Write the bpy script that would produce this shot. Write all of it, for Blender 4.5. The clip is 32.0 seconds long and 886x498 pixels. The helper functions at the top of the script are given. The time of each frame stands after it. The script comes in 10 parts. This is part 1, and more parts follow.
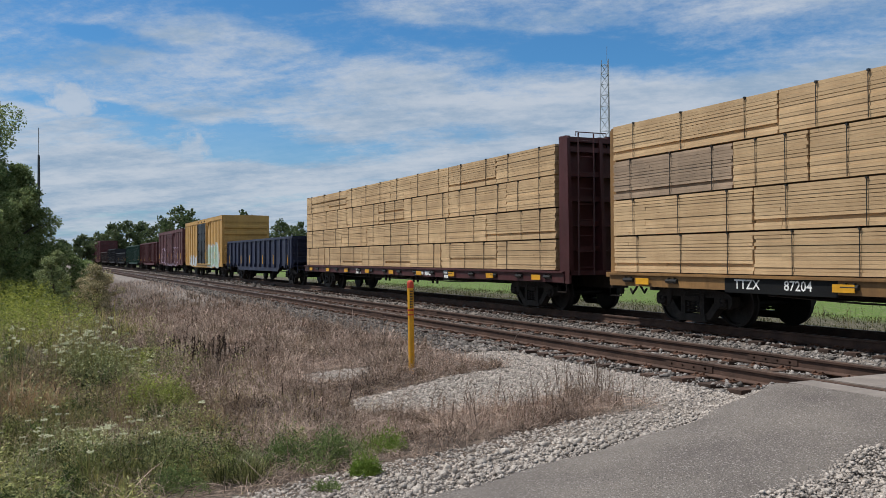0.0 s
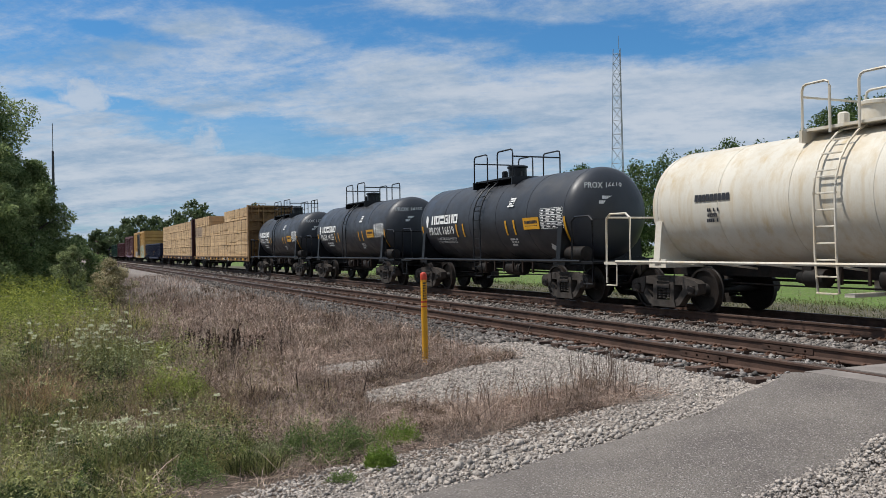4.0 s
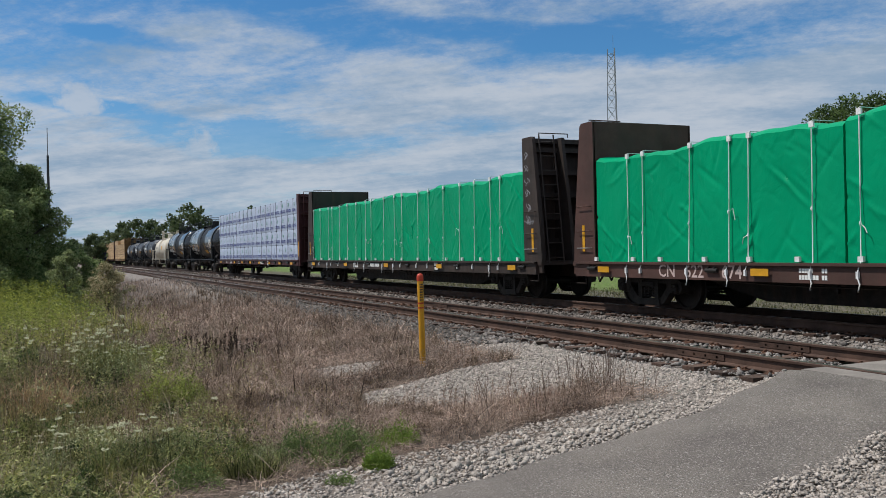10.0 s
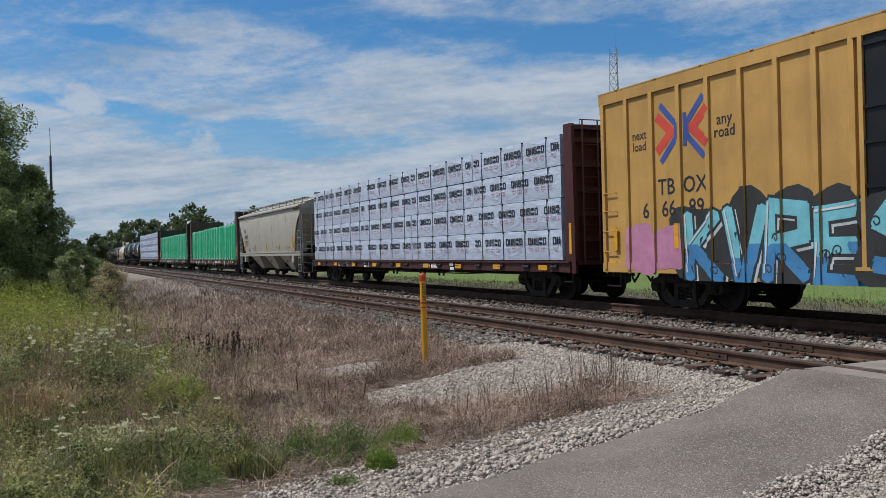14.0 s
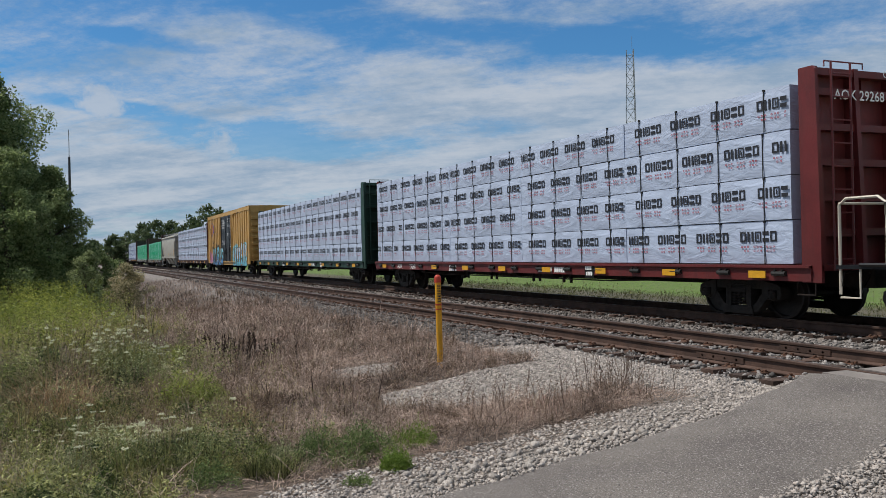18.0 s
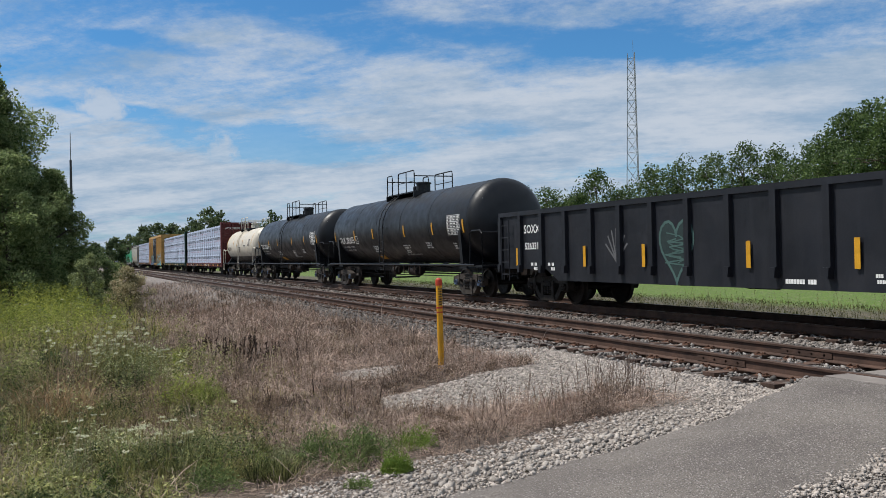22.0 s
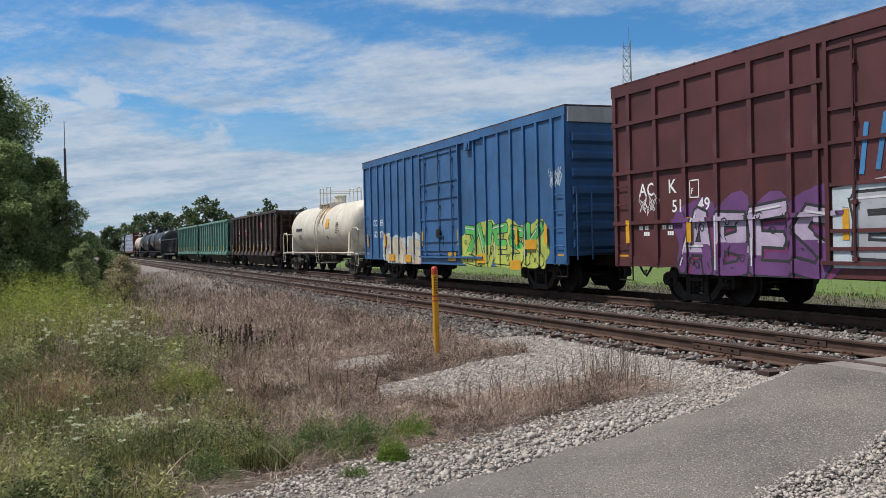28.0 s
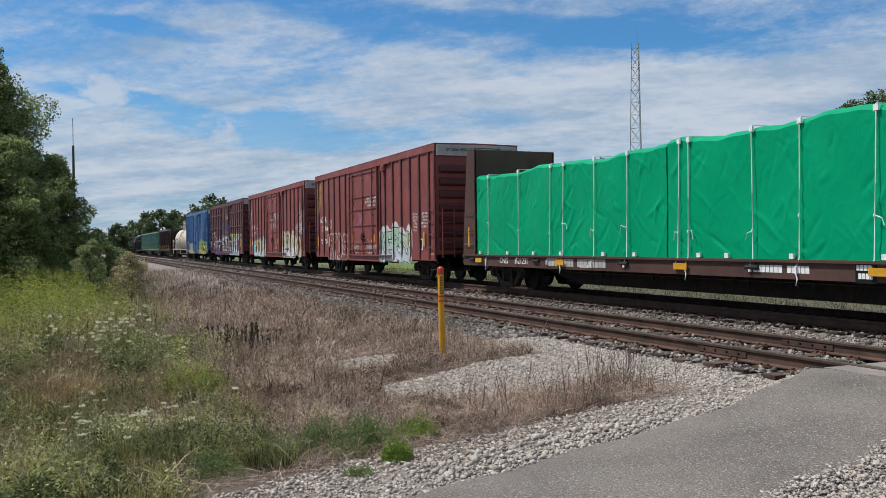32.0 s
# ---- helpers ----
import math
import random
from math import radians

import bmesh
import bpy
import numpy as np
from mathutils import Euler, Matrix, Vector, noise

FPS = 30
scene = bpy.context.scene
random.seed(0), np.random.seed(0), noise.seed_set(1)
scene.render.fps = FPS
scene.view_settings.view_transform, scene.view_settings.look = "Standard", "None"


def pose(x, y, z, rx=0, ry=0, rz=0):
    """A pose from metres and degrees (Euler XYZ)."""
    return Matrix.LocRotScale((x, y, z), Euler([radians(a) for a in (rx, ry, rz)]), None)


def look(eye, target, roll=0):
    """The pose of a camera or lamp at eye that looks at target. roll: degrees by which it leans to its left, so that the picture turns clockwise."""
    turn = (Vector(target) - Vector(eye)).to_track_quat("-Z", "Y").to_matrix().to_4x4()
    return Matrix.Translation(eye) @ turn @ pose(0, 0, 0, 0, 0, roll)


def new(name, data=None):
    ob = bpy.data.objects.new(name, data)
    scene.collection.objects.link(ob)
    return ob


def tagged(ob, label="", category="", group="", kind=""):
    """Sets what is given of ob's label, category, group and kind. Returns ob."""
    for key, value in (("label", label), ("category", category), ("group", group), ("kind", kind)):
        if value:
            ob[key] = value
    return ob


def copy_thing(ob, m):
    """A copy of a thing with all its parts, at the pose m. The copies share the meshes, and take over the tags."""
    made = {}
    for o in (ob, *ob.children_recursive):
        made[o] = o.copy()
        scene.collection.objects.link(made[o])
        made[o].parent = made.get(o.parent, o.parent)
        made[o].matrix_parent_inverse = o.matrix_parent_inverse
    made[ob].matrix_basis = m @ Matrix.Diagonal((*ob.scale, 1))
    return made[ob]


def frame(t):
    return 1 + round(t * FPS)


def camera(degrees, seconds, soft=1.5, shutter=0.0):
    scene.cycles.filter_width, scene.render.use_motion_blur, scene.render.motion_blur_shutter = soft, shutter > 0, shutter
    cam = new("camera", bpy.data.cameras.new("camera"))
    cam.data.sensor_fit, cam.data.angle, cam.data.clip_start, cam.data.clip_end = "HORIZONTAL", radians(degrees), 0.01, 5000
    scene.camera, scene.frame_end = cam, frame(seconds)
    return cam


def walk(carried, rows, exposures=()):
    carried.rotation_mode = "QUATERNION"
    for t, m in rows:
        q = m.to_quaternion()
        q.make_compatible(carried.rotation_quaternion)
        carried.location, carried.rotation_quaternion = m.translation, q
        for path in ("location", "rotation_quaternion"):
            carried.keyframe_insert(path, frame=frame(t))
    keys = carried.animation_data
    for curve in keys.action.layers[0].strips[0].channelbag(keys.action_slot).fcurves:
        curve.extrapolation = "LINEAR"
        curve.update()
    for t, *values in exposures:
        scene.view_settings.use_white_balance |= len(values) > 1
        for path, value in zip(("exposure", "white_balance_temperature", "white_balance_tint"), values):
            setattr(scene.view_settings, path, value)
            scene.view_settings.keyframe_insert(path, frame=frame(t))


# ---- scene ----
# The camera stands beside the level crossing. World: +Y along the track (the way the train
# runs), +X across the tracks, z = 0 on the rail heads.
cam = camera(53.96, 32.0, soft=0.55)
walk(cam, [
    (0, pose(0, 0, 1.405, 90.48, 0.34, -25.13)),
    (0.5, pose(0, 0, 1.405, 90.41, 0.31, -24.93)),
    (1, pose(0, 0, 1.405, 90.36, 0.32, -24.75)),
    (1.5, pose(0, 0, 1.405, 90.29, 0.39, -24.60)),
    (2, pose(0, 0, 1.405, 90.21, 0.46, -24.49)),
    (2.5, pose(0, 0, 1.405, 90.14, 0.55, -24.43)),
    (3, pose(0, 0, 1.405, 90.05, 0.69, -24.39)),
    (3.5, pose(0, 0, 1.405, 90.00, 0.78, -24.33)),
    (5.5, pose(0, 0, 1.405, 89.75, 0.96, -24.28)),
    (6, pose(0, 0, 1.405, 89.74, 0.95, -24.28)),
    (6.5, pose(0, 0, 1.405, 89.70, 0.91, -24.29)),
    (7, pose(0, 0, 1.405, 89.70, 0.89, -24.38)),
    (7.5, pose(0, 0, 1.405, 89.74, 0.92, -24.43)),
    (8, pose(0, 0, 1.405, 89.82, 1.00, -24.46)),
    (8.5, pose(0, 0, 1.405, 89.86, 1.08, -24.48)),
    (9, pose(0, 0, 1.405, 89.91, 1.18, -24.52)),
    (9.5, pose(0, 0, 1.405, 89.97, 1.26, -24.54)),
    (10, pose(0, 0, 1.405, 90.01, 1.36, -24.53)),
    (10.5, pose(0, 0, 1.405, 90.01, 1.44, -24.54)),
    (11, pose(0, 0, 1.405, 89.99, 1.45, -24.53)),
    (11.5, pose(0, 0, 1.405, 90.01, 1.48, -24.51)),
    (12, pose(0, 0, 1.405, 90.00, 1.50, -24.48)),
    (12.5, pose(0, 0, 1.405, 90.00, 1.52, -24.43)),
    (13, pose(0, 0, 1.405, 89.98, 1.48, -24.42)),
    (13.5, pose(0, 0, 1.405, 89.99, 1.45, -24.40)),
    (14, pose(0, 0, 1.405, 89.99, 1.44, -24.37)),
    (14.5, pose(0, 0, 1.405, 89.95, 1.46, -24.31)),
    (16.5, pose(0, 0, 1.405, 89.98, 1.24, -23.97)),
    (17, pose(0, 0, 1.405, 90.00, 1.25, -23.76)),
    (17.5, pose(0, 0, 1.405, 90.05, 1.24, -23.48)),
    (18, pose(0, 0, 1.405, 90.13, 1.23, -23.36)),
    (18.5, pose(0, 0, 1.405, 90.19, 1.23, -23.24)),
    (19, pose(0, 0, 1.405, 90.23, 1.18, -23.15)),
    (19.5, pose(0, 0, 1.405, 90.30, 1.21, -23.12)),
    (20, pose(0, 0, 1.405, 90.36, 1.25, -23.13)),
    (20.5, pose(0, 0, 1.405, 90.40, 1.25, -23.12)),
    (21, pose(0, 0, 1.405, 90.43, 1.23, -23.08)),
    (21.5, pose(0, 0, 1.405, 90.42, 1.25, -23.09)),
    (22, pose(0, 0, 1.405, 90.33, 1.21, -23.29)),
    (22.5, pose(0, 0, 1.405, 90.25, 1.09, -23.51)),
    (23, pose(0, 0, 1.405, 90.17, 1.05, -23.58)),
    (23.5, pose(0, 0, 1.405, 90.10, 1.03, -23.65)),
    (24, pose(0, 0, 1.405, 90.00, 1.02, -23.77)),
    (24.5, pose(0, 0, 1.405, 89.97, 1.02, -23.87)),
    (25, pose(0, 0, 1.405, 89.91, 1.07, -23.88)),
    (25.5, pose(0, 0, 1.405, 89.81, 1.11, -23.88)),
    (27.5, pose(0, 0, 1.405, 89.63, 1.29, -23.75)),
    (28, pose(0, 0, 1.405, 89.57, 1.28, -23.58)),
    (28.5, pose(0, 0, 1.405, 89.55, 1.19, -23.49)),
    (29, pose(0, 0, 1.405, 89.59, 1.16, -23.43)),
    (29.5, pose(0, 0, 1.405, 89.60, 1.08, -23.31)),
    (30, pose(0, 0, 1.405, 89.59, 1.00, -23.20)),
    (30.5, pose(0, 0, 1.405, 89.58, 0.91, -23.25)),
    (31, pose(0, 0, 1.405, 89.58, 0.83, -23.25)),
    (31.5, pose(0, 0, 1.405, 89.60, 0.80, -23.24)),
    (32, pose(0, 0, 1.405, 89.59, 0.76, -23.16)),
], exposures=((0, 0.0), (3, 0.02), (6, 0.08), (7, 0.04), (8, -0.10), (13, -0.09), (18, -0.11), (20, 0.03), (21, 0.07), (22, 0.07), (23, 0.02), (24, -0.02), (25, 0.11), (29, 0.10), (32, 0.10)))

# ---------------------------------------------------------------- light
SUN_AZ, SUN_EL = 300.0, 60.0
world = bpy.data.worlds.new("world")
scene.world = world
world.use_nodes = True


def sky_nodes():
    nt = world.node_tree
    nt.nodes.clear()
    N, K = nt.nodes.new, nt.links.new
    out = N("ShaderNodeOutputWorld")
    bg = N("ShaderNodeBackground")
    sky = N("ShaderNodeTexSky")
    sky.sky_type = 'NISHITA'
    sky.sun_disc = False
    sky.sun_elevation, sky.sun_rotation = radians(SUN_EL), radians(SUN_AZ)
    sky.air_density, sky.dust_density, sky.ozone_density = 1.0, 0.6, 1.4
    tc = N("ShaderNodeTexCoord")
    sep = N("ShaderNodeSeparateXYZ")
    K(tc.outputs["Generated"], sep.inputs[0])

    def math_(op, a, b=None, c=None):
        n = N("ShaderNodeMath")
        n.operation = op
        for i, v in enumerate((a, b, c)):
            if v is None:
                continue
            if isinstance(v, (int, float)):
                n.inputs[i].default_value = v
            else:
                K(v, n.inputs[i])
        return n.outputs[0]

    def ramp(f, a, b):
        n = N("ShaderNodeMapRange")
        n.interpolation_type = 'SMOOTHSTEP'
        n.inputs[1].default_value, n.inputs[2].default_value = a, b
        K(f, n.inputs[0])
        return n.outputs[0]

    def noise_(vec, scale, detail, rough, dist=0.0):
        n = N("ShaderNodeTexNoise")
        n.inputs["Scale"].default_value, n.inputs["Detail"].default_value = scale, detail
        n.inputs["Roughness"].default_value, n.inputs["Distortion"].default_value = rough, dist
        K(vec, n.inputs["Vector"])
        return n.outputs["Fac"]

    # the cloud layer is flat: directions meet a plane overhead
    z = math_('MAXIMUM', sep.outputs[2], 0.0)
    h = math_('ADD', z, 0.19)
    com = N("ShaderNodeCombineXYZ")
    K(math_('DIVIDE', sep.outputs[0], h), com.inputs[0])
    K(math_('DIVIDE', sep.outputs[1], h), com.inputs[1])
    turn = N("ShaderNodeMapping")
    turn.inputs["Rotation"].default_value = (0, 0, radians(36))
    K(com.outputs[0], turn.inputs[0])
    mp = N("ShaderNodeMapping")
    mp.inputs["Location"].default_value = (3.1, 1.9, 0)
    mp.inputs["Scale"].default_value = (0.50, 1.0, 1)
    K(turn.outputs[0], mp.inputs[0])
    big = noise_(mp.outputs[0], 0.95, 4, 0.5, 0.5)
    mid = noise_(mp.outputs[0], 3.4, 8, 0.60, 0.5)
    fine = noise_(turn.outputs[0], 17.0, 6, 0.72)
    f = math_('MULTIPLY_ADD', mid, 0.42, math_('MULTIPLY', big, 0.72))
    f = math_('MULTIPLY_ADD', fine, 0.20, math_('ADD', f, 0.08))
    # long gaps in the layer, each an oval of bearing and height with ragged rims
    az = math_('ARCTAN2', sep.outputs[0], sep.outputs[1])
    for a0, e0, da, de, tilt, deep in ((17.0, 14.9, 9.0, 1.5, -0.20, 0.115), (13.5, 7.2, 8.5, 1.25, -0.05, 0.17), (43.0, 12.6, 13.0, 1.9, 0.02, 0.115),
                                       (25.5, 7.8, 5.0, 0.9, 0.05, 0.15), (31.0, 13.4, 8.0, 0.8, -0.12, 0.14), (5.0, 13.2, 3.5, 0.5, -0.1, 0.10),
                                       (3.0, 9.1, 4.5, 0.5, -0.1, 0.12), (11.0, 17.0, 5.0, 0.7, -0.25, 0.10)):
        du = math_('DIVIDE', math_('SUBTRACT', az, radians(a0)), radians(da))
        dv = math_('SUBTRACT', sep.outputs[2], radians(e0))
        dv = math_('DIVIDE', math_('MULTIPLY_ADD', math_('SUBTRACT', az, radians(a0)), -tilt, dv), radians(de))
        r2 = math_('ADD', math_('MULTIPLY', du, du), math_('MULTIPLY', dv, dv))
        f = math_('MULTIPLY_ADD', ramp(r2, 1.9, 0.0), -deep, f)
    f = math_('ADD', f, 0.03)
    cover = ramp(f, 0.57, 0.80)
    haze = ramp(sep.outputs[2], 0.21, 0.0)
    cover = math_('MAXIMUM', cover, math_('MULTIPLY', haze, 0.72))
    # small fair-weather puffs near the horizon
    for az, el, size in ((9.05, 0.115, 0.030), (2.0, 0.165, 0.034), (4.2, 0.09, 0.02)):
        d = N("ShaderNodeVectorMath")
        d.operation = 'DISTANCE'
        K(tc.outputs["Generated"], d.inputs[0])
        d.inputs[1].default_value = Vector((math.sin(radians(az)), math.cos(radians(az)), el)).normalized()
        wob = math_('MULTIPLY_ADD', noise_(tc.outputs["Generated"], 60, 5, 0.6), size * 1.6, d.outputs[1])
        cover = math_('MAXIMUM', cover, math_('MULTIPLY', ramp(wob, size * 1.75, size * 1.15), 0.85))
    cover = math_('MULTIPLY', cover, 0.95)
    mott = math_('MULTIPLY_ADD', noise_(turn.outputs[0], 14.0, 5, 0.66), 0.25, math_('MULTIPLY', noise_(mp.outputs[0], 3.0, 8, 0.62), 0.82))
    shade = ramp(mott, 0.37, 0.66)
    cc = N("ShaderNodeMix")
    cc.data_type = 'RGBA'
    cc.inputs[6].default_value = (0.285, 0.395, 0.535, 1)
    cc.inputs[7].default_value = (0.525, 0.58, 0.66, 1)
    K(shade, cc.inputs[0])
    sc = N("ShaderNodeMix")
    sc.data_type = 'RGBA'
    sc.blend_type = 'MULTIPLY'
    sc.inputs[0].default_value = 1.0
    sc.inputs[7].default_value = (SKY * 0.38, SKY * 0.80, SKY * 1.13, 1)
    K(sky.outputs[0], sc.inputs[6])
    mx = N("ShaderNodeMix")
    mx.data_type = 'RGBA'
    K(cover, mx.inputs[0])
    K(sc.outputs[2], mx.inputs[6])
    K(cc.outputs[2], mx.inputs[7])
    K(mx.outputs[2], bg.inputs[0])
    bg.inputs[1].default_value = 1.0
    K(bg.outputs[0], out.inputs[0])


SKY = 0.095
sky_nodes()
sun_data = bpy.data.lights.new("sun", 'SUN')
sun_data.energy, sun_data.angle, sun_data.color = 4.5, radians(3), (1.0, 0.96, 0.90)
sun = new("sun", sun_data)
sun.matrix_world = look((0, 0, 60), (-math.sin(radians(SUN_AZ)) * 40, -math.cos(radians(SUN_AZ)) * 40,
                                     60 - math.tan(radians(SUN_EL)) * 40))

# ---------------------------------------------------------------- materials


def mat(name, col, rough=0.6, metal=0.0, var=0.25, scale=3.0, bump=0.15, fine=40.0, col2=None, streak=None,
        streak_amt=0.5, per=0.0, island=0.0, spec=0.4, detail=5, coat=0.0):
    """Paint, soil, wood or metal: base colour with two scales of variation, an optional second
    colour that runs down as streaks and blotches, and fine relief."""
    m = bpy.data.materials.new(name)
    m.use_nodes = True
    nt = m.node_tree
    N, K = nt.nodes.new, nt.links.new
    bs = nt.nodes["Principled BSDF"]
    bs.inputs["Roughness"].default_value, bs.inputs["Metallic"].default_value = rough, metal
    bs.inputs["Specular IOR Level"].default_value = spec
    bs.inputs["Coat Weight"].default_value, bs.inputs["Coat Roughness"].default_value = coat, 0.12
    tc = N("ShaderNodeTexCoord")

    def nz(sc, vec=None, det=detail, rg=0.6):
        n = N("ShaderNodeTexNoise")
        n.inputs["Scale"].default_value, n.inputs["Detail"].default_value, n.inputs["Roughness"].default_value = sc, det, rg
        K(vec or tc.outputs["Object"], n.inputs["Vector"])
        return n.outputs["Fac"]

    def rng(f, a, b, c=0.0, d=1.0):
        n = N("ShaderNodeMapRange")
        n.inputs[1].default_value, n.inputs[2].default_value = a, b
        n.inputs[3].default_value, n.inputs[4].default_value = c, d
        K(f, n.inputs[0])
        return n.outputs[0]

    def mix(f, a, b, blend='MIX'):
        n = N("ShaderNodeMix")
        n.data_type = 'RGBA'
        n.blend_type = blend
        for i, v in ((0, f), (6, a), (7, b)):
            if isinstance(v, (int, float)):
                n.inputs[i].default_value = v
            elif isinstance(v, tuple):
                n.inputs[i].default_value = (*v, 1)
            else:
                K(v, n.inputs[i])
        return n.outputs[2]

    lo = tuple(c * (1 - var) for c in col)
    hi = col2 or tuple(min(1, c * (1 + var)) for c in col)
    big = nz(scale)
    c = mix(rng(big, 0.35, 0.65), lo, hi)
    fi = nz(fine, det=3)
    c = mix(1.0, c, mix(rng(fi, 0.3, 0.7), (1 - var * 0.6,) * 3, (1.0,) * 3), 'MULTIPLY')
    if streak:
        mp = N("ShaderNodeMapping")
        mp.inputs["Scale"].default_value = (3.2, 3.2, 0.35)
        K(tc.outputs["Object"], mp.inputs[0])
        s1 = rng(nz(1.3, mp.outputs[0], 6, 0.65), 0.48, 0.72)
        s2 = rng(nz(1.1, None, 6, 0.7), 0.5, 0.75)
        mx = N("ShaderNodeMath")
        mx.operation = 'MAXIMUM'
        K(s1, mx.inputs[0]), K(s2, mx.inputs[1])
        ml = N("ShaderNodeMath")
        ml.operation = 'MULTIPLY'
        ml.inputs[1].default_value = streak_amt
        K(mx.outputs[0], ml.inputs[0])
        c = mix(ml.outputs[0], c, streak)
    if per:
        oi = N("ShaderNodeObjectInfo")
        c = mix(1.0, c, mix(oi.outputs["Random"], (1 - per,) * 3, (1.0, 1.0, 1.0)), 'MULTIPLY')
    if island:
        ge = N("ShaderNodeNewGeometry")
        c = mix(1.0, c, mix(ge.outputs["Random Per Island"], (1 - island,) * 3, (1.0, 1.0, 1.0)), 'MULTIPLY')
    K(c, bs.inputs["Base Color"])
    rr = rng(nz(scale * 2.3), 0.3, 0.7, max(0.05, rough - 0.12), min(1.0, rough + 0.12))
    K(rr, bs.inputs["Roughness"])
    if bump:
        bp = N("ShaderNodeBump")
        bp.inputs["Strength"].default_value, bp.inputs["Distance"].default_value = bump, 0.02
        K(fi, bp.inputs["Height"])
        K(bp.outputs[0], bs.inputs["Normal"])
    return m


def leafy(name, col, col2, rough=0.55, trans=0.25):
    """Leaves and blades: each its own shade of two colours, letting some light through."""
    m = bpy.data.materials.new(name)
    m.use_nodes = True
    nt = m.node_tree
    N, K = nt.nodes.new, nt.links.new
    bs = nt.nodes["Principled BSDF"]
    bs.inputs["Roughness"].default_value = rough
    bs.inputs["Specular IOR Level"].default_value = 0.25
    ge = N("ShaderNodeNewGeometry")
    tc = N("ShaderNodeTexCoord")
    n = N("ShaderNodeTexNoise")
    n.inputs["Scale"].default_value = 0.9
    K(tc.outputs["Object"], n.inputs["Vector"])
    ad = N("ShaderNodeMath")
    ad.operation = 'MULTIPLY_ADD'
    ad.inputs[1].default_value = 1.6
    ad.inputs[2].default_value = -0.8
    K(n.outputs["Fac"], ad.inputs[0])
    a2 = N("ShaderNodeMath")
    a2.operation = 'ADD'
    a2.use_clamp = True
    K(ad.outputs[0], a2.inputs[0])
    K(ge.outputs["Random Per Island"], a2.inputs[1])
    mx = N("ShaderNodeMix")
    mx.data_type = 'RGBA'
    mx.inputs[6].default_value, mx.inputs[7].default_value = (*col, 1), (*col2, 1)
    K(a2.outputs[0], mx.inputs[0])
    K(mx.outputs[2], bs.inputs["Base Color"])
    if trans:
        tr = N("ShaderNodeBsdfTranslucent")
        K(mx.outputs[2], tr.inputs[0])
        ms = N("ShaderNodeMixShader")
        ms.inputs[0].default_value = trans
        K(bs.outputs[0], ms.inputs[1])
        K(tr.outputs[0], ms.inputs[2])
        K(ms.outputs[0], nt.nodes["Material Output"].inputs[0])
    return m


RUST = (0.10, 0.05, 0.03)
M_STEEL = mat("rolling_steel", (0.013, 0.0115, 0.0105), 0.65, 0.1, 0.35, 4, 0.25, 30, streak=RUST, streak_amt=0.22, spec=0.25)
M_WHEEL = mat("wheel_steel", (0.013, 0.0112, 0.0105), 0.55, 0.3, 0.4, 5, 0.2, 40, streak=(0.05, 0.032, 0.024), streak_amt=0.4)
M_TRUCK = mat("cast_truck_steel", (0.021, 0.0185, 0.017), 0.7, 0.1, 0.4, 5, 0.3, 30, streak=(0.045, 0.032, 0.026), streak_amt=0.4, spec=0.25)
M_CASTING = mat("grimy_casting", (0.052, 0.045, 0.040), 0.75, 0.1, 0.4, 5, 0.3, 30, streak=(0.085, 0.06, 0.046), streak_amt=0.4, spec=0.25)
M_BLACK = mat("black_paint", (0.0055, 0.0062, 0.0085), 0.42, 0, 0.3, 1.2, 0.04, 25, streak=(0.014, 0.0140, 0.015), streak_amt=0.35, spec=0.38)
M_GREYBLACK = mat("faded_black_paint", (0.012, 0.0138, 0.018), 0.20, 0, 0.2, 0.8, 0.012, 25, streak=(0.022, 0.024, 0.028), streak_amt=0.35, spec=1.0, coat=0.6)
M_SATIN = mat("satin_black_paint", (0.026, 0.029, 0.037), 0.45, 0, 0.2, 0.8, 0.02, 25, streak=(0.032, 0.031, 0.030), streak_amt=0.35, spec=0.5)
M_RAIL = mat("rail_steel", (0.075, 0.042, 0.030), 0.75, 0.1, 0.3, 3, 0.3, 30)
M_RAILTOP = mat("rail_head", (0.16, 0.125, 0.11), 0.42, 0.7, 0.2, 2, 0.05)
M_TIE = mat("tie_wood", (0.105, 0.062, 0.045), 0.9, 0, 0.4, 5, 0.5, 30, per=0.5)
M_PLATE = mat("rusty_plate", (0.13, 0.065, 0.04), 0.85, 0.1, 0.35, 9, 0.3, 50)
M_STONE = mat("gravel_stone", (0.50, 0.44, 0.39), 0.9, 0, 0.25, 9, 0.3, 60, island=0.48)
M_DARKSTONE = mat("ballast_stone", (0.36, 0.325, 0.30), 0.9, 0, 0.3, 9, 0.3, 60, island=0.80)


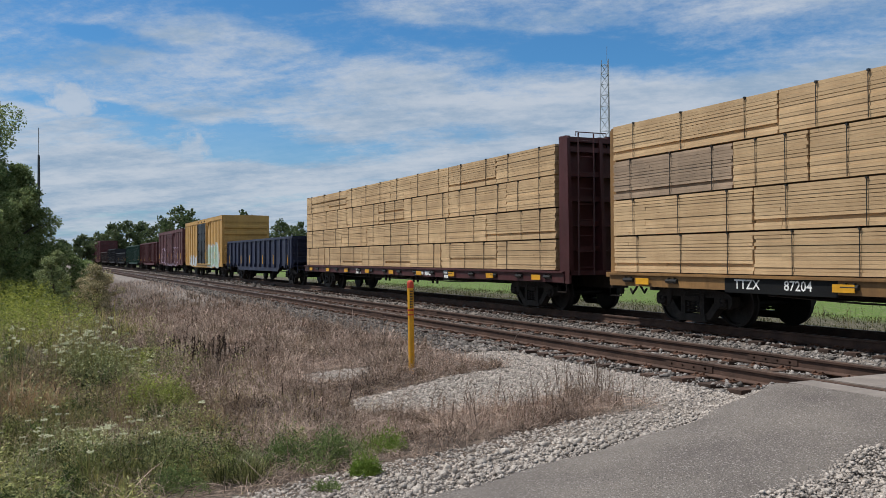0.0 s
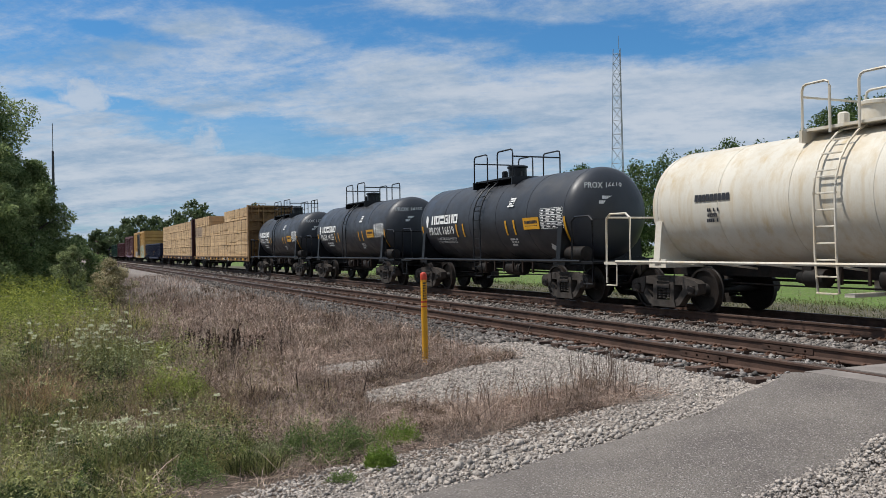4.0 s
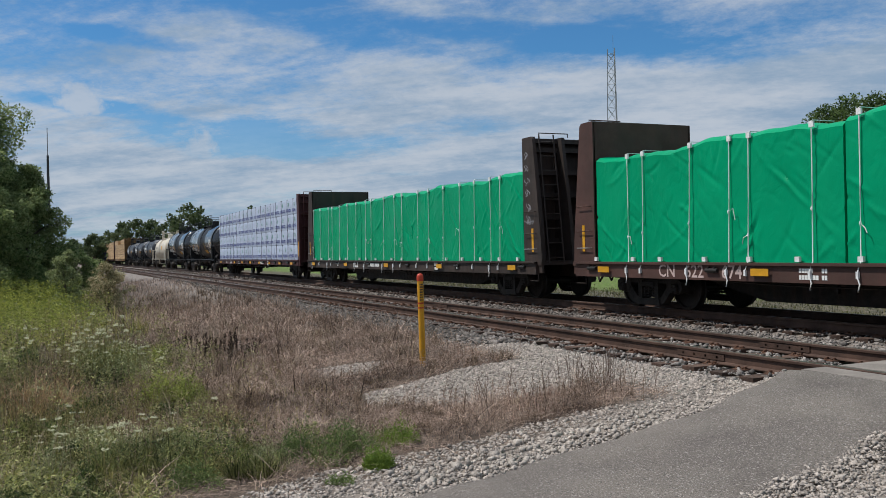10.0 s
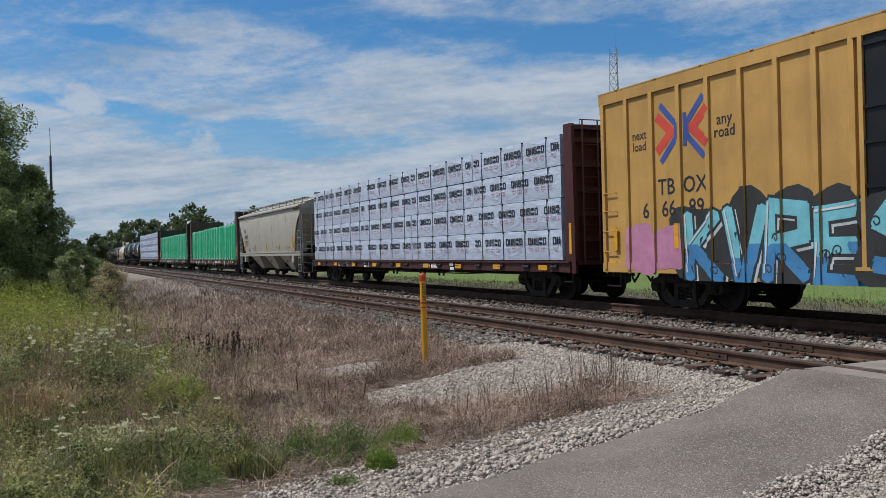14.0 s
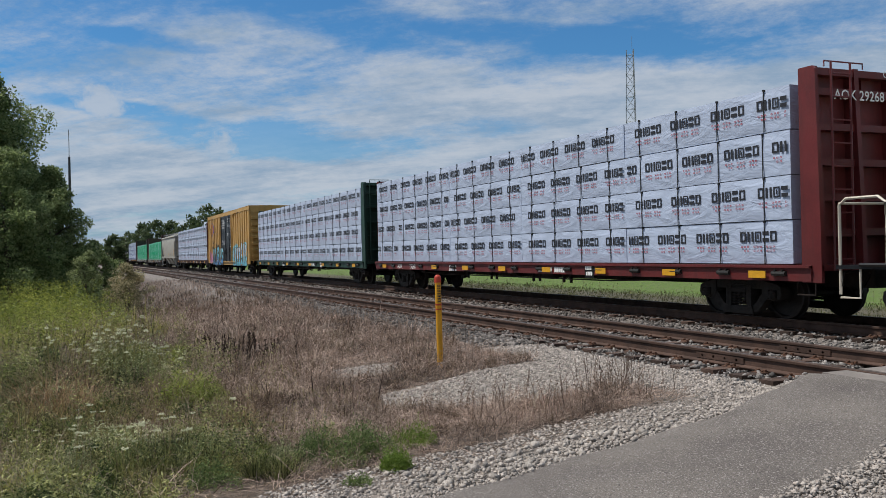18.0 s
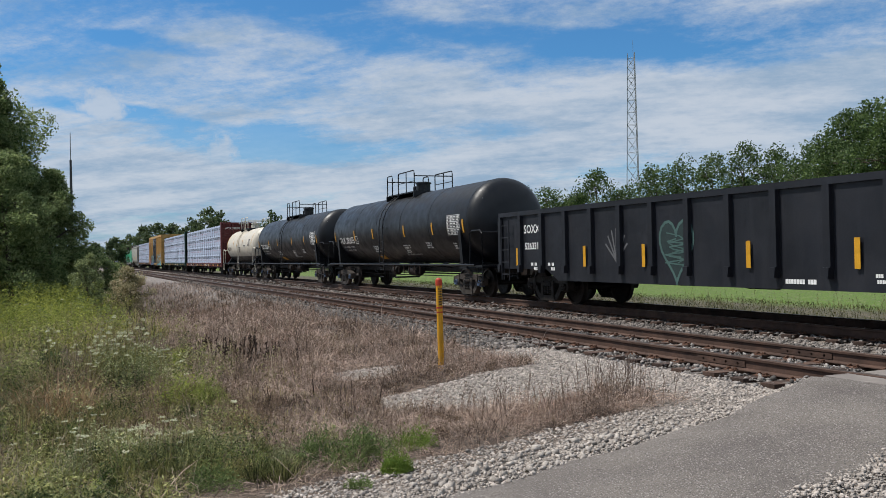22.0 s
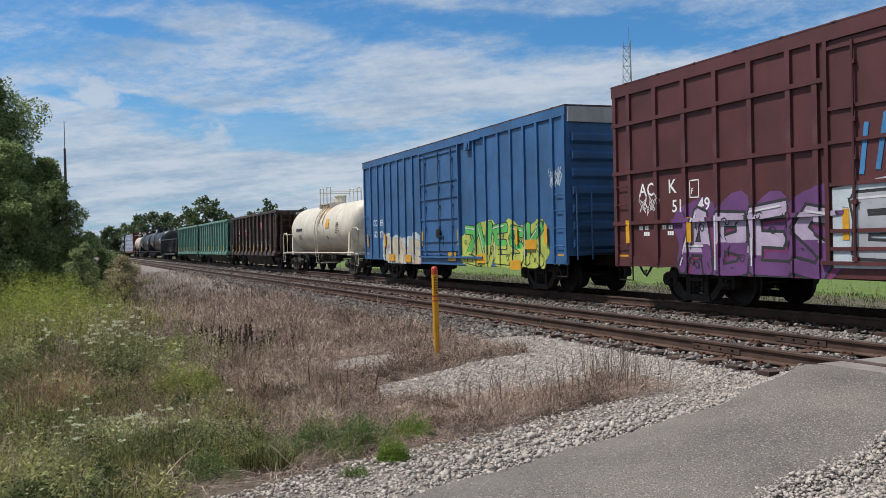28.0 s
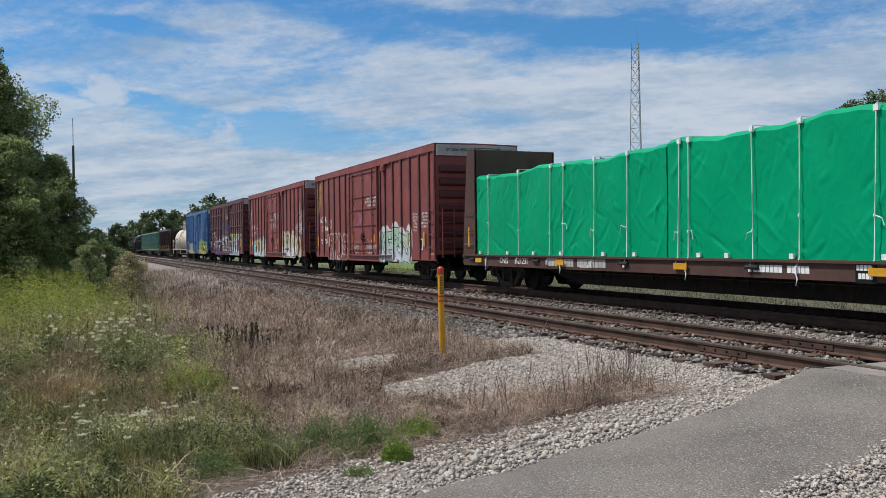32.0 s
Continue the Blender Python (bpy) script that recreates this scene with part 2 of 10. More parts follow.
def sooty(m, y0, y1, col):
    """Old oily ballast: the stones darken along the line, from y0 to y1, in uneven patches."""
    nt = m.node_tree
    N, K = nt.nodes.new, nt.links.new
    bs = nt.nodes["Principled BSDF"]
    base = bs.inputs["Base Color"].links[0].from_socket
    ge, sp, n, a, r, x = (N("ShaderNodeNewGeometry"), N("ShaderNodeSeparateXYZ"), N("ShaderNodeTexNoise"), N("ShaderNodeMath"), N("ShaderNodeMapRange"), N("ShaderNodeMix"))
    K(ge.outputs["Position"], sp.inputs[0]), K(ge.outputs["Position"], n.inputs["Vector"])
    n.inputs["Scale"].default_value, n.inputs["Detail"].default_value = 1.1, 5
    a.operation = 'MULTIPLY_ADD'
    a.inputs[1].default_value = 9.0
    K(n.outputs["Fac"], a.inputs[0]), K(sp.outputs[1], a.inputs[2])
    r.inputs[1].default_value, r.inputs[2].default_value = y0 + 4.5, y1 + 4.5
    K(a.outputs[0], r.inputs[0])
    x.data_type, x.blend_type = 'RGBA', 'MULTIPLY'
    K(r.outputs[0], x.inputs[0]), K(base, x.inputs[6])
    x.inputs[7].default_value = (*col, 1)
    K(x.outputs[2], bs.inputs["Base Color"])


sooty(M_DARKSTONE, 9.5, 16.0, (0.56, 0.54, 0.53))
M_ASPHALT = mat("old_asphalt", (0.158, 0.134, 0.121), 0.92, 0, 0.22, 0.9, 0.9, 70, col2=(0.19, 0.165, 0.144))


def speckle(m, scale, lo, hi, col, amount):
    """Small light chips and dark flecks set in a surface."""
    nt = m.node_tree
    N, K = nt.nodes.new, nt.links.new
    bs = nt.nodes["Principled BSDF"]
    base = bs.inputs["Base Color"].links[0].from_socket
    tc, v, r, x = N("ShaderNodeTexCoord"), N("ShaderNodeTexNoise"), N("ShaderNodeMapRange"), N("ShaderNodeMix")
    v.inputs["Scale"].default_value, v.inputs["Detail"].default_value = scale, 2
    K(tc.outputs["Object"], v.inputs["Vector"])
    r.inputs[1].default_value, r.inputs[2].default_value, r.inputs[4].default_value = lo, hi, amount
    K(v.outputs["Fac"], r.inputs[0])
    x.data_type = 'RGBA'
    K(r.outputs[0], x.inputs[0]), K(base, x.inputs[6])
    x.inputs[7].default_value = (*col, 1)
    K(x.outputs[2], bs.inputs["Base Color"])


speckle(M_ASPHALT, 66, 0.565, 0.64, (0.37, 0.335, 0.31), 0.8)
speckle(M_ASPHALT, 72, 0.44, 0.35, (0.05, 0.045, 0.04), 0.8)
M_CONCRETE = mat("crossing_concrete", (0.225, 0.197, 0.178), 0.9, 0, 0.2, 2, 0.4, 60)
M_YELLOW = mat("marker_yellow", (0.62, 0.30, 0.015), 0.5, 0, 0.12, 3, 0.05, 40)
M_REFL = mat("reflector_yellow", (0.66, 0.33, 0.02), 0.45, 0, 0.12, 6, 0.03, per=0.15)
M_RED = mat("marker_red", (0.45, 0.045, 0.02), 0.5, 0, 0.2, 3, 0.05)
M_WHITE = mat("white_stencil", (0.74, 0.74, 0.72), 0.6, 0, 0.12, 6, 0.02)
M_DARKINK = mat("dark_print", (0.02, 0.021, 0.027), 0.6, 0, 0.1, 6, 0.02)
M_BLUEINK = mat("blue_print", (0.03, 0.045, 0.22), 0.6, 0, 0.1, 6, 0.02)
M_GREENINK = mat("green_print", (0.03, 0.26, 0.12), 0.6, 0, 0.1, 6, 0.02)
M_REDINK = mat("red_print", (0.36, 0.06, 0.08), 0.6, 0, 0.1, 6, 0.02)
M_GALV = mat("galvanised_steel", (0.30, 0.31, 0.31), 0.55, 0.5, 0.15, 3, 0.05)
M_STRAP = mat("white_strap", (0.74, 0.75, 0.74), 0.6, 0, 0.1, 8, 0.05)
M_DARKSTRAP = mat("steel_strap", (0.04, 0.038, 0.035), 0.5, 0.5, 0.2, 8, 0.05)

# ---------------------------------------------------------------- mesh helpers


class Mesh:
    """Collects corners and faces; boxes, bars, tubes and turned shapes in plain numbers."""

    def __init__(self):
        self.v, self.f = [], []

    def add(self, vs, fs):
        n = len(self.v)
        self.v += [tuple(p) for p in vs]
        self.f += [tuple(i + n for i in q) for q in fs]
        return self

    def box(self, x0, x1, y0, y1, z0, z1):
        return self.add([(x0, y0, z0), (x1, y0, z0), (x1, y1, z0), (x0, y1, z0), (x0, y0, z1), (x1, y0, z1), (x1, y1, z1), (x0, y1, z1)],
                        [(0, 3, 2, 1), (4, 5, 6, 7), (0, 1, 5, 4), (1, 2, 6, 5), (2, 3, 7, 6), (3, 0, 4, 7)])

    def tube(self, pts, r, seg=6, closed=True):
        """A round bar through the points."""
        pts = [Vector(p) for p in pts]
        rings = []
        for i, p in enumerate(pts):
            d = (pts[min(i + 1, len(pts) - 1)] - pts[max(i - 1, 0)]).normalized()
            a = d.cross(Vector((0, 0, 1)))
            if a.length < 0.05:
                a = d.cross(Vector((1, 0, 0)))
            a.normalize()
            b = d.cross(a)
            rr = r[i] if isinstance(r, (list, tuple)) else r
            rings.append([p + (a * math.cos(2 * math.pi * k / seg) + b * math.sin(2 * math.pi * k / seg)) * rr for k in range(seg)])
        vs = [q for ring in rings for q in ring]
        fs = [(i * seg + k, (i + 1) * seg + k, (i + 1) * seg + (k + 1) % seg, i * seg + (k + 1) % seg)
              for i in range(len(pts) - 1) for k in range(seg)]
        if closed:
            fs += [tuple(range(seg)), tuple(reversed(range((len(pts) - 1) * seg, len(pts) * seg)))]
        return self.add(vs, fs)

    def bar(self, a, b, w, y0, y1):
        """A flat bar from a to b (x, z), w wide, from y0 to y1."""
        a, b = Vector((a[0], a[1])), Vector((b[0], b[1]))
        n = (b - a).normalized()
        n = Vector((-n.y, n.x)) * w / 2
        q = [a + n, b + n, b - n, a - n]
        return self.prism([(p.x, p.y) for p in q], y0, y1)

    def prism(self, poly, y0, y1):
        """The outline poly in (x, z), from y0 to y1."""
        n = len(poly)
        vs = [(x, y0, z) for x, z in poly] + [(x, y1, z) for x, z in poly]
        fs = [tuple(range(n)), tuple(reversed(range(n, 2 * n)))]
        fs += [(i, i + n, (i + 1) % n + n, (i + 1) % n) for i in range(n)]
        return self.add(vs, fs)

    def prism_x(self, poly, x0, x1):
        """The outline poly in (y, z), from x0 to x1."""
        n = len(poly)
        vs = [(x0, y, z) for y, z in poly] + [(x1, y, z) for y, z in poly]
        fs = [tuple(range(n)), tuple(reversed(range(n, 2 * n)))]
        fs += [(i, i + n, (i + 1) % n + n, (i + 1) % n) for i in range(n)]
        return self.add(vs, fs)

    def lathe(self, prof, seg=24, axis='y', at=(0, 0, 0)):
        """The outline prof of (along, radius) turned about an axis through at."""
        vs = []
        for s, r in prof:
            for k in range(seg):
                c, q = r * math.cos(2 * math.pi * k / seg), r * math.sin(2 * math.pi * k / seg)
                p = {'x': (s, c, q), 'y': (q, s, c), 'z': (c, q, s)}[axis]
                vs.append((p[0] + at[0], p[1] + at[1], p[2] + at[2]))
        fs = [(i * seg + k, i * seg + (k + 1) % seg, (i + 1) * seg + (k + 1) % seg, (i + 1) * seg + k)
              for i in range(len(prof) - 1) for k in range(seg)]
        if prof[0][1] > 0.001:
            fs.append(tuple(reversed(range(seg))))
        if prof[-1][1] > 0.001:
            fs.append(tuple(range((len(prof) - 1) * seg, len(prof) * seg)))
        return self.add(vs, fs)

    def data(self, name, smooth=True):
        me = bpy.data.meshes.new(name)
        me.from_pydata(self.v, [], self.f)
        bm = bmesh.new()
        bm.from_mesh(me)
        bmesh.ops.recalc_face_normals(bm, faces=bm.faces)
        bm.to_mesh(me)
        bm.free()
        if smooth:
            me.polygons.foreach_set("use_smooth", [True] * len(me.polygons))
            me.set_sharp_from_angle(angle=radians(38))
        return me


def part(name, mesh, material, parent, label="", at=None):
    """One mesh object under a thing or under a part. mesh: a Mesh, or mesh data to share."""
    me = mesh.data(name) if isinstance(mesh, Mesh) else mesh
    if not me.materials:
        me.materials.append(material)
    ob = new(name, me)
    ob.parent = parent
    if at is not None:
        ob.matrix_basis = at if isinstance(at, Matrix) else Matrix.Translation(at)
    if label:
        ob["label"] = label
    return ob


def stuff(*a, **k):
    """A part of many pieces too small to pick apart."""
    return tagged(part(*a, **k), kind="stuff")


def thing(name, label, category, group="", kind=""):
    return tagged(new(name), label, category, group, kind)


def solid(name, mesh, material, label, category="", group="", kind=""):
    me = mesh.data(name) if isinstance(mesh, Mesh) else mesh
    if not me.materials:
        me.materials.append(material)
    return tagged(new(name, me), label, category, group, kind)


def soup(name, verts, faces, material, smooth=False):
    """Mesh data from arrays of corners and equal-sided faces."""
    me = bpy.data.meshes.new(name)
    faces = np.asarray(faces)
    nv, nf, k = len(verts), len(faces), faces.shape[1]
    me.vertices.add(nv)
    me.vertices.foreach_set("co", np.asarray(verts, dtype=np.float32).ravel())
    me.loops.add(nf * k)
    me.loops.foreach_set("vertex_index", faces.astype(np.int32).ravel())
    me.polygons.add(nf)
    me.polygons.foreach_set("loop_start", np.arange(0, nf * k, k, dtype=np.int32))
    me.update(calc_edges=True)
    if smooth:
        me.polygons.foreach_set("use_smooth", [True] * nf)
    me.materials.append(material)
    return me


SIDE = Matrix(((-1, 0, 0, 0), (0, 0, 1, 0), (0, 1, 0, 0), (0, 0, 0, 1)))   # writing on a car's +y side
BACK = Matrix(((0, 0, -1, 0), (-1, 0, 0, 0), (0, 1, 0, 0), (0, 0, 0, 1)))  # writing on a car's -x end
WORDS = {}


def word_mesh(text, size, material):
    """Mesh of a word in the built-in font, centred."""
    key = (text, size, material.name)
    if key not in WORDS:
        cu = bpy.data.curves.new("word", 'FONT')
        cu.body, cu.size, cu.align_x, cu.align_y, cu.resolution_u, cu.offset = text, size, 'CENTER', 'CENTER', 2, size * 0.012
        ob = bpy.data.objects.new("word", cu)
        me = bpy.data.meshes.new_from_object(ob)
        bpy.data.objects.remove(ob)
        me.materials.clear()
        me.materials.append(material)
        WORDS[key] = me
    return WORDS[key]


def word(text, size, material, parent, x, y, z, side=SIDE, name="lettering", tilt=0):
    return part(name, word_mesh(text, size, material), material, parent, at=Matrix.Translation((x, y, z)) @ side @ pose(0, 0, 0, 0, 0, tilt))


def bars(chars, size, gap=0.16, lines=1, lead=1.5, ragged=0):
    """Plain bars the size of characters, as flat plates in the xy plane, centred. chars: '#' or ' '."""
    m = Mesh()
    rnd = random.Random(len(chars) * 7 + lines)
    for ln in range(lines):
        row = chars
        if ragged:
            row = "".join('#' if rnd.random() > 0.16 else ' ' for _ in range(len(chars) - rnd.randint(0, ragged)))
        w = size * 0.68
        x = -len(row) * w * (1 + gap) / 2
        for ch in row:
            if ch != ' ':
                y = -ln * size * lead
                m.add([(x, y - size / 2, 0), (x + w, y - size / 2, 0), (x + w, y + size / 2, 0), (x, y + size / 2, 0)], [(0, 1, 2, 3)])
            x += w * (1 + gap)
    return m


def table(w, h, rows, cols):
    """A ruled panel of small plain entries, flat in the xy plane."""
    m, k, r = Mesh(), 0.011, random.Random(rows * 31 + cols)
    q = lambda a, b, c, d: m.add([(a, c, 0), (b, c, 0), (b, d, 0), (a, d, 0)], [(0, 1, 2, 3)])
    for i in range(rows + 1):
        q(-w / 2, w / 2, -h / 2 + h * i / rows - k / 2, -h / 2 + h * i / rows + k / 2)
    for j in range(cols + 1):
        q(-w / 2 + w * j / cols - k / 2, -w / 2 + w * j / cols + k / 2, -h / 2, h / 2)
    for i in range(rows):
        for j in range(cols):
            x, y = -w / 2 + w * (j + 0.12) / cols, -h / 2 + h * (i + 0.28) / rows
            q(x, x + w / cols * r.uniform(0.35, 0.75), y, y + h / rows * 0.40)
    return m


def marks(chars, size, material, parent, x, y, z, side=SIDE, lines=1, ragged=0, name="marking"):
    return stuff(name, bars(chars, size, lines=lines, ragged=ragged), material, parent, at=Matrix.Translation((x, y, z)) @ side)

# ---------------------------------------------------------------- ground
NEAR_TRACK, TRAIN_TRACK = 8.72, 13.05
RNG = np.random.default_rng(7)


def smooth01(t):
    t = np.clip(t, 0, 1)
    return t * t * (3 - 2 * t)


def ground_z(x, y):
    x, y = np.asarray(x, float), np.asarray(y, float)
    z = -0.42 + 0.20 * smooth01((x - 3.5) / 3.2) - 0.015 * smooth01((x - 7.1) / 0.4)
    z = z - 0.03 * np.exp(-((x - 10.9) / 0.7) ** 2)
    z = z - 0.16 * smooth01((x - 15.2) / 2.4)
    z = z + 0.05 * np.sin(x * 1.1 + 0.4 * y) * np.sin(y * 0.7 + 1) * smooth01((3.2 - x) / 2)
    z = z - 0.15 * smooth01((-x - 2) / 10)
    return z


def ground_material():
    m = mat("ground_soil", (0.105, 0.075, 0.057), 0.95, 0, 0.35, 1.3, 0.7, 22)
    nt = m.node_tree
    N, K = nt.nodes.new, nt.links.new
    bs = nt.nodes["Principled BSDF"]
    base = bs.inputs["Base Color"].links[0].from_socket
    ge = N("ShaderNodeNewGeometry")
    sp = N("ShaderNodeSeparateXYZ")
    K(ge.outputs["Position"], sp.inputs[0])
    ns = N("ShaderNodeTexNoise")
    ns.inputs["Scale"].default_value, ns.inputs["Detail"].default_value = 0.9, 6
    K(ge.outputs["Position"], ns.inputs["Vector"])
    nf = N("ShaderNodeTexNoise")
    nf.inputs["Scale"].default_value, nf.inputs["Detail"].default_value = 16, 3
    K(ge.outputs["Position"], nf.inputs["Vector"])

    def edge(a, b, jitter, src=0):
        ad = N("ShaderNodeMath")
        ad.operation = 'MULTIPLY_ADD'
        ad.inputs[1].default_value = jitter
        K(ns.outputs["Fac"], ad.inputs[0])
        K(sp.outputs[src], ad.inputs[2])
        r = N("ShaderNodeMapRange")
        r.inputs[1].default_value, r.inputs[2].default_value = a + jitter / 2, b + jitter / 2
        K(ad.outputs[0], r.inputs[0])
        return r.outputs[0]

    def over(f, a, lo, hi):
        c = N("ShaderNodeMix")
        c.data_type = 'RGBA'
        c.inputs[6].default_value, c.inputs[7].default_value = (*lo, 1), (*hi, 1)
        K(nf.outputs["Fac"], c.inputs[0])
        o = N("ShaderNodeMix")
        o.data_type = 'RGBA'
        K(f, o.inputs[0]), K(a, o.inputs[6]), K(c.outputs[2], o.inputs[7])
        return o.outputs[2]

    # near-black under the green weeds: shade between the plants put into the soil colour
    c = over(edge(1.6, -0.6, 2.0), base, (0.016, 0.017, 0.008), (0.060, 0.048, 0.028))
    c = over(edge(5.2, 6.0, 1.0), c, (0.12, 0.102, 0.09), (0.29, 0.25, 0.225))
    def beside(a, b, c0, lo, hi):
        """From 0 to 1 as a x + b y + c0 runs from lo to hi."""
        u, v, r = N("ShaderNodeMath"), N("ShaderNodeMath"), N("ShaderNodeMapRange")
        u.operation = v.operation = 'MULTIPLY_ADD'
        u.inputs[1].default_value, u.inputs[2].default_value = a, c0
        K(sp.outputs[0], u.inputs[0])
        v.inputs[1].default_value = b
        K(sp.outputs[1], v.inputs[0]), K(u.outputs[0], v.inputs[2])
        r.inputs[1].default_value, r.inputs[2].default_value = lo, hi
        K(v.outputs[0], r.inputs[0])
        return r.outputs[0]

    c = over(beside(-0.335, 1, -4.75, 1.15, 0.75), c, (0.12, 0.10, 0.085), (0.27, 0.235, 0.205))
    # dark strip behind the train: its shadow on the field side, painted into the ground
    c = over(edge(15.6, 16.4, 0.8), c, (0.045, 0.045, 0.024), (0.10, 0.085, 0.05))
    c = over(edge(19.6, 21.2, 1.2), c, (0.070, 0.130, 0.011), (0.102, 0.165, 0.018))
    K(c, bs.inputs["Base Color"])
    speckle(m, 9, 0.55, 0.66, (0.27, 0.215, 0.17), 0.5)
    # dark flecks painted in, deepening the shaded gaps between plants
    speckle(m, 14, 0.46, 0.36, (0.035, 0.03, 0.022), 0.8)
    return m


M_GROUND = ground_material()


def build_ground():
    xs = np.unique(np.concatenate([np.linspace(-14, 24, 115), -14 - 3 * 1.33 ** np.arange(0, 23), 24 + 3 * 1.33 ** np.arange(0, 23)]))
    ys = np.unique(np.concatenate([np.linspace(-8, 40, 121), -8 - 3 * 1.33 ** np.arange(0, 20), 40 + 3 * 1.3 ** np.arange(0, 25)]))
    X, Y = np.meshgrid(xs, ys, indexing="ij")
    Z = ground_z(X, Y)
    nx, ny = X.shape
    i = (np.arange(nx - 1)[:, None] * ny + np.arange(ny - 1)[None, :]).ravel()
    f = np.stack([i, i + ny, i + ny + 1, i + 1], 1)
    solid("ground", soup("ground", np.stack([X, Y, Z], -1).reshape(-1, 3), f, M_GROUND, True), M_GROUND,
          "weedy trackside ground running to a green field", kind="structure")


build_ground()


def road_edges(x):
    """Left and right edge of the path (y) at x, and its height."""
    left = 5.98 + 0.335 * (x - 2.9) - 0.44 * smooth01((x - 3.6) / 2.4) + 0.035 * max(0.0, x - 5.5) ** 2
    right = 4.65 + 0.15 * (x - 4.25)
    z = -0.375 + 0.352 * smooth01((x - 3.2) / 4.3)
    return left, right, z


def build_road():
    m = Mesh()
    xs = [-6 + 0.3 * i for i in range(46)]
    xs = [x for x in xs if x < 7.5] + [7.53]
    n = 9
    for x in xs:
        l, r, z = road_edges(x)
        for k in range(n):
            y = l + (r - l) * k / (n - 1)
            e = 0.035 * math.sin(x * 5.3 + k) * (k in (0, n - 1))
            drop = 0.012 if k in (0, n - 1) else 0.0
            m.v.append((x, y + e, z - drop + 0.02 * math.sin(math.pi * k / (n - 1))))
    for i in range(len(xs) - 1):
        for k in range(n - 1):
            a = i * n + k
            m.f.append((a, a + n, a + n + 1, a + 1))
    # worn verges down into the gravel
    for k, s in ((0, 1), (n - 1, -1)):
        b = len(m.v)
        for i, x in enumerate(xs):
            v = m.v[i * n + k]
            m.v.append((v[0], v[1] + s * 0.40, float(ground_z(v[0], v[1])) - 0.05))
        for i in range(len(xs) - 1):
            m.f.append((i * n + k, (i + 1) * n + k, b + i + 1, b + i))
    solid("road", m, M_ASPHALT, "narrow worn grey asphalt path up to the crossing", kind="structure")
    # concrete panels between and outside the rails
    for x0, x1, name in ((7.545, 7.90, "outer"), (8.10, 9.34, "inner"), (9.60, 12.18, "between"), (12.42, 13.68, "inner"), (13.94, 15.4, "outer")):
        l, r = 7.12, 4.7
        for j in range(2):
            p = Mesh()
            ya, yb = r - 0.3 + j * (l - r + 0.3) / 2, r - 0.3 + (j + 1) * (l - r + 0.3) / 2 - 0.012
            p.prism_x([(ya, -0.18), (yb, -0.18), (yb, -0.026), (yb - 0.014, -0.010), (ya + 0.014, -0.010), (ya, -0.026)], x0, x1)
            solid("crossing_panel", p, M_CONCRETE, "weathered grey concrete crossing panel beside the rails", "crossing panel", "crossing panels")


build_road()

# ---------------------------------------------------------------- tracks
RAIL_PROFILE = [(-0.07, -0.172), (0.07, -0.172), (0.07, -0.160), (0.012, -0.140), (0.010, -0.045), (0.035, -0.036), (0.037, -0.008),
                (0.028, 0.0), (-0.028, 0.0), (-0.037, -0.008), (-0.035, -0.036), (-0.010, -0.045), (-0.012, -0.140), (-0.07, -0.160)]


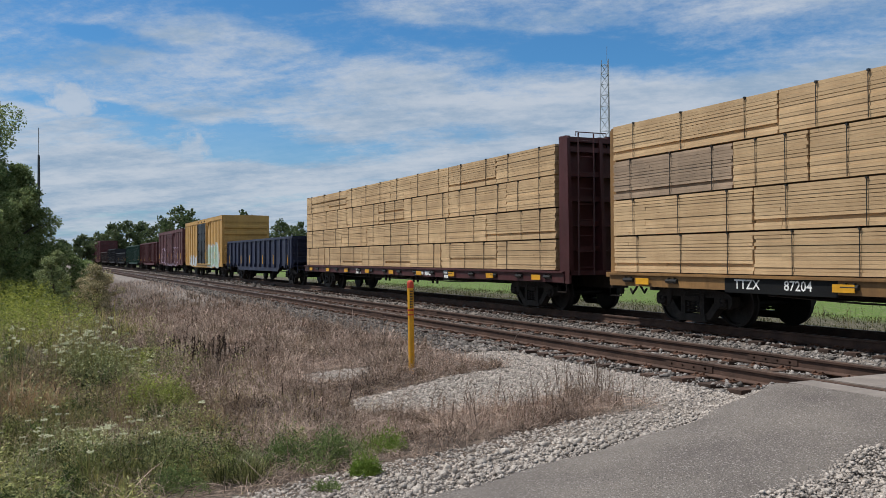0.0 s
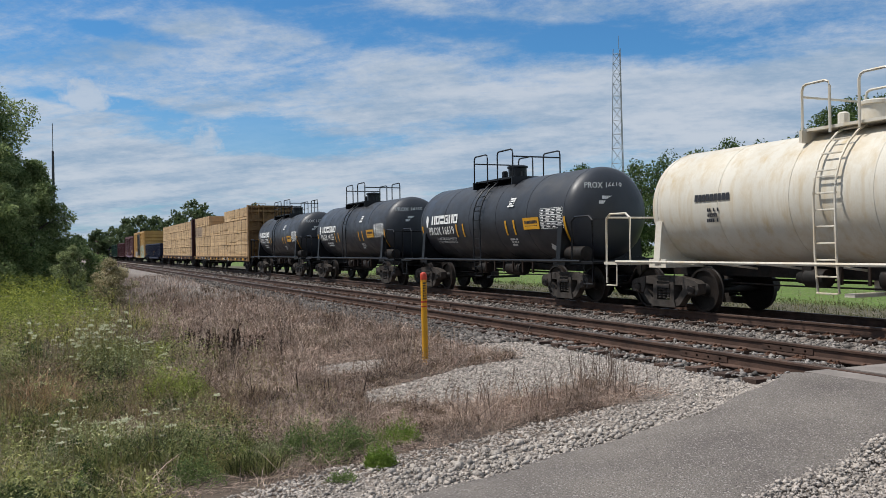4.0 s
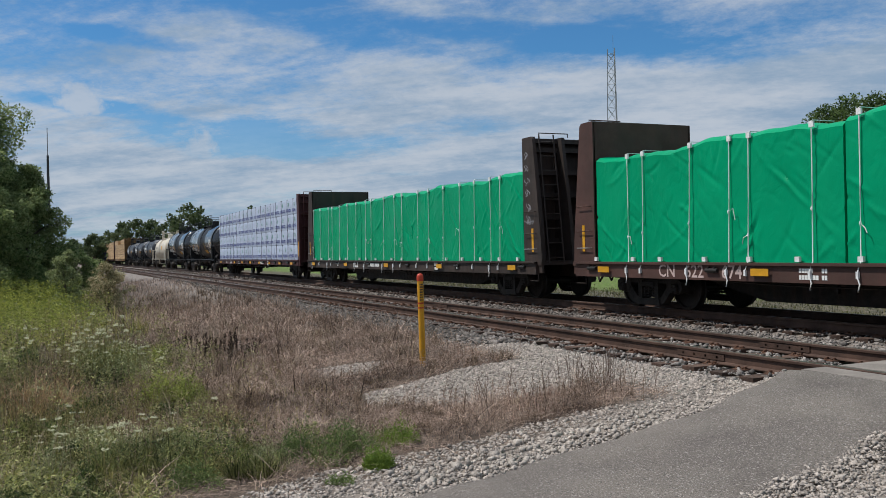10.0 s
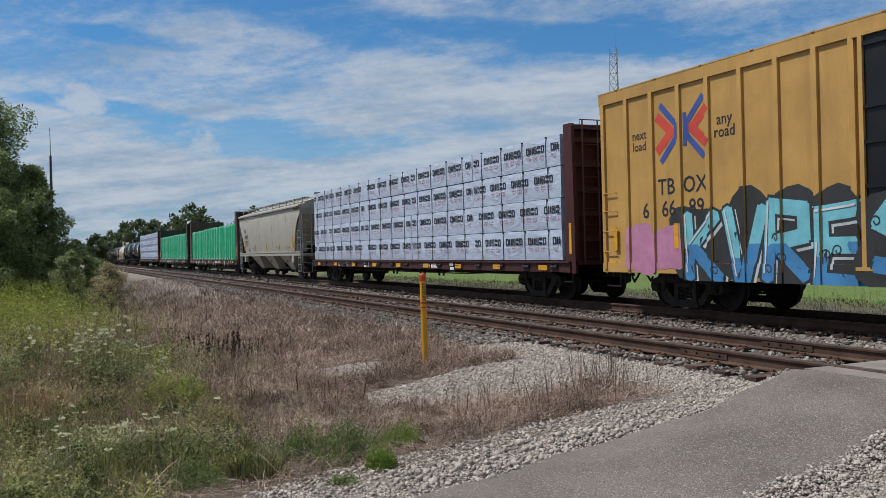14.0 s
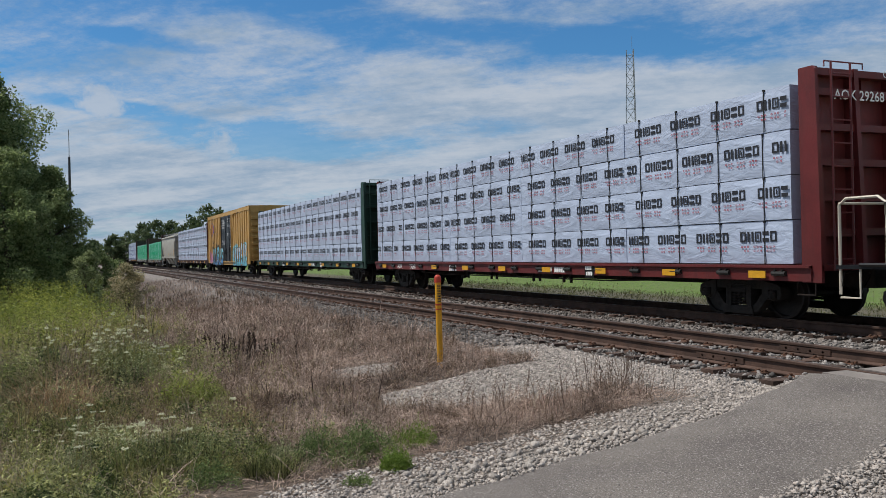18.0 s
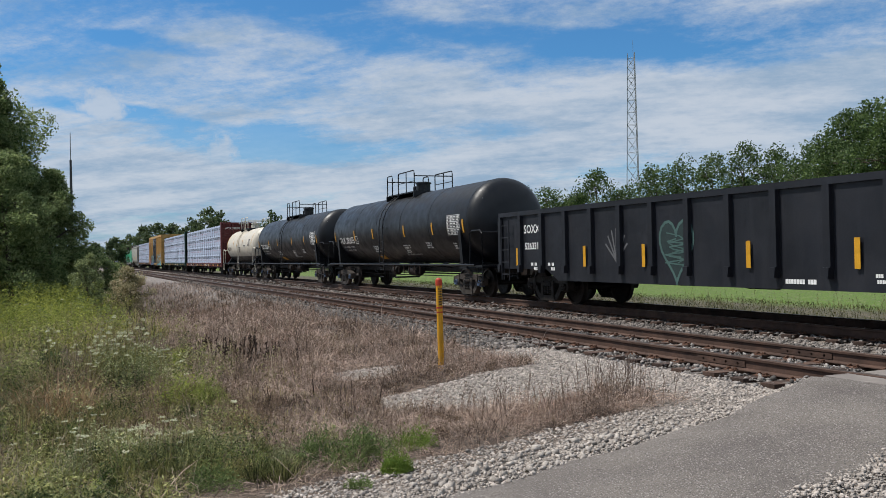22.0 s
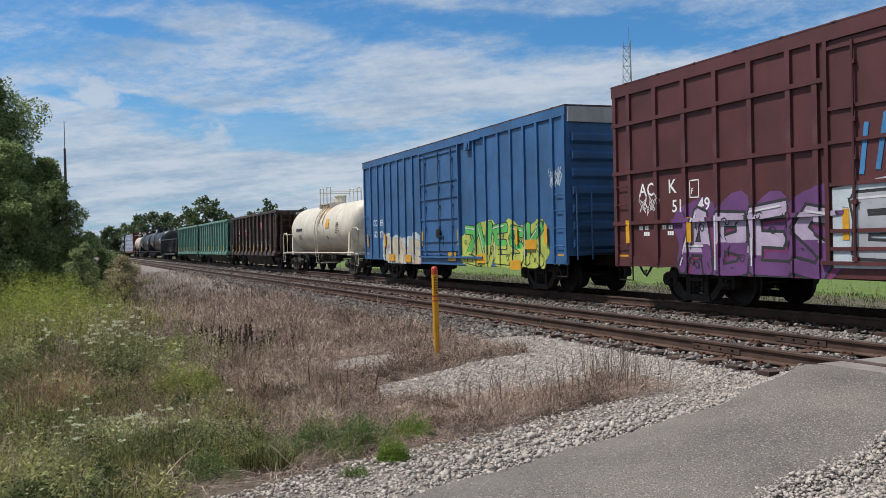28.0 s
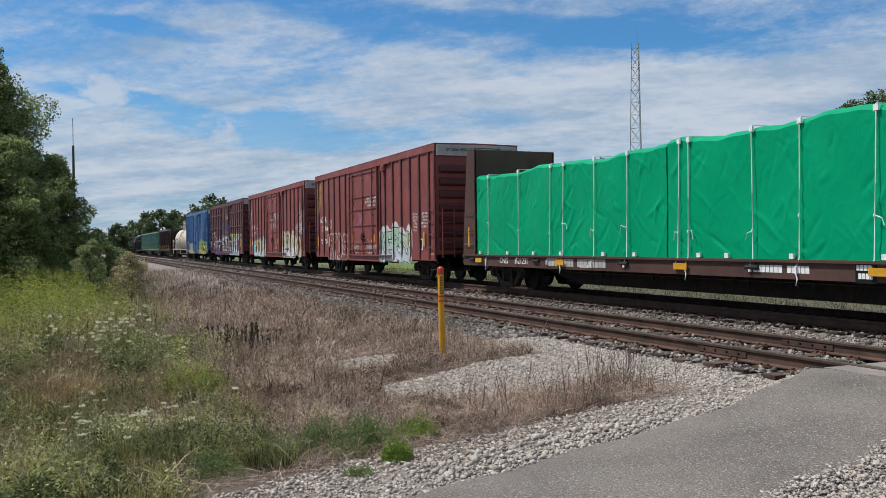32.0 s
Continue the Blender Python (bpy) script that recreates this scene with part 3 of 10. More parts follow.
def build_track(cx, name):
    tr = thing(name, "old railway track with rusty rails on wooden ties", "railway track", kind="structure")
    for s in (-1, 1):
        m = Mesh()
        ys = [-60.0, 0.0] + [12.0 * i for i in range(1, 60)]
        n = len(RAIL_PROFILE)
        for y in ys:
            m.v += [(cx + s * 0.7525 + px, y, pz) for px, pz in RAIL_PROFILE]
        m.f = [(i * n + k, i * n + (k + 1) % n, (i + 1) * n + (k + 1) % n, (i + 1) * n + k) for i in range(len(ys) - 1) for k in range(n)]
        rail = part("rail", m, M_RAIL, tr)
        h = Mesh().box(cx + s * 0.7525 - 0.024, cx + s * 0.7525 + 0.024, -60, 700, -0.002, 0.003)
        part("rail_head", h, M_RAILTOP, rail, "worn brighter running surface")
        for y in (9.2, 21.0, 33.0, 45.0):
            j = Mesh()
            for side in (-1, 1):
                j.box(cx + s * 0.7525 + side * 0.014 - 0.012, cx + s * 0.7525 + side * 0.014 + 0.012, y - 0.46, y + 0.46, -0.13, -0.052)
                for k in range(4):
                    j.lathe([(0, 0.02), (0.02, 0.016)], 6, 'x', (cx + s * 0.7525 + side * 0.026, y - 0.33 + 0.22 * k, -0.09))
            part("joint_bar", j, M_RAIL, rail)
    # ties: the stretch along the camera's side one by one
    tie = Mesh().box(-1.28, 1.28, -0.112, 0.112, -0.34, -0.176).data("tie")
    tie.materials.append(M_TIE)
    plate = Mesh()
    for s in (-1, 1):
        x = s * 0.7525
        plate.box(x - 0.17, x + 0.17, -0.095, 0.095, -0.178, -0.164)
        for a in (-1, 1):
            for b in (-1, 1):
                plate.box(x + a * 0.095 - 0.018, x + a * 0.095 + 0.018, b * 0.06 - 0.014, b * 0.06 + 0.014, -0.166, -0.135)
                plate.box(x + a * 0.135 - 0.012, x + a * 0.135 + 0.012, b * 0.05 - 0.012, b * 0.05 + 0.012, -0.166, -0.145)
    plate = plate.data("tie_plate")
    plate.materials.append(M_PLATE)
    rnd = random.Random(int(cx * 100))
    y = -3.0
    while y < 62:
        o = part("tie", tie, M_TIE, tr, at=pose(cx + rnd.uniform(-0.05, 0.05), y, rnd.uniform(-0.012, 0.004), 0, 0, rnd.uniform(-1.5, 1.5)))
        if y < 40:
            part("tie_plate", plate, M_PLATE, o, at=Matrix.Translation((cx - o.location.x, 0, 0)))
        y += 0.53 + rnd.uniform(-0.02, 0.03)
    far = Mesh()
    while y < 330:
        far.box(cx - 1.28, cx + 1.28, y - 0.11, y + 0.11, -0.34, -0.176)
        y += 0.54
    part("far_ties", far, M_TIE, tr)["kind"] = "stuff"


build_track(NEAR_TRACK, "track_1")
build_track(TRAIN_TRACK, "track_2")

# ---------------------------------------------------------------- railway cars
# A car's own space: +x the way it runs, +y the side that faces the path, z = 0 on the rail heads.
CARS = []
WHEELSETS = []
W = 1.56          # half the width over a car's sides
SHARED = {}


def shared(key, make, material):
    if key not in SHARED:
        me = make().data(key)
        me.materials.append(material)
        SHARED[key] = me
    return SHARED[key]


def side_frame_mesh():
    """A cast frame: arched top, heavy diagonals, two three-cornered windows and a spring window."""
    m = Mesh()
    y0, y1 = -0.085, 0.085
    m.prism([(-0.66, 0.56), (0.66, 0.56), (0.80, 0.60), (0.66, 0.72), (0.40, 0.745), (-0.40, 0.745), (-0.66, 0.72), (-0.80, 0.60)], y0, y1)
    for s in (-1, 1):
        m.prism([(s * 0.62, 0.72), (s * 0.98, 0.66), (s * 1.09, 0.60), (s * 1.11, 0.47), (s * 1.06, 0.38), (s * 1.005, 0.38), (s * 1.005, 0.555), (s * 0.775, 0.555),
                 (s * 0.775, 0.38), (s * 0.70, 0.36), (s * 0.62, 0.50)], y0 - 0.02, y1 + 0.02)
        m.prism([(s * 0.73, 0.50), (s * 0.70, 0.35), (s * 0.50, 0.14), (s * 0.34, 0.09), (s * 0.30, 0.22), (s * 0.42, 0.27), (s * 0.62, 0.50)], y0, y1)
        m.prism([(s * 0.20, 0.62), (s * 0.34, 0.62), (s * 0.34, 0.14), (s * 0.22, 0.14)], y0 - 0.02, y1 + 0.02)
    m.prism([(-0.40, 0.085), (0.40, 0.085), (0.36, 0.225), (-0.36, 0.225)], y0 - 0.03, y1 + 0.03)
    for k in range(4):
        m.box(-0.21, 0.21, y0 - 0.005, y1 + 0.03, 0.585 + 0.035 * k, 0.60 + 0.035 * k) if k % 2 else None
    return m


def spring_mesh():
    m = Mesh()
    for i in range(3):
        for j in range(2):
            for k in range(4):
                m.lathe([(0.255 + k * 0.056, 0.042), (0.275 + k * 0.056, 0.060), (0.300 + k * 0.056, 0.042)],
                        6, 'z', (-0.14 + 0.14 * i, -0.05 + 0.1 * j, 0))
    m.box(-0.22, 0.22, -0.13, 0.13, 0.49, 0.57)
    return m


def wheel_mesh():
    m = Mesh()
    for s in (-1, 1):
        prof = [(0.645, 0.12), (0.652, 0.36), (0.648, 0.40), (0.652, 0.455), (0.662, 0.484), (0.676, 0.482), (0.690, 0.458),
                (0.785, 0.452), (0.790, 0.405), (0.745, 0.392), (0.735, 0.30), (0.72, 0.14), (0.80, 0.11)]
        m.lathe([(s * a, r) for a, r in prof], 22, 'y')
    m.lathe([(-1.06, 0.075), (1.06, 0.075)], 10, 'y')
    return m


def cap_mesh():
    """A roller bearing with its end cap and three bolts."""
    m = Mesh().lathe([(0.93, 0.118), (1.06, 0.118), (1.075, 0.098), (1.125, 0.098), (1.14, 0.085), (1.142, 0.0)], 14, 'y')
    for k in range(3):
        a = k * 2.094 + 0.5
        m.lathe([(1.14, 0.02), (1.165, 0.02), (1.166, 0.0)], 6, 'y', (0.055 * math.cos(a), 0, 0.055 * math.sin(a)))
    return m


def add_truck(car, x, cap_col=None, cast=None):
    """A two-axle truck under the car, with its middle at x."""
    tr = part("truck", shared("bolster", lambda: Mesh().box(-0.19, 0.19, -1.05, 1.05, 0.40, 0.62).box(-0.25, 0.25, -0.35, 0.35, 0.55, 0.74), M_STEEL),
              M_STEEL, car, at=(x, 0, 0))
    cast = cast or M_TRUCK
    for s in (-1, 1):
        part("side_frame", shared("side_frame_" + cast.name, side_frame_mesh, cast), cast, tr, at=(0, s * 1.0, 0))
        stuff("spring_nest", shared("spring_nest_" + cast.name, spring_mesh, cast), cast, tr, at=(0, s * 1.0, 0))
    for e in (-1, 1):
        w = part("wheelset", shared("wheelset", wheel_mesh, M_WHEEL), M_WHEEL, tr)
        w.matrix_parent_inverse = Matrix.Translation((e * 0.889, 0, 0.457))
        WHEELSETS.append(w)
        cm = cap_col or cast
        key = "bearing_cap_" + cm.name
        for s in (0, 180):
            part("bearing_cap", shared(key, cap_mesh, cm), cm, tr,
                 at=pose(e * 0.889, 0, 0.457, 0, 0, s))
    return tr


def coupler_mesh():
    m = Mesh().box(-0.55, 0.30, -0.085, 0.085, 0.74, 0.92)
    m.prism([(0.25, 0.70), (0.52, 0.70), (0.60, 0.74), (0.60, 0.94), (0.52, 0.96), (0.25, 0.96)], -0.17, 0.16)
    m.box(0.46, 0.64, 0.02, 0.20, 0.72, 0.94)
    m.tube([(0.30, 0.26, 0.86), (0.45, 0.30, 0.62), (0.62, 0.26, 0.50), (0.80, 0.18, 0.60)], 0.028, 6)   # air hose
    m.tube([(-0.10, -0.05, 0.98), (-0.06, 0.6, 0.96), (-0.08, 1.30, 0.90), (-0.08, 1.36, 0.68)], 0.018, 5)   # cut lever
    return m


def running_gear(car, half, truck_x, cap_col=None, sill=(0.72, 1.02), cast=None):
    """Trucks, couplers, centre sill and brake rigging."""
    add_truck(car, truck_x, cap_col, cast)
    add_truck(car, -truck_x, cap_col, cast)
    cm = shared("coupler", coupler_mesh, M_STEEL)
    part("coupler", cm, M_STEEL, car, at=(half, 0, 0))
    part("coupler", cm, M_STEEL, car, at=pose(-half, 0, 0, 0, 0, 180))
    part("centre_sill", Mesh().box(-half, half, -0.25, 0.25, *sill), M_STEEL, car)
    r = Mesh()
    r.tube([(truck_x - 1.4, 0.5, 0.62), (1.6, 0.45, 0.60), (-truck_x + 1.4, 0.5, 0.62)], 0.016, 5)
    r.tube([(truck_x - 1.5, -0.35, 0.66), (-truck_x + 1.5, -0.35, 0.66)], 0.03, 6)
    part("brake_rod", r, M_STEEL, car)
    b = Mesh().lathe([(-0.5, 0.0), (-0.48, 0.16), (-0.05, 0.17), (0.0, 0.12), (0.16, 0.10), (0.18, 0.0)], 12, 'x', (0.9, 0.75, 0.78))
    b.box(0.7, 0.9, 0.2, 0.85, 0.8, 0.98)
    part("brake_cylinder", b, M_STEEL, car)
    b = Mesh().lathe([(-0.45, 0.0), (-0.42, 0.2), (0.42, 0.2), (0.45, 0.0)], 12, 'x', (-1.0, 0.55, 0.78))
    b.box(-1.2, -1.1, 0.2, 0.75, 0.75, 1.0)
    part("air_reservoir", b, M_STEEL, car)


def ladder(x0, x1, y, z0, z1, rungs, axis='x', r=0.016):
    """Two stiles with rungs, on a side (axis x) or on an end (axis y, y then being x)."""
    m = Mesh()
    P = (lambda a, z: (a, y, z)) if axis == 'x' else (lambda a, z: (y, a, z))
    for a in (x0, x1):
        m.tube([P(a, z0), P(a, z1)], r * 1.3, 5)
    for k in range(rungs):
        z = z0 + (z1 - z0) * (k + 0.5) / rungs
        m.tube([P(x0, z), P(x1, z)], r, 5)
    return m


def grab_irons(x0, x1, y, zs, axis='x'):
    m = Mesh()
    s = 1 if y > 0 else -1
    for z in zs:
        if axis == 'x':
            m.tube([(x0, y, z), (x0, y + s * 0.06, z), (x1, y + s * 0.06, z), (x1, y, z)], 0.012, 5)
        else:
            m.tube([(y, x0, z), (y + s * 0.06, x0, z), (y + s * 0.06, x1, z), (y, x1, z)], 0.012, 5)
    return m


def car_thing(name, label, group=""):
    c = thing(name, label, "freight car", group)
    CARS.append(c)
    return c


def reflectors(car, xs, y, z, w=0.09, h=0.42):
    me = shared("reflector%.2f_%.2f" % (w, h), lambda: Mesh().box(-w / 2, w / 2, -0.004, 0.006, -h / 2, h / 2), M_REFL)
    for x in xs:
        part("reflector", me, M_REFL, car, at=(x, y, z))


# ---- lumber

M_LUMBER = mat("sawn_lumber", (0.60, 0.40, 0.215), 0.8, 0, 0.14, 1.1, 0.3, 30, col2=(0.70, 0.49, 0.275), island=0.24, per=0.12)
M_GREYLUMBER = mat("weathered_lumber", (0.40, 0.29, 0.20), 0.85, 0, 0.2, 1.5, 0.3, 30, island=0.3, per=0.1)
M_WRAP = mat("white_lumber_wrap", (0.425, 0.49, 0.62), 0.55, 0, 0.07, 1.2, 0.0, per=0.06)
BUNDLE_D = 1.20


def add_relief(m, scale, strength, dist):
    """Soft folds in the surface, from a stretched noise."""
    nt = m.node_tree
    N, K = nt.nodes.new, nt.links.new
    bs = nt.nodes["Principled BSDF"]
    tc, mp, n, b = N("ShaderNodeTexCoord"), N("ShaderNodeMapping"), N("ShaderNodeTexNoise"), N("ShaderNodeBump")
    mp.inputs["Scale"].default_value = scale
    mp.inputs["Rotation"].default_value = (0, radians(25), 0)
    n.inputs["Scale"].default_value, n.inputs["Detail"].default_value, n.inputs["Distortion"].default_value = 1.0, 4, 1.2
    b.inputs["Strength"].default_value, b.inputs["Distance"].default_value = strength, dist
    K(tc.outputs["Object"], mp.inputs[0]), K(mp.outputs[0], n.inputs["Vector"])
    K(n.outputs["Fac"], b.inputs["Height"]), K(b.outputs[0], bs.inputs["Normal"])


add_relief(M_WRAP, (1.5, 1.5, 4.2), 0.6, 0.06)


def bundle_mesh(length, height, seed):
    """Boards stacked in layers, edges uneven; origin at the bottom middle of its outer face."""
    rnd = random.Random(seed)
    m = Mesh()
    n = max(6, int(round(height / 0.062)))
    for k in range(n):
        z0, z1 = height * k / n, height * (k + 1) / n - rnd.choice((0.002, 0.003, 0.003, 0.005, 0.011))
        x = -length / 2 + rnd.uniform(0, 0.04)
        while x < length / 2 - 0.05:
            x1 = min(length / 2, x + rnd.choice((2.4, 3.0, 3.6, 4.9)) if length > 3 else length / 2)
            e = rnd.uniform(0, 0.014) + (0.05 if rnd.random() < 0.06 else 0)
            m.box(x, x1 - 0.006, -BUNDLE_D, -e, z0, z1)
            x = x1
    return m


def wrap_mesh(length, height, seed):
    """A wrapped bundle: soft box, the skin slightly slack between the straps."""
    m = Mesh()
    rnd = random.Random(seed)
    nx, nz = 14, 5
    idx = {}
    for i in range(nx + 1):
        for k in range(nz + 1):
            u, w = i / nx, k / nz
            bulge = 0.010 * math.sin(math.pi * w) * (0.6 + 0.4 * math.sin(u * 9 + seed)) + rnd.uniform(-0.004, 0.004)
            if i in (0, nx) or k in (0, nz):
                bulge = -0.012
            idx[i, k] = len(m.v)
            m.v.append((-length / 2 + length * u, bulge, height * w))
    for i in range(nx):
        for k in range(nz):
            m.f.append((idx[i, k], idx[i + 1, k], idx[i + 1, k + 1], idx[i, k + 1]))
    b = len(m.v)
    m.v += [(-length / 2, -BUNDLE_D, 0), (length / 2, -BUNDLE_D, 0), (length / 2, -BUNDLE_D, height), (-length / 2, -BUNDLE_D, height)]
    m.f.append((b + 1, b, b + 3, b + 2))
    m.f.append(tuple(idx[i, nz] for i in range(nx + 1)) + (b + 2, b + 3))
    m.f.append(tuple(idx[i, 0] for i in reversed(range(nx + 1))) + (b, b + 1))
    m.f.append(tuple(idx[0, k] for k in range(nz + 1)) + (b + 3, b))
    m.f.append(tuple(idx[nx, k] for k in reversed(range(nz + 1))) + (b + 1, b + 2))
    return m


def hollow(m, x0, x1, z0, z1, w, y):
    """A plain upright frame of stroke w, flat at depth y."""
    for a, b, c, d in ((x0, x0 + w, z0, z1), (x1 - w, x1, z0, z1), (x0 + w, x1 - w, z0, z0 + w * 0.8), (x0 + w, x1 - w, z1 - w * 0.8, z1)):
        m.add([(a, y, c), (b, y, c), (b, y, d), (a, y, d)], [(0, 1, 2, 3)])


def shape(m, k, x0, x1, z0, z1, w, y):
    """The k-th of a row of plain shapes: a block, a pair of posts, a framed block, a pair of bars."""
    q = lambda a, b, c, d: m.add([(a, y, c), (b, y, c), (b, y, d), (a, y, d)], [(0, 1, 2, 3)])
    kind = (k * 3) % 4
    if kind == 0:
        hollow(m, x0, x1, z0, z1, w, y)
    elif kind == 1:
        q(x0, x0 + w * 1.3, z0, z1), q(x1 - w * 1.3, x1, z0, z1)
    elif kind == 2:
        hollow(m, x0, x1, z0, z1, w * 0.75, y)
        q((x0 + x1) / 2 - w * 0.4, (x0 + x1) / 2 + w * 0.4, z0 + w * 1.2, z1 - w * 1.2)
    else:
        h = (z1 - z0) * 0.36
        q(x0, x1, z0, z0 + h), q(x0, x1, z1 - h, z1)


PRINT = {'dark': (1.24, 0.156, 0.19, 5, 0.64), 'blue': (1.22, 0.112, 0.15, 7, 0.25)}


def print_mesh(length, height, style, shift=0.0):
    """Repeated trade print on a wrapped bundle, each character a plain frame; the wrap cuts it off where a bundle ends."""
    m = Mesh()
    pitch, cw, ch, n, up = PRINT[style]
    x, z = -length / 2 + 0.10 - pitch * (0.2 + shift), height * up
    while x < length / 2:
        for k in range(n):
            a = x + k * cw * 1.22
            if a > -length / 2 + 0.02 and a + cw < length / 2 - 0.02:
                shape(m, k, a, a + cw, z - ch / 2, z + ch / 2, cw * 0.27, 0.019)
        x += pitch
    return m


def small_print(length, height, style, shift=0.0):
    m = Mesh()
    pitch, cw, ch, n, up = PRINT[style]
    x, t = -length / 2 + 0.10 - pitch * (0.2 + shift), 0.019
    while x < length / 2:
        if style == 'dark':
            for row, count in ((0.185, 11), (0.255, 10)):
                for k in range(count):
                    a = x + 0.05 + k * 0.08
                    if k not in (3, 7) and -length / 2 + 0.02 < a < length / 2 - 0.08:
                        hollow(m, a, a + 0.045, height * up - row - 0.016, height * up - row + 0.016, 0.011, t)
        elif -length / 2 + 0.3 < x + 0.47 < length / 2 - 0.15:
            c = (x + 0.47, height * up + 0.30)
            for a in range(10):
                p = [(c[0] + r * math.cos(q), c[1] + r * math.sin(q)) for r, q in
                     ((0.092, a * 0.6), (0.092, a * 0.6 + 0.62), (0.108, a * 0.6 + 0.62), (0.108, a * 0.6))]
                m.prism(p, t, t + 0.002)
            for j in range(3):
                m.prism([(c[0] - 0.045 + j * 0.009, c[1] - 0.05 + j * 0.035), (c[0] + 0.045 - j * 0.009, c[1] - 0.05 + j * 0.035), (c[0], c[1] + 0.0 + j * 0.035)], t, t + 0.002)
        x += pitch
    return m


def strap_mesh(height, w=0.009):
    return Mesh().box(-w, w, 0.012, 0.022, 0.0, height).box(-w, w, -0.3, 0.02, height - 0.004, height + 0.004).box(-0.02, 0.02, -0.05, 0.026, height - 0.03, height + 0.006)


# ---- lumber flat cars

def centre_beam_car(name, label, half, colour, tiers, loads, top=4.50, deck=1.03, print_style=None, gaps=(), grey=(), low=False, cap=None, seed=1, clear=(99, 99), crest=-0.12):
    """Flat car with end bulkheads and a truss down the middle; half: to the outer bulkhead face."""
    c = car_thing(name, label, "lumber cars of the train")
    running_gear(c, half, half - 2.4, cap, (0.60, deck - 0.06))
    d = Mesh().box(-half, half, -1.46, 1.46, deck - 0.10, deck)
    part("deck", d, colour, c)
    for s in (-1, 1):
        sl = Mesh()
        sl.box(-half + 0.2, half - 0.2, s * 1.46 - 0.05, s * 1.46 + 0.05, deck - (0.34 if low else 0.28), deck - 0.004)
        sl.box(-half + 0.2, half - 0.2, s * 1.46 - 0.05, s * 1.46 + s * 0.10, deck - 0.05, deck - 0.012)
        part("side_sill", sl, colour, c)
    wm = shared("winch", lambda: Mesh().box(-0.10, -0.07, -0.04, 0.10, -0.17, -0.05).box(0.07, 0.10, -0.04, 0.10, -0.17, -0.05).lathe([(-0.16, 0.0), (-0.16, 0.045), (0.16, 0.045), (0.16, 0.0)], 8, 'x', (0, 0.07, -0.12)), M_DARKSTRAP)
    n = 16
    for i in range(n):
        x = -half + 0.9 + (2 * half - 1.8) * i / (n - 1)
        if low and i % 3 or clear[0] < x < clear[1]:
            continue
        part("strap_winch", wm, M_DARKSTRAP, c, at=(x, 1.46, deck - 0.03))
    plates = [-half + 1.4 + (2 * half - 2.8) * i / 8 for i in range(0, 9, 2 if low else 1)]
    reflectors(c, [x for x in plates if not clear[0] < x < clear[1]], 1.565, deck - 0.17, 0.42, 0.13)
    # belly truss rods and stirrups
    t = Mesh()
    for s in (-1, 1):
        t.tube([(half - 4.6, s * 1.3, deck - 0.35), (half - 6.5, s * 1.25, 0.62), (-half + 6.5, s * 1.25, 0.62), (-half + 4.6, s * 1.3, deck - 0.35)], 0.018, 5)
        for e in (-1, 1):
            x = e * (half - 0.35)
            t.tube([(x - 0.2, s * 1.46, deck - 0.3), (x - 0.2, s * 1.46, 0.52), (x + 0.2, s * 1.46, 0.52), (x + 0.2, s * 1.46, deck - 0.3)], 0.016, 5)
    for k in (-3.2, -1.6, 1.0, 3.0):
        for dx in (0, 0.35):
            t.box(k + dx, k + dx + 0.05, 1.18, 1.24, 0.52, deck - 0.3)
    part("truss_rod", t, M_STEEL, c)
    # centre truss
    b = Mesh().box(-half + 0.3, half - 0.3, -0.13, 0.13, top - 0.32, top + crest)
    for i in range(13):
        x = -half + 0.8 + (2 * half - 1.6) * i / 12
        b.box(x - 0.09, x + 0.09, -0.10, 0.10, deck, top - 0.3)
    if not low:
        part("centre_beam", b, colour, c)
    # bulkheads: plate with ribs on the outer face
    face = 1.36 if low else 1.42
    for e in (-1, 1):
        side = 1.405 if low else 1.45 if e < 0 else 1.30
        # the load is pushed up against the front bulkhead
        inner, lip = (half - 0.90, half - 0.43) if low else (half - 0.42, half - 0.12) if e < 0 else (half - 0.21, half - 0.06)
        tall = top if low or e < 0 else top - 0.10
        k = Mesh()
        x0, x1 = e * inner, e * (inner + 0.08)
        k.box(min(x0, x1), max(x0, x1), 0.005 - side, side - 0.005, deck, tall)
        for y in (0.045 - side, -0.46, 0.46, side - 0.045):
            rib = Mesh().prism([(x1, deck), (e * half, deck), (e * (half - 0.02 - 0.06 * low), deck + 1.0), (e * lip, tall), (x1, tall)], y - 0.05, y + 0.05)
            part("bulkhead_rib", rib, colour, c)
        for z in (deck + 0.55, deck + 1.15, deck + 1.75, deck + 2.35, deck + 2.95, tall - 0.08):
            if z < tall:
                part("cross_rib", Mesh().box(min(x1, e * min(inner + 0.29, half - 0.03)), max(x1, e * min(inner + 0.29, half - 0.03)), 0.04 - side, side - 0.04, z - 0.06, z + 0.06), colour, c)
        for s in (-1, 1):
            part("bulkhead_cheek", Mesh().prism([(x0, deck - 0.3), (e * half, deck - 0.3), (e * (half - 0.04 * low), deck + 0.5), (e * (lip + 0.06), tall - 0.06), (e * lip, tall), (x0, tall)],
                                                s * side - 0.03, s * side + 0.03), colour, c)
        part("bulkhead", k, colour, c)
        xl = (half + 0.06, lip + 0.08) if low else (half + 0.06, half + 0.06)
        l = Mesh()
        run = lambda q, y: (e * (xl[0] + (xl[1] - xl[0]) * q), y, deck - 0.1 + (tall + (0.15 if low or e < 0 else -0.1) - deck) * q)
        for y in (0.80, 1.24):
            l.tube([run(0, y), run(1, y)], 0.021, 5)
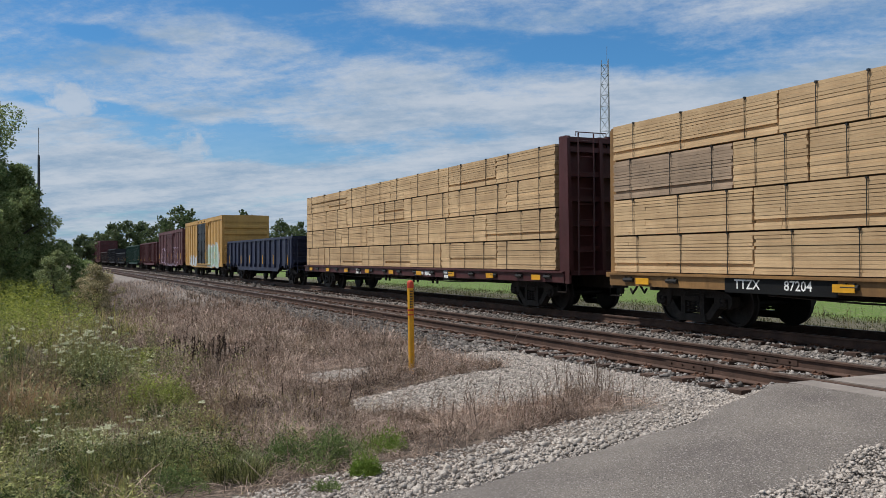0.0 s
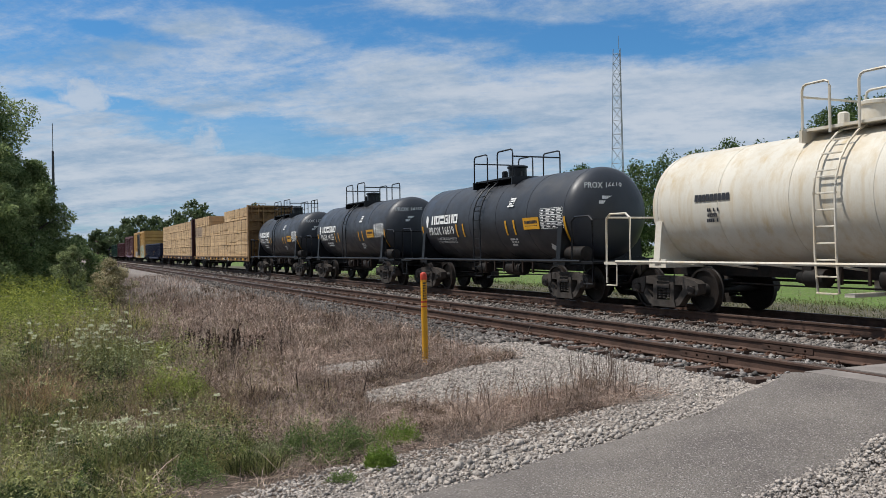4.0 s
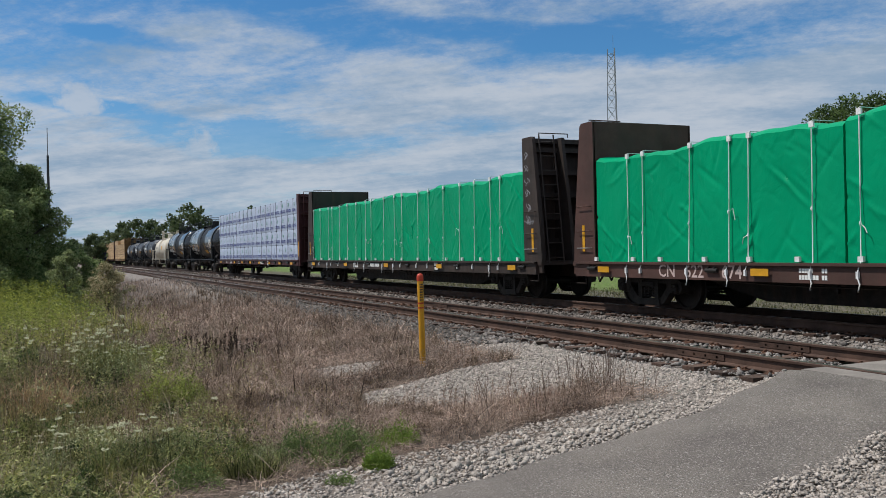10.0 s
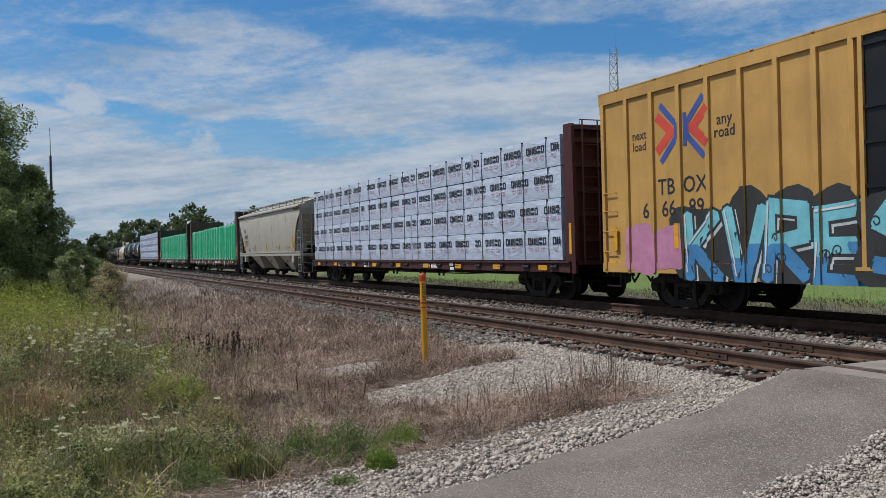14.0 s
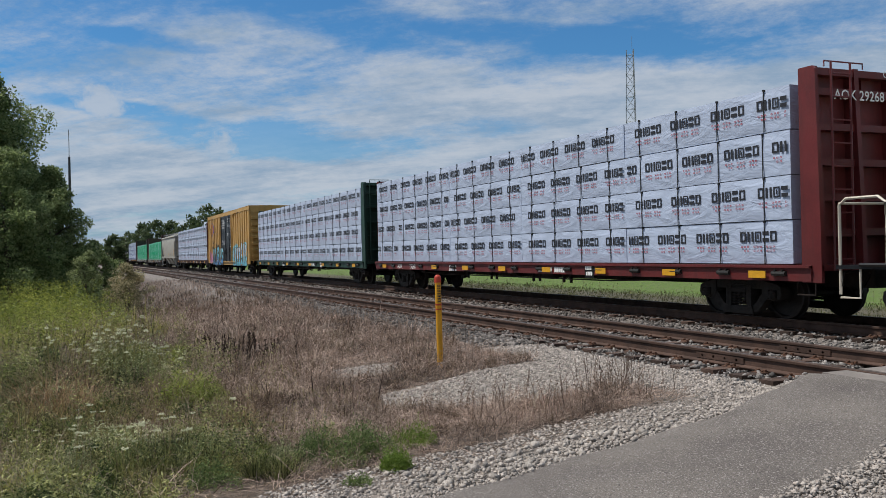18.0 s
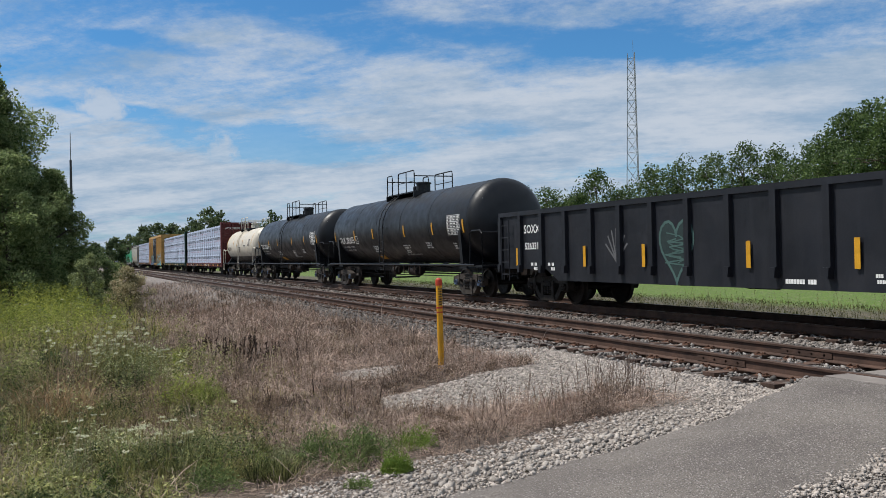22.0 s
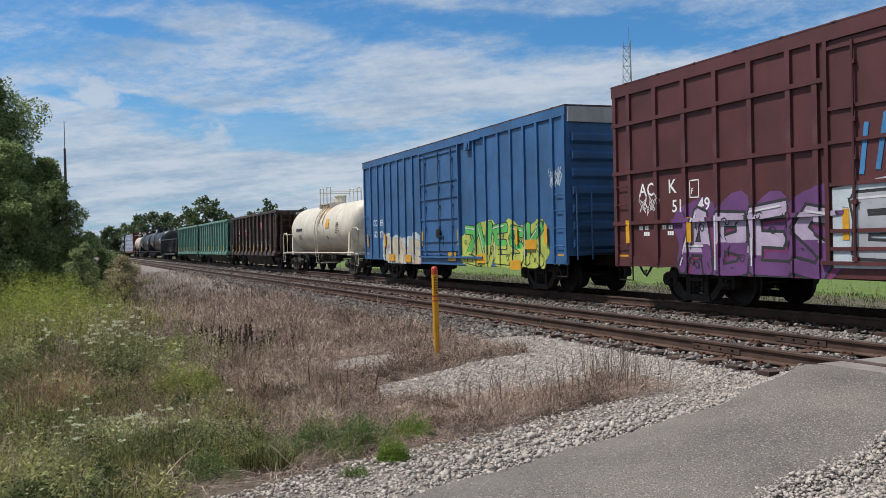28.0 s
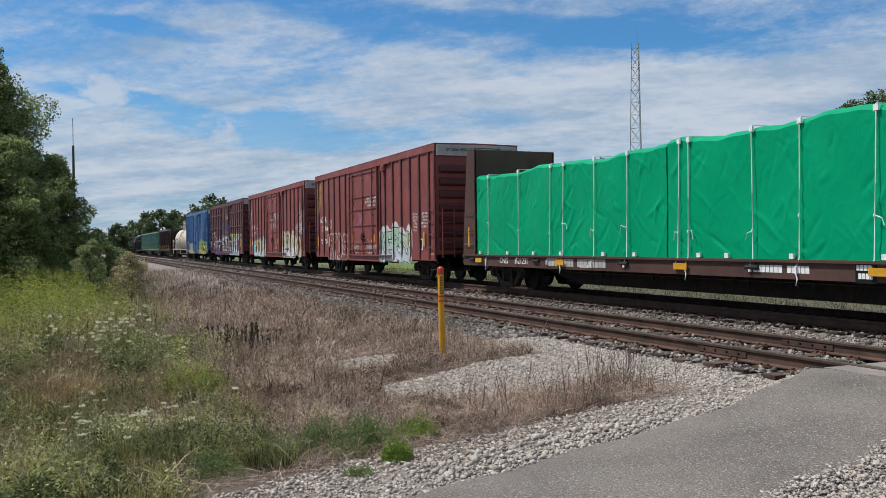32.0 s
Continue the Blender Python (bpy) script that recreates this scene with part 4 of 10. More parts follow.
        for q in range(9):
            l.tube([run((q + 0.5) / 9, 0.80), run((q + 0.5) / 9, 1.24)], 0.016, 5)
        if low or e < 0:
            l.tube([(e * lip, 0.3, top), (e * lip, 0.3, top + 0.10), (e * lip, 1.2, top + 0.10), (e * lip, 1.2, top)], 0.014, 5)
        part("ladder", l, colour, c)
        for gz in ((0.32, 0.72, 1.3) if low else ()):
            part("grab_iron", grab_irons(e * (half - 0.78), e * (half - 0.25), 1.435, [deck + gz]), M_GALV if gz < 0.5 else colour, c)
        if low or (e < 0 and print_style and colour is P_BEAMRED):
            reflectors(c, [e * (half - (0.45 if low else 0.2))], side + 0.033, deck + 0.55, 0.10, 0.62 if low else 0.75)
    if loads is None:
        return c
    # the load: tiers of bundles on both sides
    L = 2 * (half - 0.46)
    rnd = random.Random(seed)
    edges = None
    z = deck + 0.02
    for k, h in enumerate(tiers):
        if edges is None or (not print_style and rnd.random() < 0.55) or any(kk in (k, k - 1) for kk, _, _ in grey):
            cuts = []
            x = 0.0
            sizes = [2.45, 3.06, 3.66, 4.9]
            while x < L - 0.1:
                w = 4.92 if print_style else rnd.choice(sizes)
                if L - x - w < 2.2:
                    w = L - x
                if any(kk == k for kk, _, _ in grey) and x + w > L - 3.7:
                    w = L - 3.66 - x if x < L - 3.7 else L - x
                cuts.append((x, min(w, L - x)))
                x += w
            edges = cuts
        for x, w in edges:
            mid = -L / 2 + x + w / 2 + 0.23
            for s in (1, -1):
                if s == 1 and any(kk == k and a < mid < bb for kk, a, bb in gaps):
                    continue
                sd = rnd.randint(0, 2)
                w2, h2 = round(w - 0.012, 2), round(h - (0.02 if print_style else 0.032), 2)
                m = loads
                if s == 1 and any(kk == k and a < mid < bb for kk, a, bb in grey):
                    m = M_GREYLUMBER
                key = "bundle_%.2f_%.2f_%d_%s" % (w2, h2, sd, m.name)
                me = shared(key, (lambda: wrap_mesh(w2, h2, sd)) if print_style else (lambda: bundle_mesh(w2, h2, sd)), m)
                at = pose(mid, s * (face + rnd.uniform(-0.012, 0.012)), z, 0, 0, 0 if s == 1 else 180)
                o = part("lumber_pack", me, m, c, at=at)
                if m in (M_LUMBER, M_GREYLUMBER):
                    tagged(o, kind="stuff")
                if s == 1:
                    if print_style:
                        ink = M_DARKINK if print_style == 'dark' else M_BLUEINK
                        stuff("print", shared("print_%.2f_%.2f_%s_%d" % (w2, h2, print_style, sd), lambda: print_mesh(w2, h2, print_style, 0.3 * sd), ink), ink, o)
                        ink2 = M_REDINK if print_style == 'dark' else M_GREENINK
                        stuff("small_print", shared("sprint_%.2f_%.2f_%s_%d" % (w2, h2, print_style, sd), lambda: small_print(w2, h2, print_style, 0.3 * sd), ink2), ink2, o)
                    nst = (2 if w < 3.3 else 3) if not print_style else max(2, round(w / 1.24))
                    for q in range(nst):
                        thin = 0.009 if print_style else 0.006
                        part("band", shared("strap_%.2f_%.3f" % (h2, thin), lambda: strap_mesh(h2, thin), M_DARKSTRAP), M_DARKSTRAP, o,
                             at=(-w2 / 2 + w2 * (q + 0.5) / nst + rnd.uniform(-0.2, 0.2) * (0.2 if print_style else 1), 0.0, 0))
        z += h
    return c


M_TARP = mat("green_tarpaulin", (0.0, 0.285, 0.132), 0.42, 0, 0.06, 0.7, 0.0, spec=0.08)
add_relief(M_TARP, (3.2, 3.2, 2.0), 0.35, 0.04)


def tarp_mesh(x0, x1, z0, z1, seed):
    """A tarpaulin drawn tight over lumber: fans of creases run down from its ropes, a rolling top edge."""
    m = Mesh()
    rnd = random.Random(seed)
    ph = rnd.uniform(0, 6)
    folds = []
    for i in range(int((x1 - x0) * 12)):
        lean = rnd.choice((-1, 1, 1)) * rnd.uniform(0.25, 1.6)
        folds.append((rnd.uniform(x0, x1), rnd.uniform(z0, z1), lean, rnd.uniform(0.12, 0.55), rnd.uniform(0.018, 0.045), rnd.uniform(0.006, 0.026) * rnd.choice((-1, 1, 1)), rnd.uniform(-0.5, 0.5)))
    for i in range(int((x1 - x0) * 4)):   # bunched creases along the foot and the shoulder
        zz = z0 + rnd.uniform(0.05, 0.35) if i % 2 else z1 - rnd.uniform(0.05, 0.5)
        folds.append((rnd.uniform(x0, x1), zz, rnd.uniform(-2.5, 2.5), rnd.uniform(0.10, 0.35), rnd.uniform(0.018, 0.035), rnd.uniform(0.010, 0.034) * rnd.choice((-1, 1)), rnd.uniform(-0.8, 0.8)))
    nx, nz = int((x1 - x0) / 0.035), 56
    px = np.linspace(x0, x1, nx + 1)[:, None]
    top = z1 + 0.045 * np.sin(px * 1.3 + ph) + 0.025 * np.sin(px * 3.1 + 2 * ph) + 0.012 * np.sin(px * 8.3)
    w = np.linspace(0, 1, nz + 1)[None, :]
    pz = z0 - 0.03 + (top - z0 + 0.03) * w
    py = 0.016 * np.sin(px * 2.1 + 0.8 * pz + ph) + 0.008 * np.sin(px * 5.1 - 2.3 * pz)
    for fx, fz, lean, length, wide, deep, bow in folds:
        k = 1 / math.hypot(1, lean)
        u = ((px - fx) * lean + (pz - fz)) * k
        d = ((px - fx) - (pz - fz) * lean) * k + bow * u * u
        py = py + deep * np.exp(-(d / wide) ** 2) * np.exp(-(u / length) ** 4)
    py = 1.385 + py * (0.35 + 0.65 * np.sin(math.pi * np.clip(w * 0.9 + 0.08, 0, 1))) - 0.10 * np.clip((w - 0.97) / 0.03, 0, 1)
    row = []
    for i in range(nx + 1):
        x, tz = float(px[i, 0]), float(top[i, 0])
        col = [(x, float(py[i, k]), float(pz[i, k])) for k in range(nz + 1)]
        col += [(x, 1.0, tz + 0.03), (x, 0.15, tz + 0.02), (x, -1.0, tz), (x, -1.38, tz - 0.08), (x, -1.40, z0)]
        row.append(col)
    n = len(row[0])
    m.v = [p for col in row for p in col]
    m.f = [(i * n + k, (i + 1) * n + k, (i + 1) * n + k + 1, i * n + k + 1) for i in range(nx) for k in range(n - 1)]
    m.f += [tuple(range(n)), tuple(reversed(range(nx * n, nx * n + n)))]
    return m


def tarp_load(c, half, deck, spans, ropes, seed=1):
    """Tarpaulined stacks between the bulkheads, tied down with white ropes."""
    rnd = random.Random(seed)
    for x0, x1, z1 in spans:
        part("tarpaulin", tarp_mesh(x0, x1, deck + 0.01, z1, seed), M_TARP, c, "taut green tarpaulin")
    for i in range(ropes):
        x = -half + 1.0 + (2 * half - 2.0) * (i + rnd.uniform(-0.42, 0.42)) / (ropes - 1)
        z1 = next((t for a, b, t in spans if a <= x <= b), None)
        if z1 is None:
            continue
        m = Mesh()
        lean = rnd.uniform(-0.06, 0.06)
        m.tube([(x, 1.425, z1 + 0.02), (x + lean * 0.5, 1.435, (deck + z1) / 2), (x + lean, 1.46, deck + 0.02), (x + lean, 1.545, deck - 0.14)], 0.010, 6)
        m.box(x - 0.010, x + 0.010, 0.9, 1.40, z1 + 0.025, z1 + 0.036)
        m.box(x - 0.045, x + 0.045, 1.40, 1.440, z1 - 0.09, z1 + 0.01)
        zk = deck + rnd.uniform(0.5, 1.0)   # knot with loose tails
        m.lathe([(-0.035, 0.012), (0.0, 0.024), (0.035, 0.012)], 6, 'z', (x + lean * 0.7, 1.455, zk))
        if rnd.random() < 0.6:
            t = rnd.choice((-1, 1)) * rnd.uniform(0.08, 0.2)
            m.tube([(x + lean * 0.7, 1.46, zk), (x + lean * 0.7 + t, 1.475, zk + rnd.uniform(-0.08, 0.08)), (x + lean * 0.7 + t * 1.3, 1.47, zk - 0.16)], 0.008, 4)
        m.box(x + lean - 0.022, x + lean + 0.022, 1.515, 1.56, deck - 0.24, deck - 0.13)
        if rnd.random() < 0.4:
            m.tube([(x + lean, 1.55, deck - 0.22), (x + lean - 0.05, 1.56, deck - 0.33), (x + lean - 0.02, 1.56, deck - 0.45)], 0.012, 5)
        part("rope", m, M_STRAP, c)
    for i in range(ropes - 3):
        x = -half + 1.2 + (2 * half - 2.4) * (i + rnd.uniform(-0.3, 0.3)) / (ropes - 4)
        if any(a <= x <= b for a, b, _ in spans):
            part("edge_block", shared("edge_block", lambda: Mesh().box(-0.05, 0.05, -0.04, 0.012, -0.045, 0.045), M_STRAP), M_STRAP, c, at=(x, 1.455, deck + 0.06))
    # deep fish-belly girder under the deck
    part("belly_girder", Mesh().prism([(-7.2, 0.9), (7.2, 0.9), (7.2, 0.62), (5.6, 0.26), (-5.6, 0.26), (-7.2, 0.62)], -0.55, 0.55), M_STEEL, c)


# ---- boxcars

POSTS = {}
RAILS = {}


def box_car(name, label, half, colour, ends, zb=0.74, zt=4.80, posts=14, door=(0, 3.7), rib=0.05, rails=False, roof=None, dark_door=None, cap_top=None, post_xs=None):
    c = car_thing(name, label, "boxcars of the train")
    running_gear(c, half, half - 2.2)
    pxs = post_xs or [-half + 0.12 + (2 * half - 0.24) * i / posts for i in range(posts + 1)]
    POSTS[c.name] = (rib, [x for x in pxs if abs(x - door[0]) > door[1] / 2 + 0.15])
    b = Mesh().box(-half, half, -W, W, 1.0, zt)
    for s in (-1, 1):   # fish-belly side sill
        b.prism([(-half, 1.0), (half, 1.0), (half, zb + 0.05), (half - 2.6, zb + 0.05), (half - 3.4, zb - 0.06), (-half + 3.4, zb - 0.06), (-half + 2.6, zb + 0.05), (-half, zb + 0.05)],
                s * W - 0.02, s * W + 0.02)
    part("body", b, colour, c)
    r = Mesh().prism_x([(-W - 0.05, zt), (W + 0.05, zt), (W + 0.05, zt + 0.025), (0.0, zt + 0.05), (-W - 0.05, zt + 0.025)], -half - 0.02, half + 0.02)
    top = part("roof", r, roof or colour, c)
    seam = shared("roof_seam%.2f" % zt, lambda: Mesh().prism_x([(-W - 0.06, zt + 0.03), (0, zt + 0.068), (W + 0.06, zt + 0.03), (W + 0.06, zt + 0.01), (-W - 0.06, zt + 0.01)], -0.04, 0.04), roof or colour)
    for i in range(14):
        part("roof_seam", seam, roof or colour, top, at=(-half + 2 * half * (i + 0.5) / 14, 0, 0))
    dx, dw = door
    post = shared("post%.2f_%.2f_%.2f" % (zb, zt, rib), lambda: Mesh().box(-0.055, 0.055, -0.01, rib, zb + 0.12, zt - 0.22)
                  .prism([(-0.055, zb + 0.12), (0.055, zb + 0.12), (0.0, zb + 0.02)], -0.01, rib * 0.5), colour)
    for x in pxs:
        if abs(x - dx) > dw / 2 + 0.15:
            part("side_post", post, colour, c, at=(x, W, 0))
            part("side_post", post, colour, c, at=pose(x, -W, 0, 0, 0, 180))
    if rails:
        RAILS[c.name] = (1.74, 2.85, 3.93)
    for s in (-1, 1):
        part("top_chord", Mesh().box(-half, half, s * (W + 0.0175) - 0.0275, s * (W + 0.0175) + 0.0275, zt - 0.24, zt), colour, c)
        if rails:
            for z in (1.74, 2.85, 3.93):
                for a, e in ((-half, dx - dw / 2 - 0.1), (dx + dw / 2 + 0.1, half)):
                    part("side_rail", Mesh().box(a, e, s * (W + 0.02) - 0.04, s * (W + 0.02) + 0.04, z - 0.04, z + 0.04), colour, c)
    dmat = dark_door or colour
    for s in (1, -1):
        d = Mesh().box(dx - dw / 2, dx + dw / 2, s * W - 0.02, s * W + s * 0.05, zb + 0.25, zt - 0.28) if s > 0 else Mesh().box(dx - dw / 2, dx + dw / 2, -W - 0.05, -W + 0.02, zb + 0.25, zt - 0.28)
        dr = part("door", d, dmat, c)
        for z in (zb + 0.42, 1.45, 2.20, 2.88, 3.42, zt - 0.4):
            part("door_rail", Mesh().box(dx - dw / 2, dx + dw / 2, W + 0.045, W + 0.085, z - 0.03, z + 0.03), dmat, dr) if s > 0 else None
        if s > 0:
            for q in (-0.36, -0.02, 0.36):
                rod = Mesh().tube([(dx + dw * q, W + 0.10, zb + 0.3), (dx + dw * q, W + 0.10, zt - 0.35)], 0.024, 6)
                for z in (1.0, 1.9, 2.6, 3.2, 4.1):
                    rod.box(dx + dw * q - 0.05, dx + dw * q + 0.05, W + 0.05, W + 0.115, z - 0.035, z + 0.035)
                part("lock_rod", rod, dmat, dr)
            part("door_handle", Mesh().tube([(dx - 0.1, W + 0.12, 1.6), (dx - 0.5, W + 0.13, 1.62), (dx - 0.5, W + 0.13, 1.2)], 0.02, 5), dmat, dr)
            g = Mesh().lathe([(0, 0.0), (0.0, 0.16), (0.05, 0.16), (0.06, 0.0)], 12, 'y', (dx - 0.05, W + 0.09, 1.70))
            part("door_gear", g, M_STEEL, dr)
            part("door_track", Mesh().box(dx - dw / 2 - 1.7, dx + dw / 2 + 0.2, W, W + 0.10, zb + 0.16, zb + 0.22), colour, c)
            part("door_track", Mesh().box(dx - dw / 2 - 1.7, dx + dw / 2 + 0.2, W + 0.046, W + 0.09, zt - 0.27, zt - 0.22), colour, c)
            for q in (-1, 1):
                part("door_post", Mesh().box(dx + q * (dw / 2 + 0.04) - 0.04, dx + q * (dw / 2 + 0.04) + 0.04, W, W + 0.094, zb + 0.22, zt - 0.27), colour, c)
            t = Mesh().box(dx - dw / 2 - 1.0, dx - dw / 2 - 0.6, W, W + 0.11, zt - 0.52, zt - 0.27).box(dx - dw / 2 - 0.9, dx - dw / 2 - 0.76, W + 0.08, W + 0.14, zt - 0.47, zt - 0.33)
            part("door_stop", t, colour, c)
    for e in (-1, 1):   # corrugated ends
        k = Mesh()
        if cap_top:
            t = Mesh().prism_x([(-W + 0.02, zt - 0.40), (W - 0.02, zt - 0.40), (W - 0.02, zt - 0.03), (0.0, zt - 0.005), (-W + 0.02, zt - 0.03)], min(e * half, e * (half + 0.06)), max(e * half, e * (half + 0.06)))
            part("end_cap", t, cap_top, c, "pale bare-metal top of the end wall")
        else:
            k.box(min(e * half, e * (half + 0.06)), max(e * half, e * (half + 0.06)), -W + 0.02, W - 0.02, zt - 0.42, zt + 0.02)
        z = 1.15
        while z < zt - 0.75:
            prof = [(e * half, z), (e * (half + 0.10), z + 0.08), (e * (half + 0.10), z + 0.22), (e * half, z + 0.30)]
            part("end_rib", Mesh().prism(prof, -W + 0.12, W - 0.12), ends, c)
            z += 0.44
        if k.f:
            part("end_panel", k, ends, c)
        part("end_ladder", ladder(0.95, 1.38, e * (half + 0.14), 0.9, 2.6, 5, 'y'), colour, c)
        for gz in (1.25, 1.7, 2.15, 2.55):
            part("grab_iron", grab_irons(e * (half - 0.55), e * (half - 0.12), W, [gz]), colour, c)
        st = Mesh().tube([(e * (half - 0.6), W - 0.03, zb + 0.05), (e * (half - 0.6), W - 0.03, 0.48), (e * (half - 0.1), W - 0.03, 0.48), (e * (half - 0.1), W - 0.03, zb + 0.05)], 0.018, 5)
        part("step", st, M_STEEL, c)
        brk = Mesh().box(min(e * half, e * (half + 0.25)), max(e * half, e * (half + 0.25)), -0.9, 0.9, 1.02, 1.06)
        brk.lathe([(0, 0.26), (0.03, 0.28), (0.05, 0.26)], 14, 'x', (e * (half + 0.2), -0.4, 1.9)) if e < 0 else None
        part("end_platform", brk, M_STEEL, c)
        part("corner_patch", Mesh().box(min(e * (half - 0.05), e * (half - 0.5)), max(e * (half - 0.05), e * (half - 0.5)), W, W + 0.012, zb + 0.14, zb + 0.30), M_REFL, c, "yellow corner patch")
    reflectors(c, [half - 0.55, half - 2.6, dx + 1.5, dx - 1.5, -half + 2.6, -half + 1.0], W + 0.056, 1.55, 0.13, 0.50)
    return c


# ---- tank cars

def tank_car(name, label, centre_half, radius, zc, colour, band=None, belly=None, frame=None, cap=None, stub=1.15, platform=0.95, layout=None, rail_mat=None, belly_a=1.18):
    """centre_half: half the tank's length; stub: how far the sills stick out past it."""
    c = car_thing(name, label, "tank cars of the train")
    frame = frame or M_BLACK
    rail_mat = rail_mat or frame
    half = centre_half + stub
    running_gear(c, half, half - 1.75, cap, (0.74, 0.98), M_CASTING)
    k = radius
    prof = [(-centre_half, 0.0)]
    for a in range(1, 9):
        q = a / 8 * math.pi / 2
        prof.append((-centre_half + 0.46 * k * (1 - math.cos(q)), k * math.sin(q)))
    prof += [(x, k) for x in (-centre_half * 0.45, -centre_half * 0.15, centre_half * 0.15, centre_half * 0.45)]
    prof += [(-x, r) for x, r in reversed(prof[:9])]
    part("tank", Mesh().lathe(prof, 48, 'x', (0, 0, zc)), colour, c)
    for x in (-centre_half * 0.52, -centre_half * 0.17, centre_half * 0.17, centre_half * 0.52, centre_half - 0.5 * k, -centre_half + 0.5 * k):
        part("weld_seam", Mesh().lathe([(x - 0.012, k), (x - 0.012, k + 0.006), (x + 0.012, k + 0.006), (x + 0.012, k)], 48, 'x', (0, 0, zc)), colour, c)
    if belly:
        # a coat over shell and heads, cut level along its top
        n, cut, row = 20, k * math.cos(belly_a), 0
        m = Mesh()
        ends = [(-centre_half + 0.46 * k * (1 - math.cos(q)), k * math.sin(q)) for q in [math.pi / 2 * i / 24 for i in range(25)]]
        for x, r in ends + [(-x, r) for x, r in reversed(ends)]:
            if r < cut + 0.01:
                continue
            lim = math.acos(cut / r)
            m.v += [(x * 1.001, (r + 0.006) * math.sin(a), zc - (r + 0.006) * math.cos(a)) for a in [lim * (2 * i / n - 1) for i in range(n + 1)]]
            row += 1
        m.f = [(j * (n + 1) + i, j * (n + 1) + i + 1, (j + 1) * (n + 1) + i + 1, (j + 1) * (n + 1) + i) for j in range(row - 1) for i in range(n)]
        part("belly_coat", m, belly, c, "black lower shell")
    if band:
        bm_, x0, x1 = band
        m = Mesh().lathe([(x0, k + 0.006), (x1, k + 0.006)], 48, 'x', (0, 0, zc))
        part("band", m, bm_, c)
    # manway platform, rails and dome
    zt = zc + k
    lx, sections, dome_x = layout or (0.0, ((-platform, -0.3), (0.3, platform)), 0.0)
    pa, pb = sections[0][0], sections[-1][1]
    p = Mesh().box(pa, pb, -0.75, 0.75, zt - 0.02, zt + 0.03)
    for x in (pa, pb):
        p.box(x - 0.03, x + 0.03, -0.85, 0.85, zt - 0.22, zt)
    part("platform", p, frame, c)
    for xa, xb in sections:
        for y in (-0.80, 0.80):
            r = Mesh()
            r.tube([(xa, y, zt - 0.10), (xa, y, zt + 0.70), (xa + 0.03, y, zt + 0.78), (xa + 0.10, y, zt + 0.81), (xb - 0.10, y, zt + 0.81), (xb - 0.03, y, zt + 0.78), (xb, y, zt + 0.70), (xb, y, zt - 0.10)], 0.024, 6)
            if xb - xa > 1.2:
                r.tube([((xa + xb) / 2, y, zt - 0.05), ((xa + xb) / 2, y, zt + 0.81)], 0.020, 5)
                r.tube([(xa, y, zt + 0.40), (xb, y, zt + 0.40)], 0.016, 5)
            part("railing", r, rail_mat, c)
    for x in (pa, pb):
        part("railing", Mesh().tube([(x, -0.80, zt + 0.60), (x, 0.80, zt + 0.60)], 0.022, 5), rail_mat, c)
    dm = Mesh().lathe([(zt - 0.1, 0.28), (zt + 0.36, 0.28), (zt + 0.37, 0.32), (zt + 0.42, 0.32), (zt + 0.45, 0.24), (zt + 0.47, 0.0)], 18, 'z', (dome_x, 0, 0))
    dm.lathe([(zt - 0.1, 0.10), (zt + 0.30, 0.10), (zt + 0.33, 0.06)], 8, 'z', (dome_x + 0.62, 0.1, 0)).lathe([(zt - 0.1, 0.07), (zt + 0.22, 0.07)], 8, 'z', (dome_x - 0.6, 0.15, 0))
    part("dome", dm, rail_mat, c)
    # side ladder that follows the shell
    l = Mesh()
    pts = lambda x, off: [(x, (k + off) * math.sin(a), zc + (k + off) * math.cos(a)) for a in (0.35, 0.6, 0.85, 1.1, 1.35, 1.57)]
    for x in (lx - 0.22, lx + 0.22):
        q = pts(x, 0.10)
        l.tube(q + [(x, k + 0.08, 1.15), (x, k + 0.02, 0.55)], 0.022, 5)
    for i in range(8):
        z = 0.55 + i * 0.28
        l.tube([(lx - 0.22, k + 0.06, z), (lx + 0.22, k + 0.06, z)], 0.016, 5)
    for a in (0.5, 0.75, 1.0, 1.25):
        y, z = (k + 0.10) * math.sin(a), zc + (k + 0.10) * math.cos(a)
        l.tube([(lx - 0.22, y, z), (lx + 0.22, y, z)], 0.016, 5)
    part("ladder", l, rail_mat, c)
    # side running board rail, saddles and end rails
    b = Mesh()
    for s_ in (-1, 1):
        b.tube([(-half + 0.5, s_ * 1.42, 1.04), (half - 0.5, s_ * 1.42, 1.04)], 0.035, 6)
        for i in range(9):
            x = -half + 1.0 + (2 * half - 2.0) * i / 8
            b.tube([(x, s_ * 0.2, 0.9), (x, s_ * 1.42, 1.04)], 0.022, 5)
    part("side_rail", b, frame, c)
    for e in (-1, 1):
        m = Mesh()
        x = e * (half - 1.75)
        top = zc - 0.3 if not belly else zc - k * math.cos(belly_a) - 0.12
        m.box(x - 0.28, x + 0.28, -1.25, 1.25, 0.92, 1.10)
        for s_ in (-1, 1):
            m.prism_x([(s_ * 0.35, 0.98), (s_ * 1.28, 1.02), (s_ * math.sqrt((k + 0.03) ** 2 - (zc - top) ** 2), top), (s_ * (math.sqrt(k * k - (zc - top) ** 2) - 0.06), top - 0.02), (s_ * 0.6, 1.3)], x - 0.10, x + 0.10)
        part("saddle", m, frame, c)
        pl = Mesh().box(min(e * (half - 1.0), e * half), max(e * (half - 1.0), e * half), -1.40, 1.40, 0.97, 1.03)
        part("end_sill", pl, frame, c)
        er = Mesh()
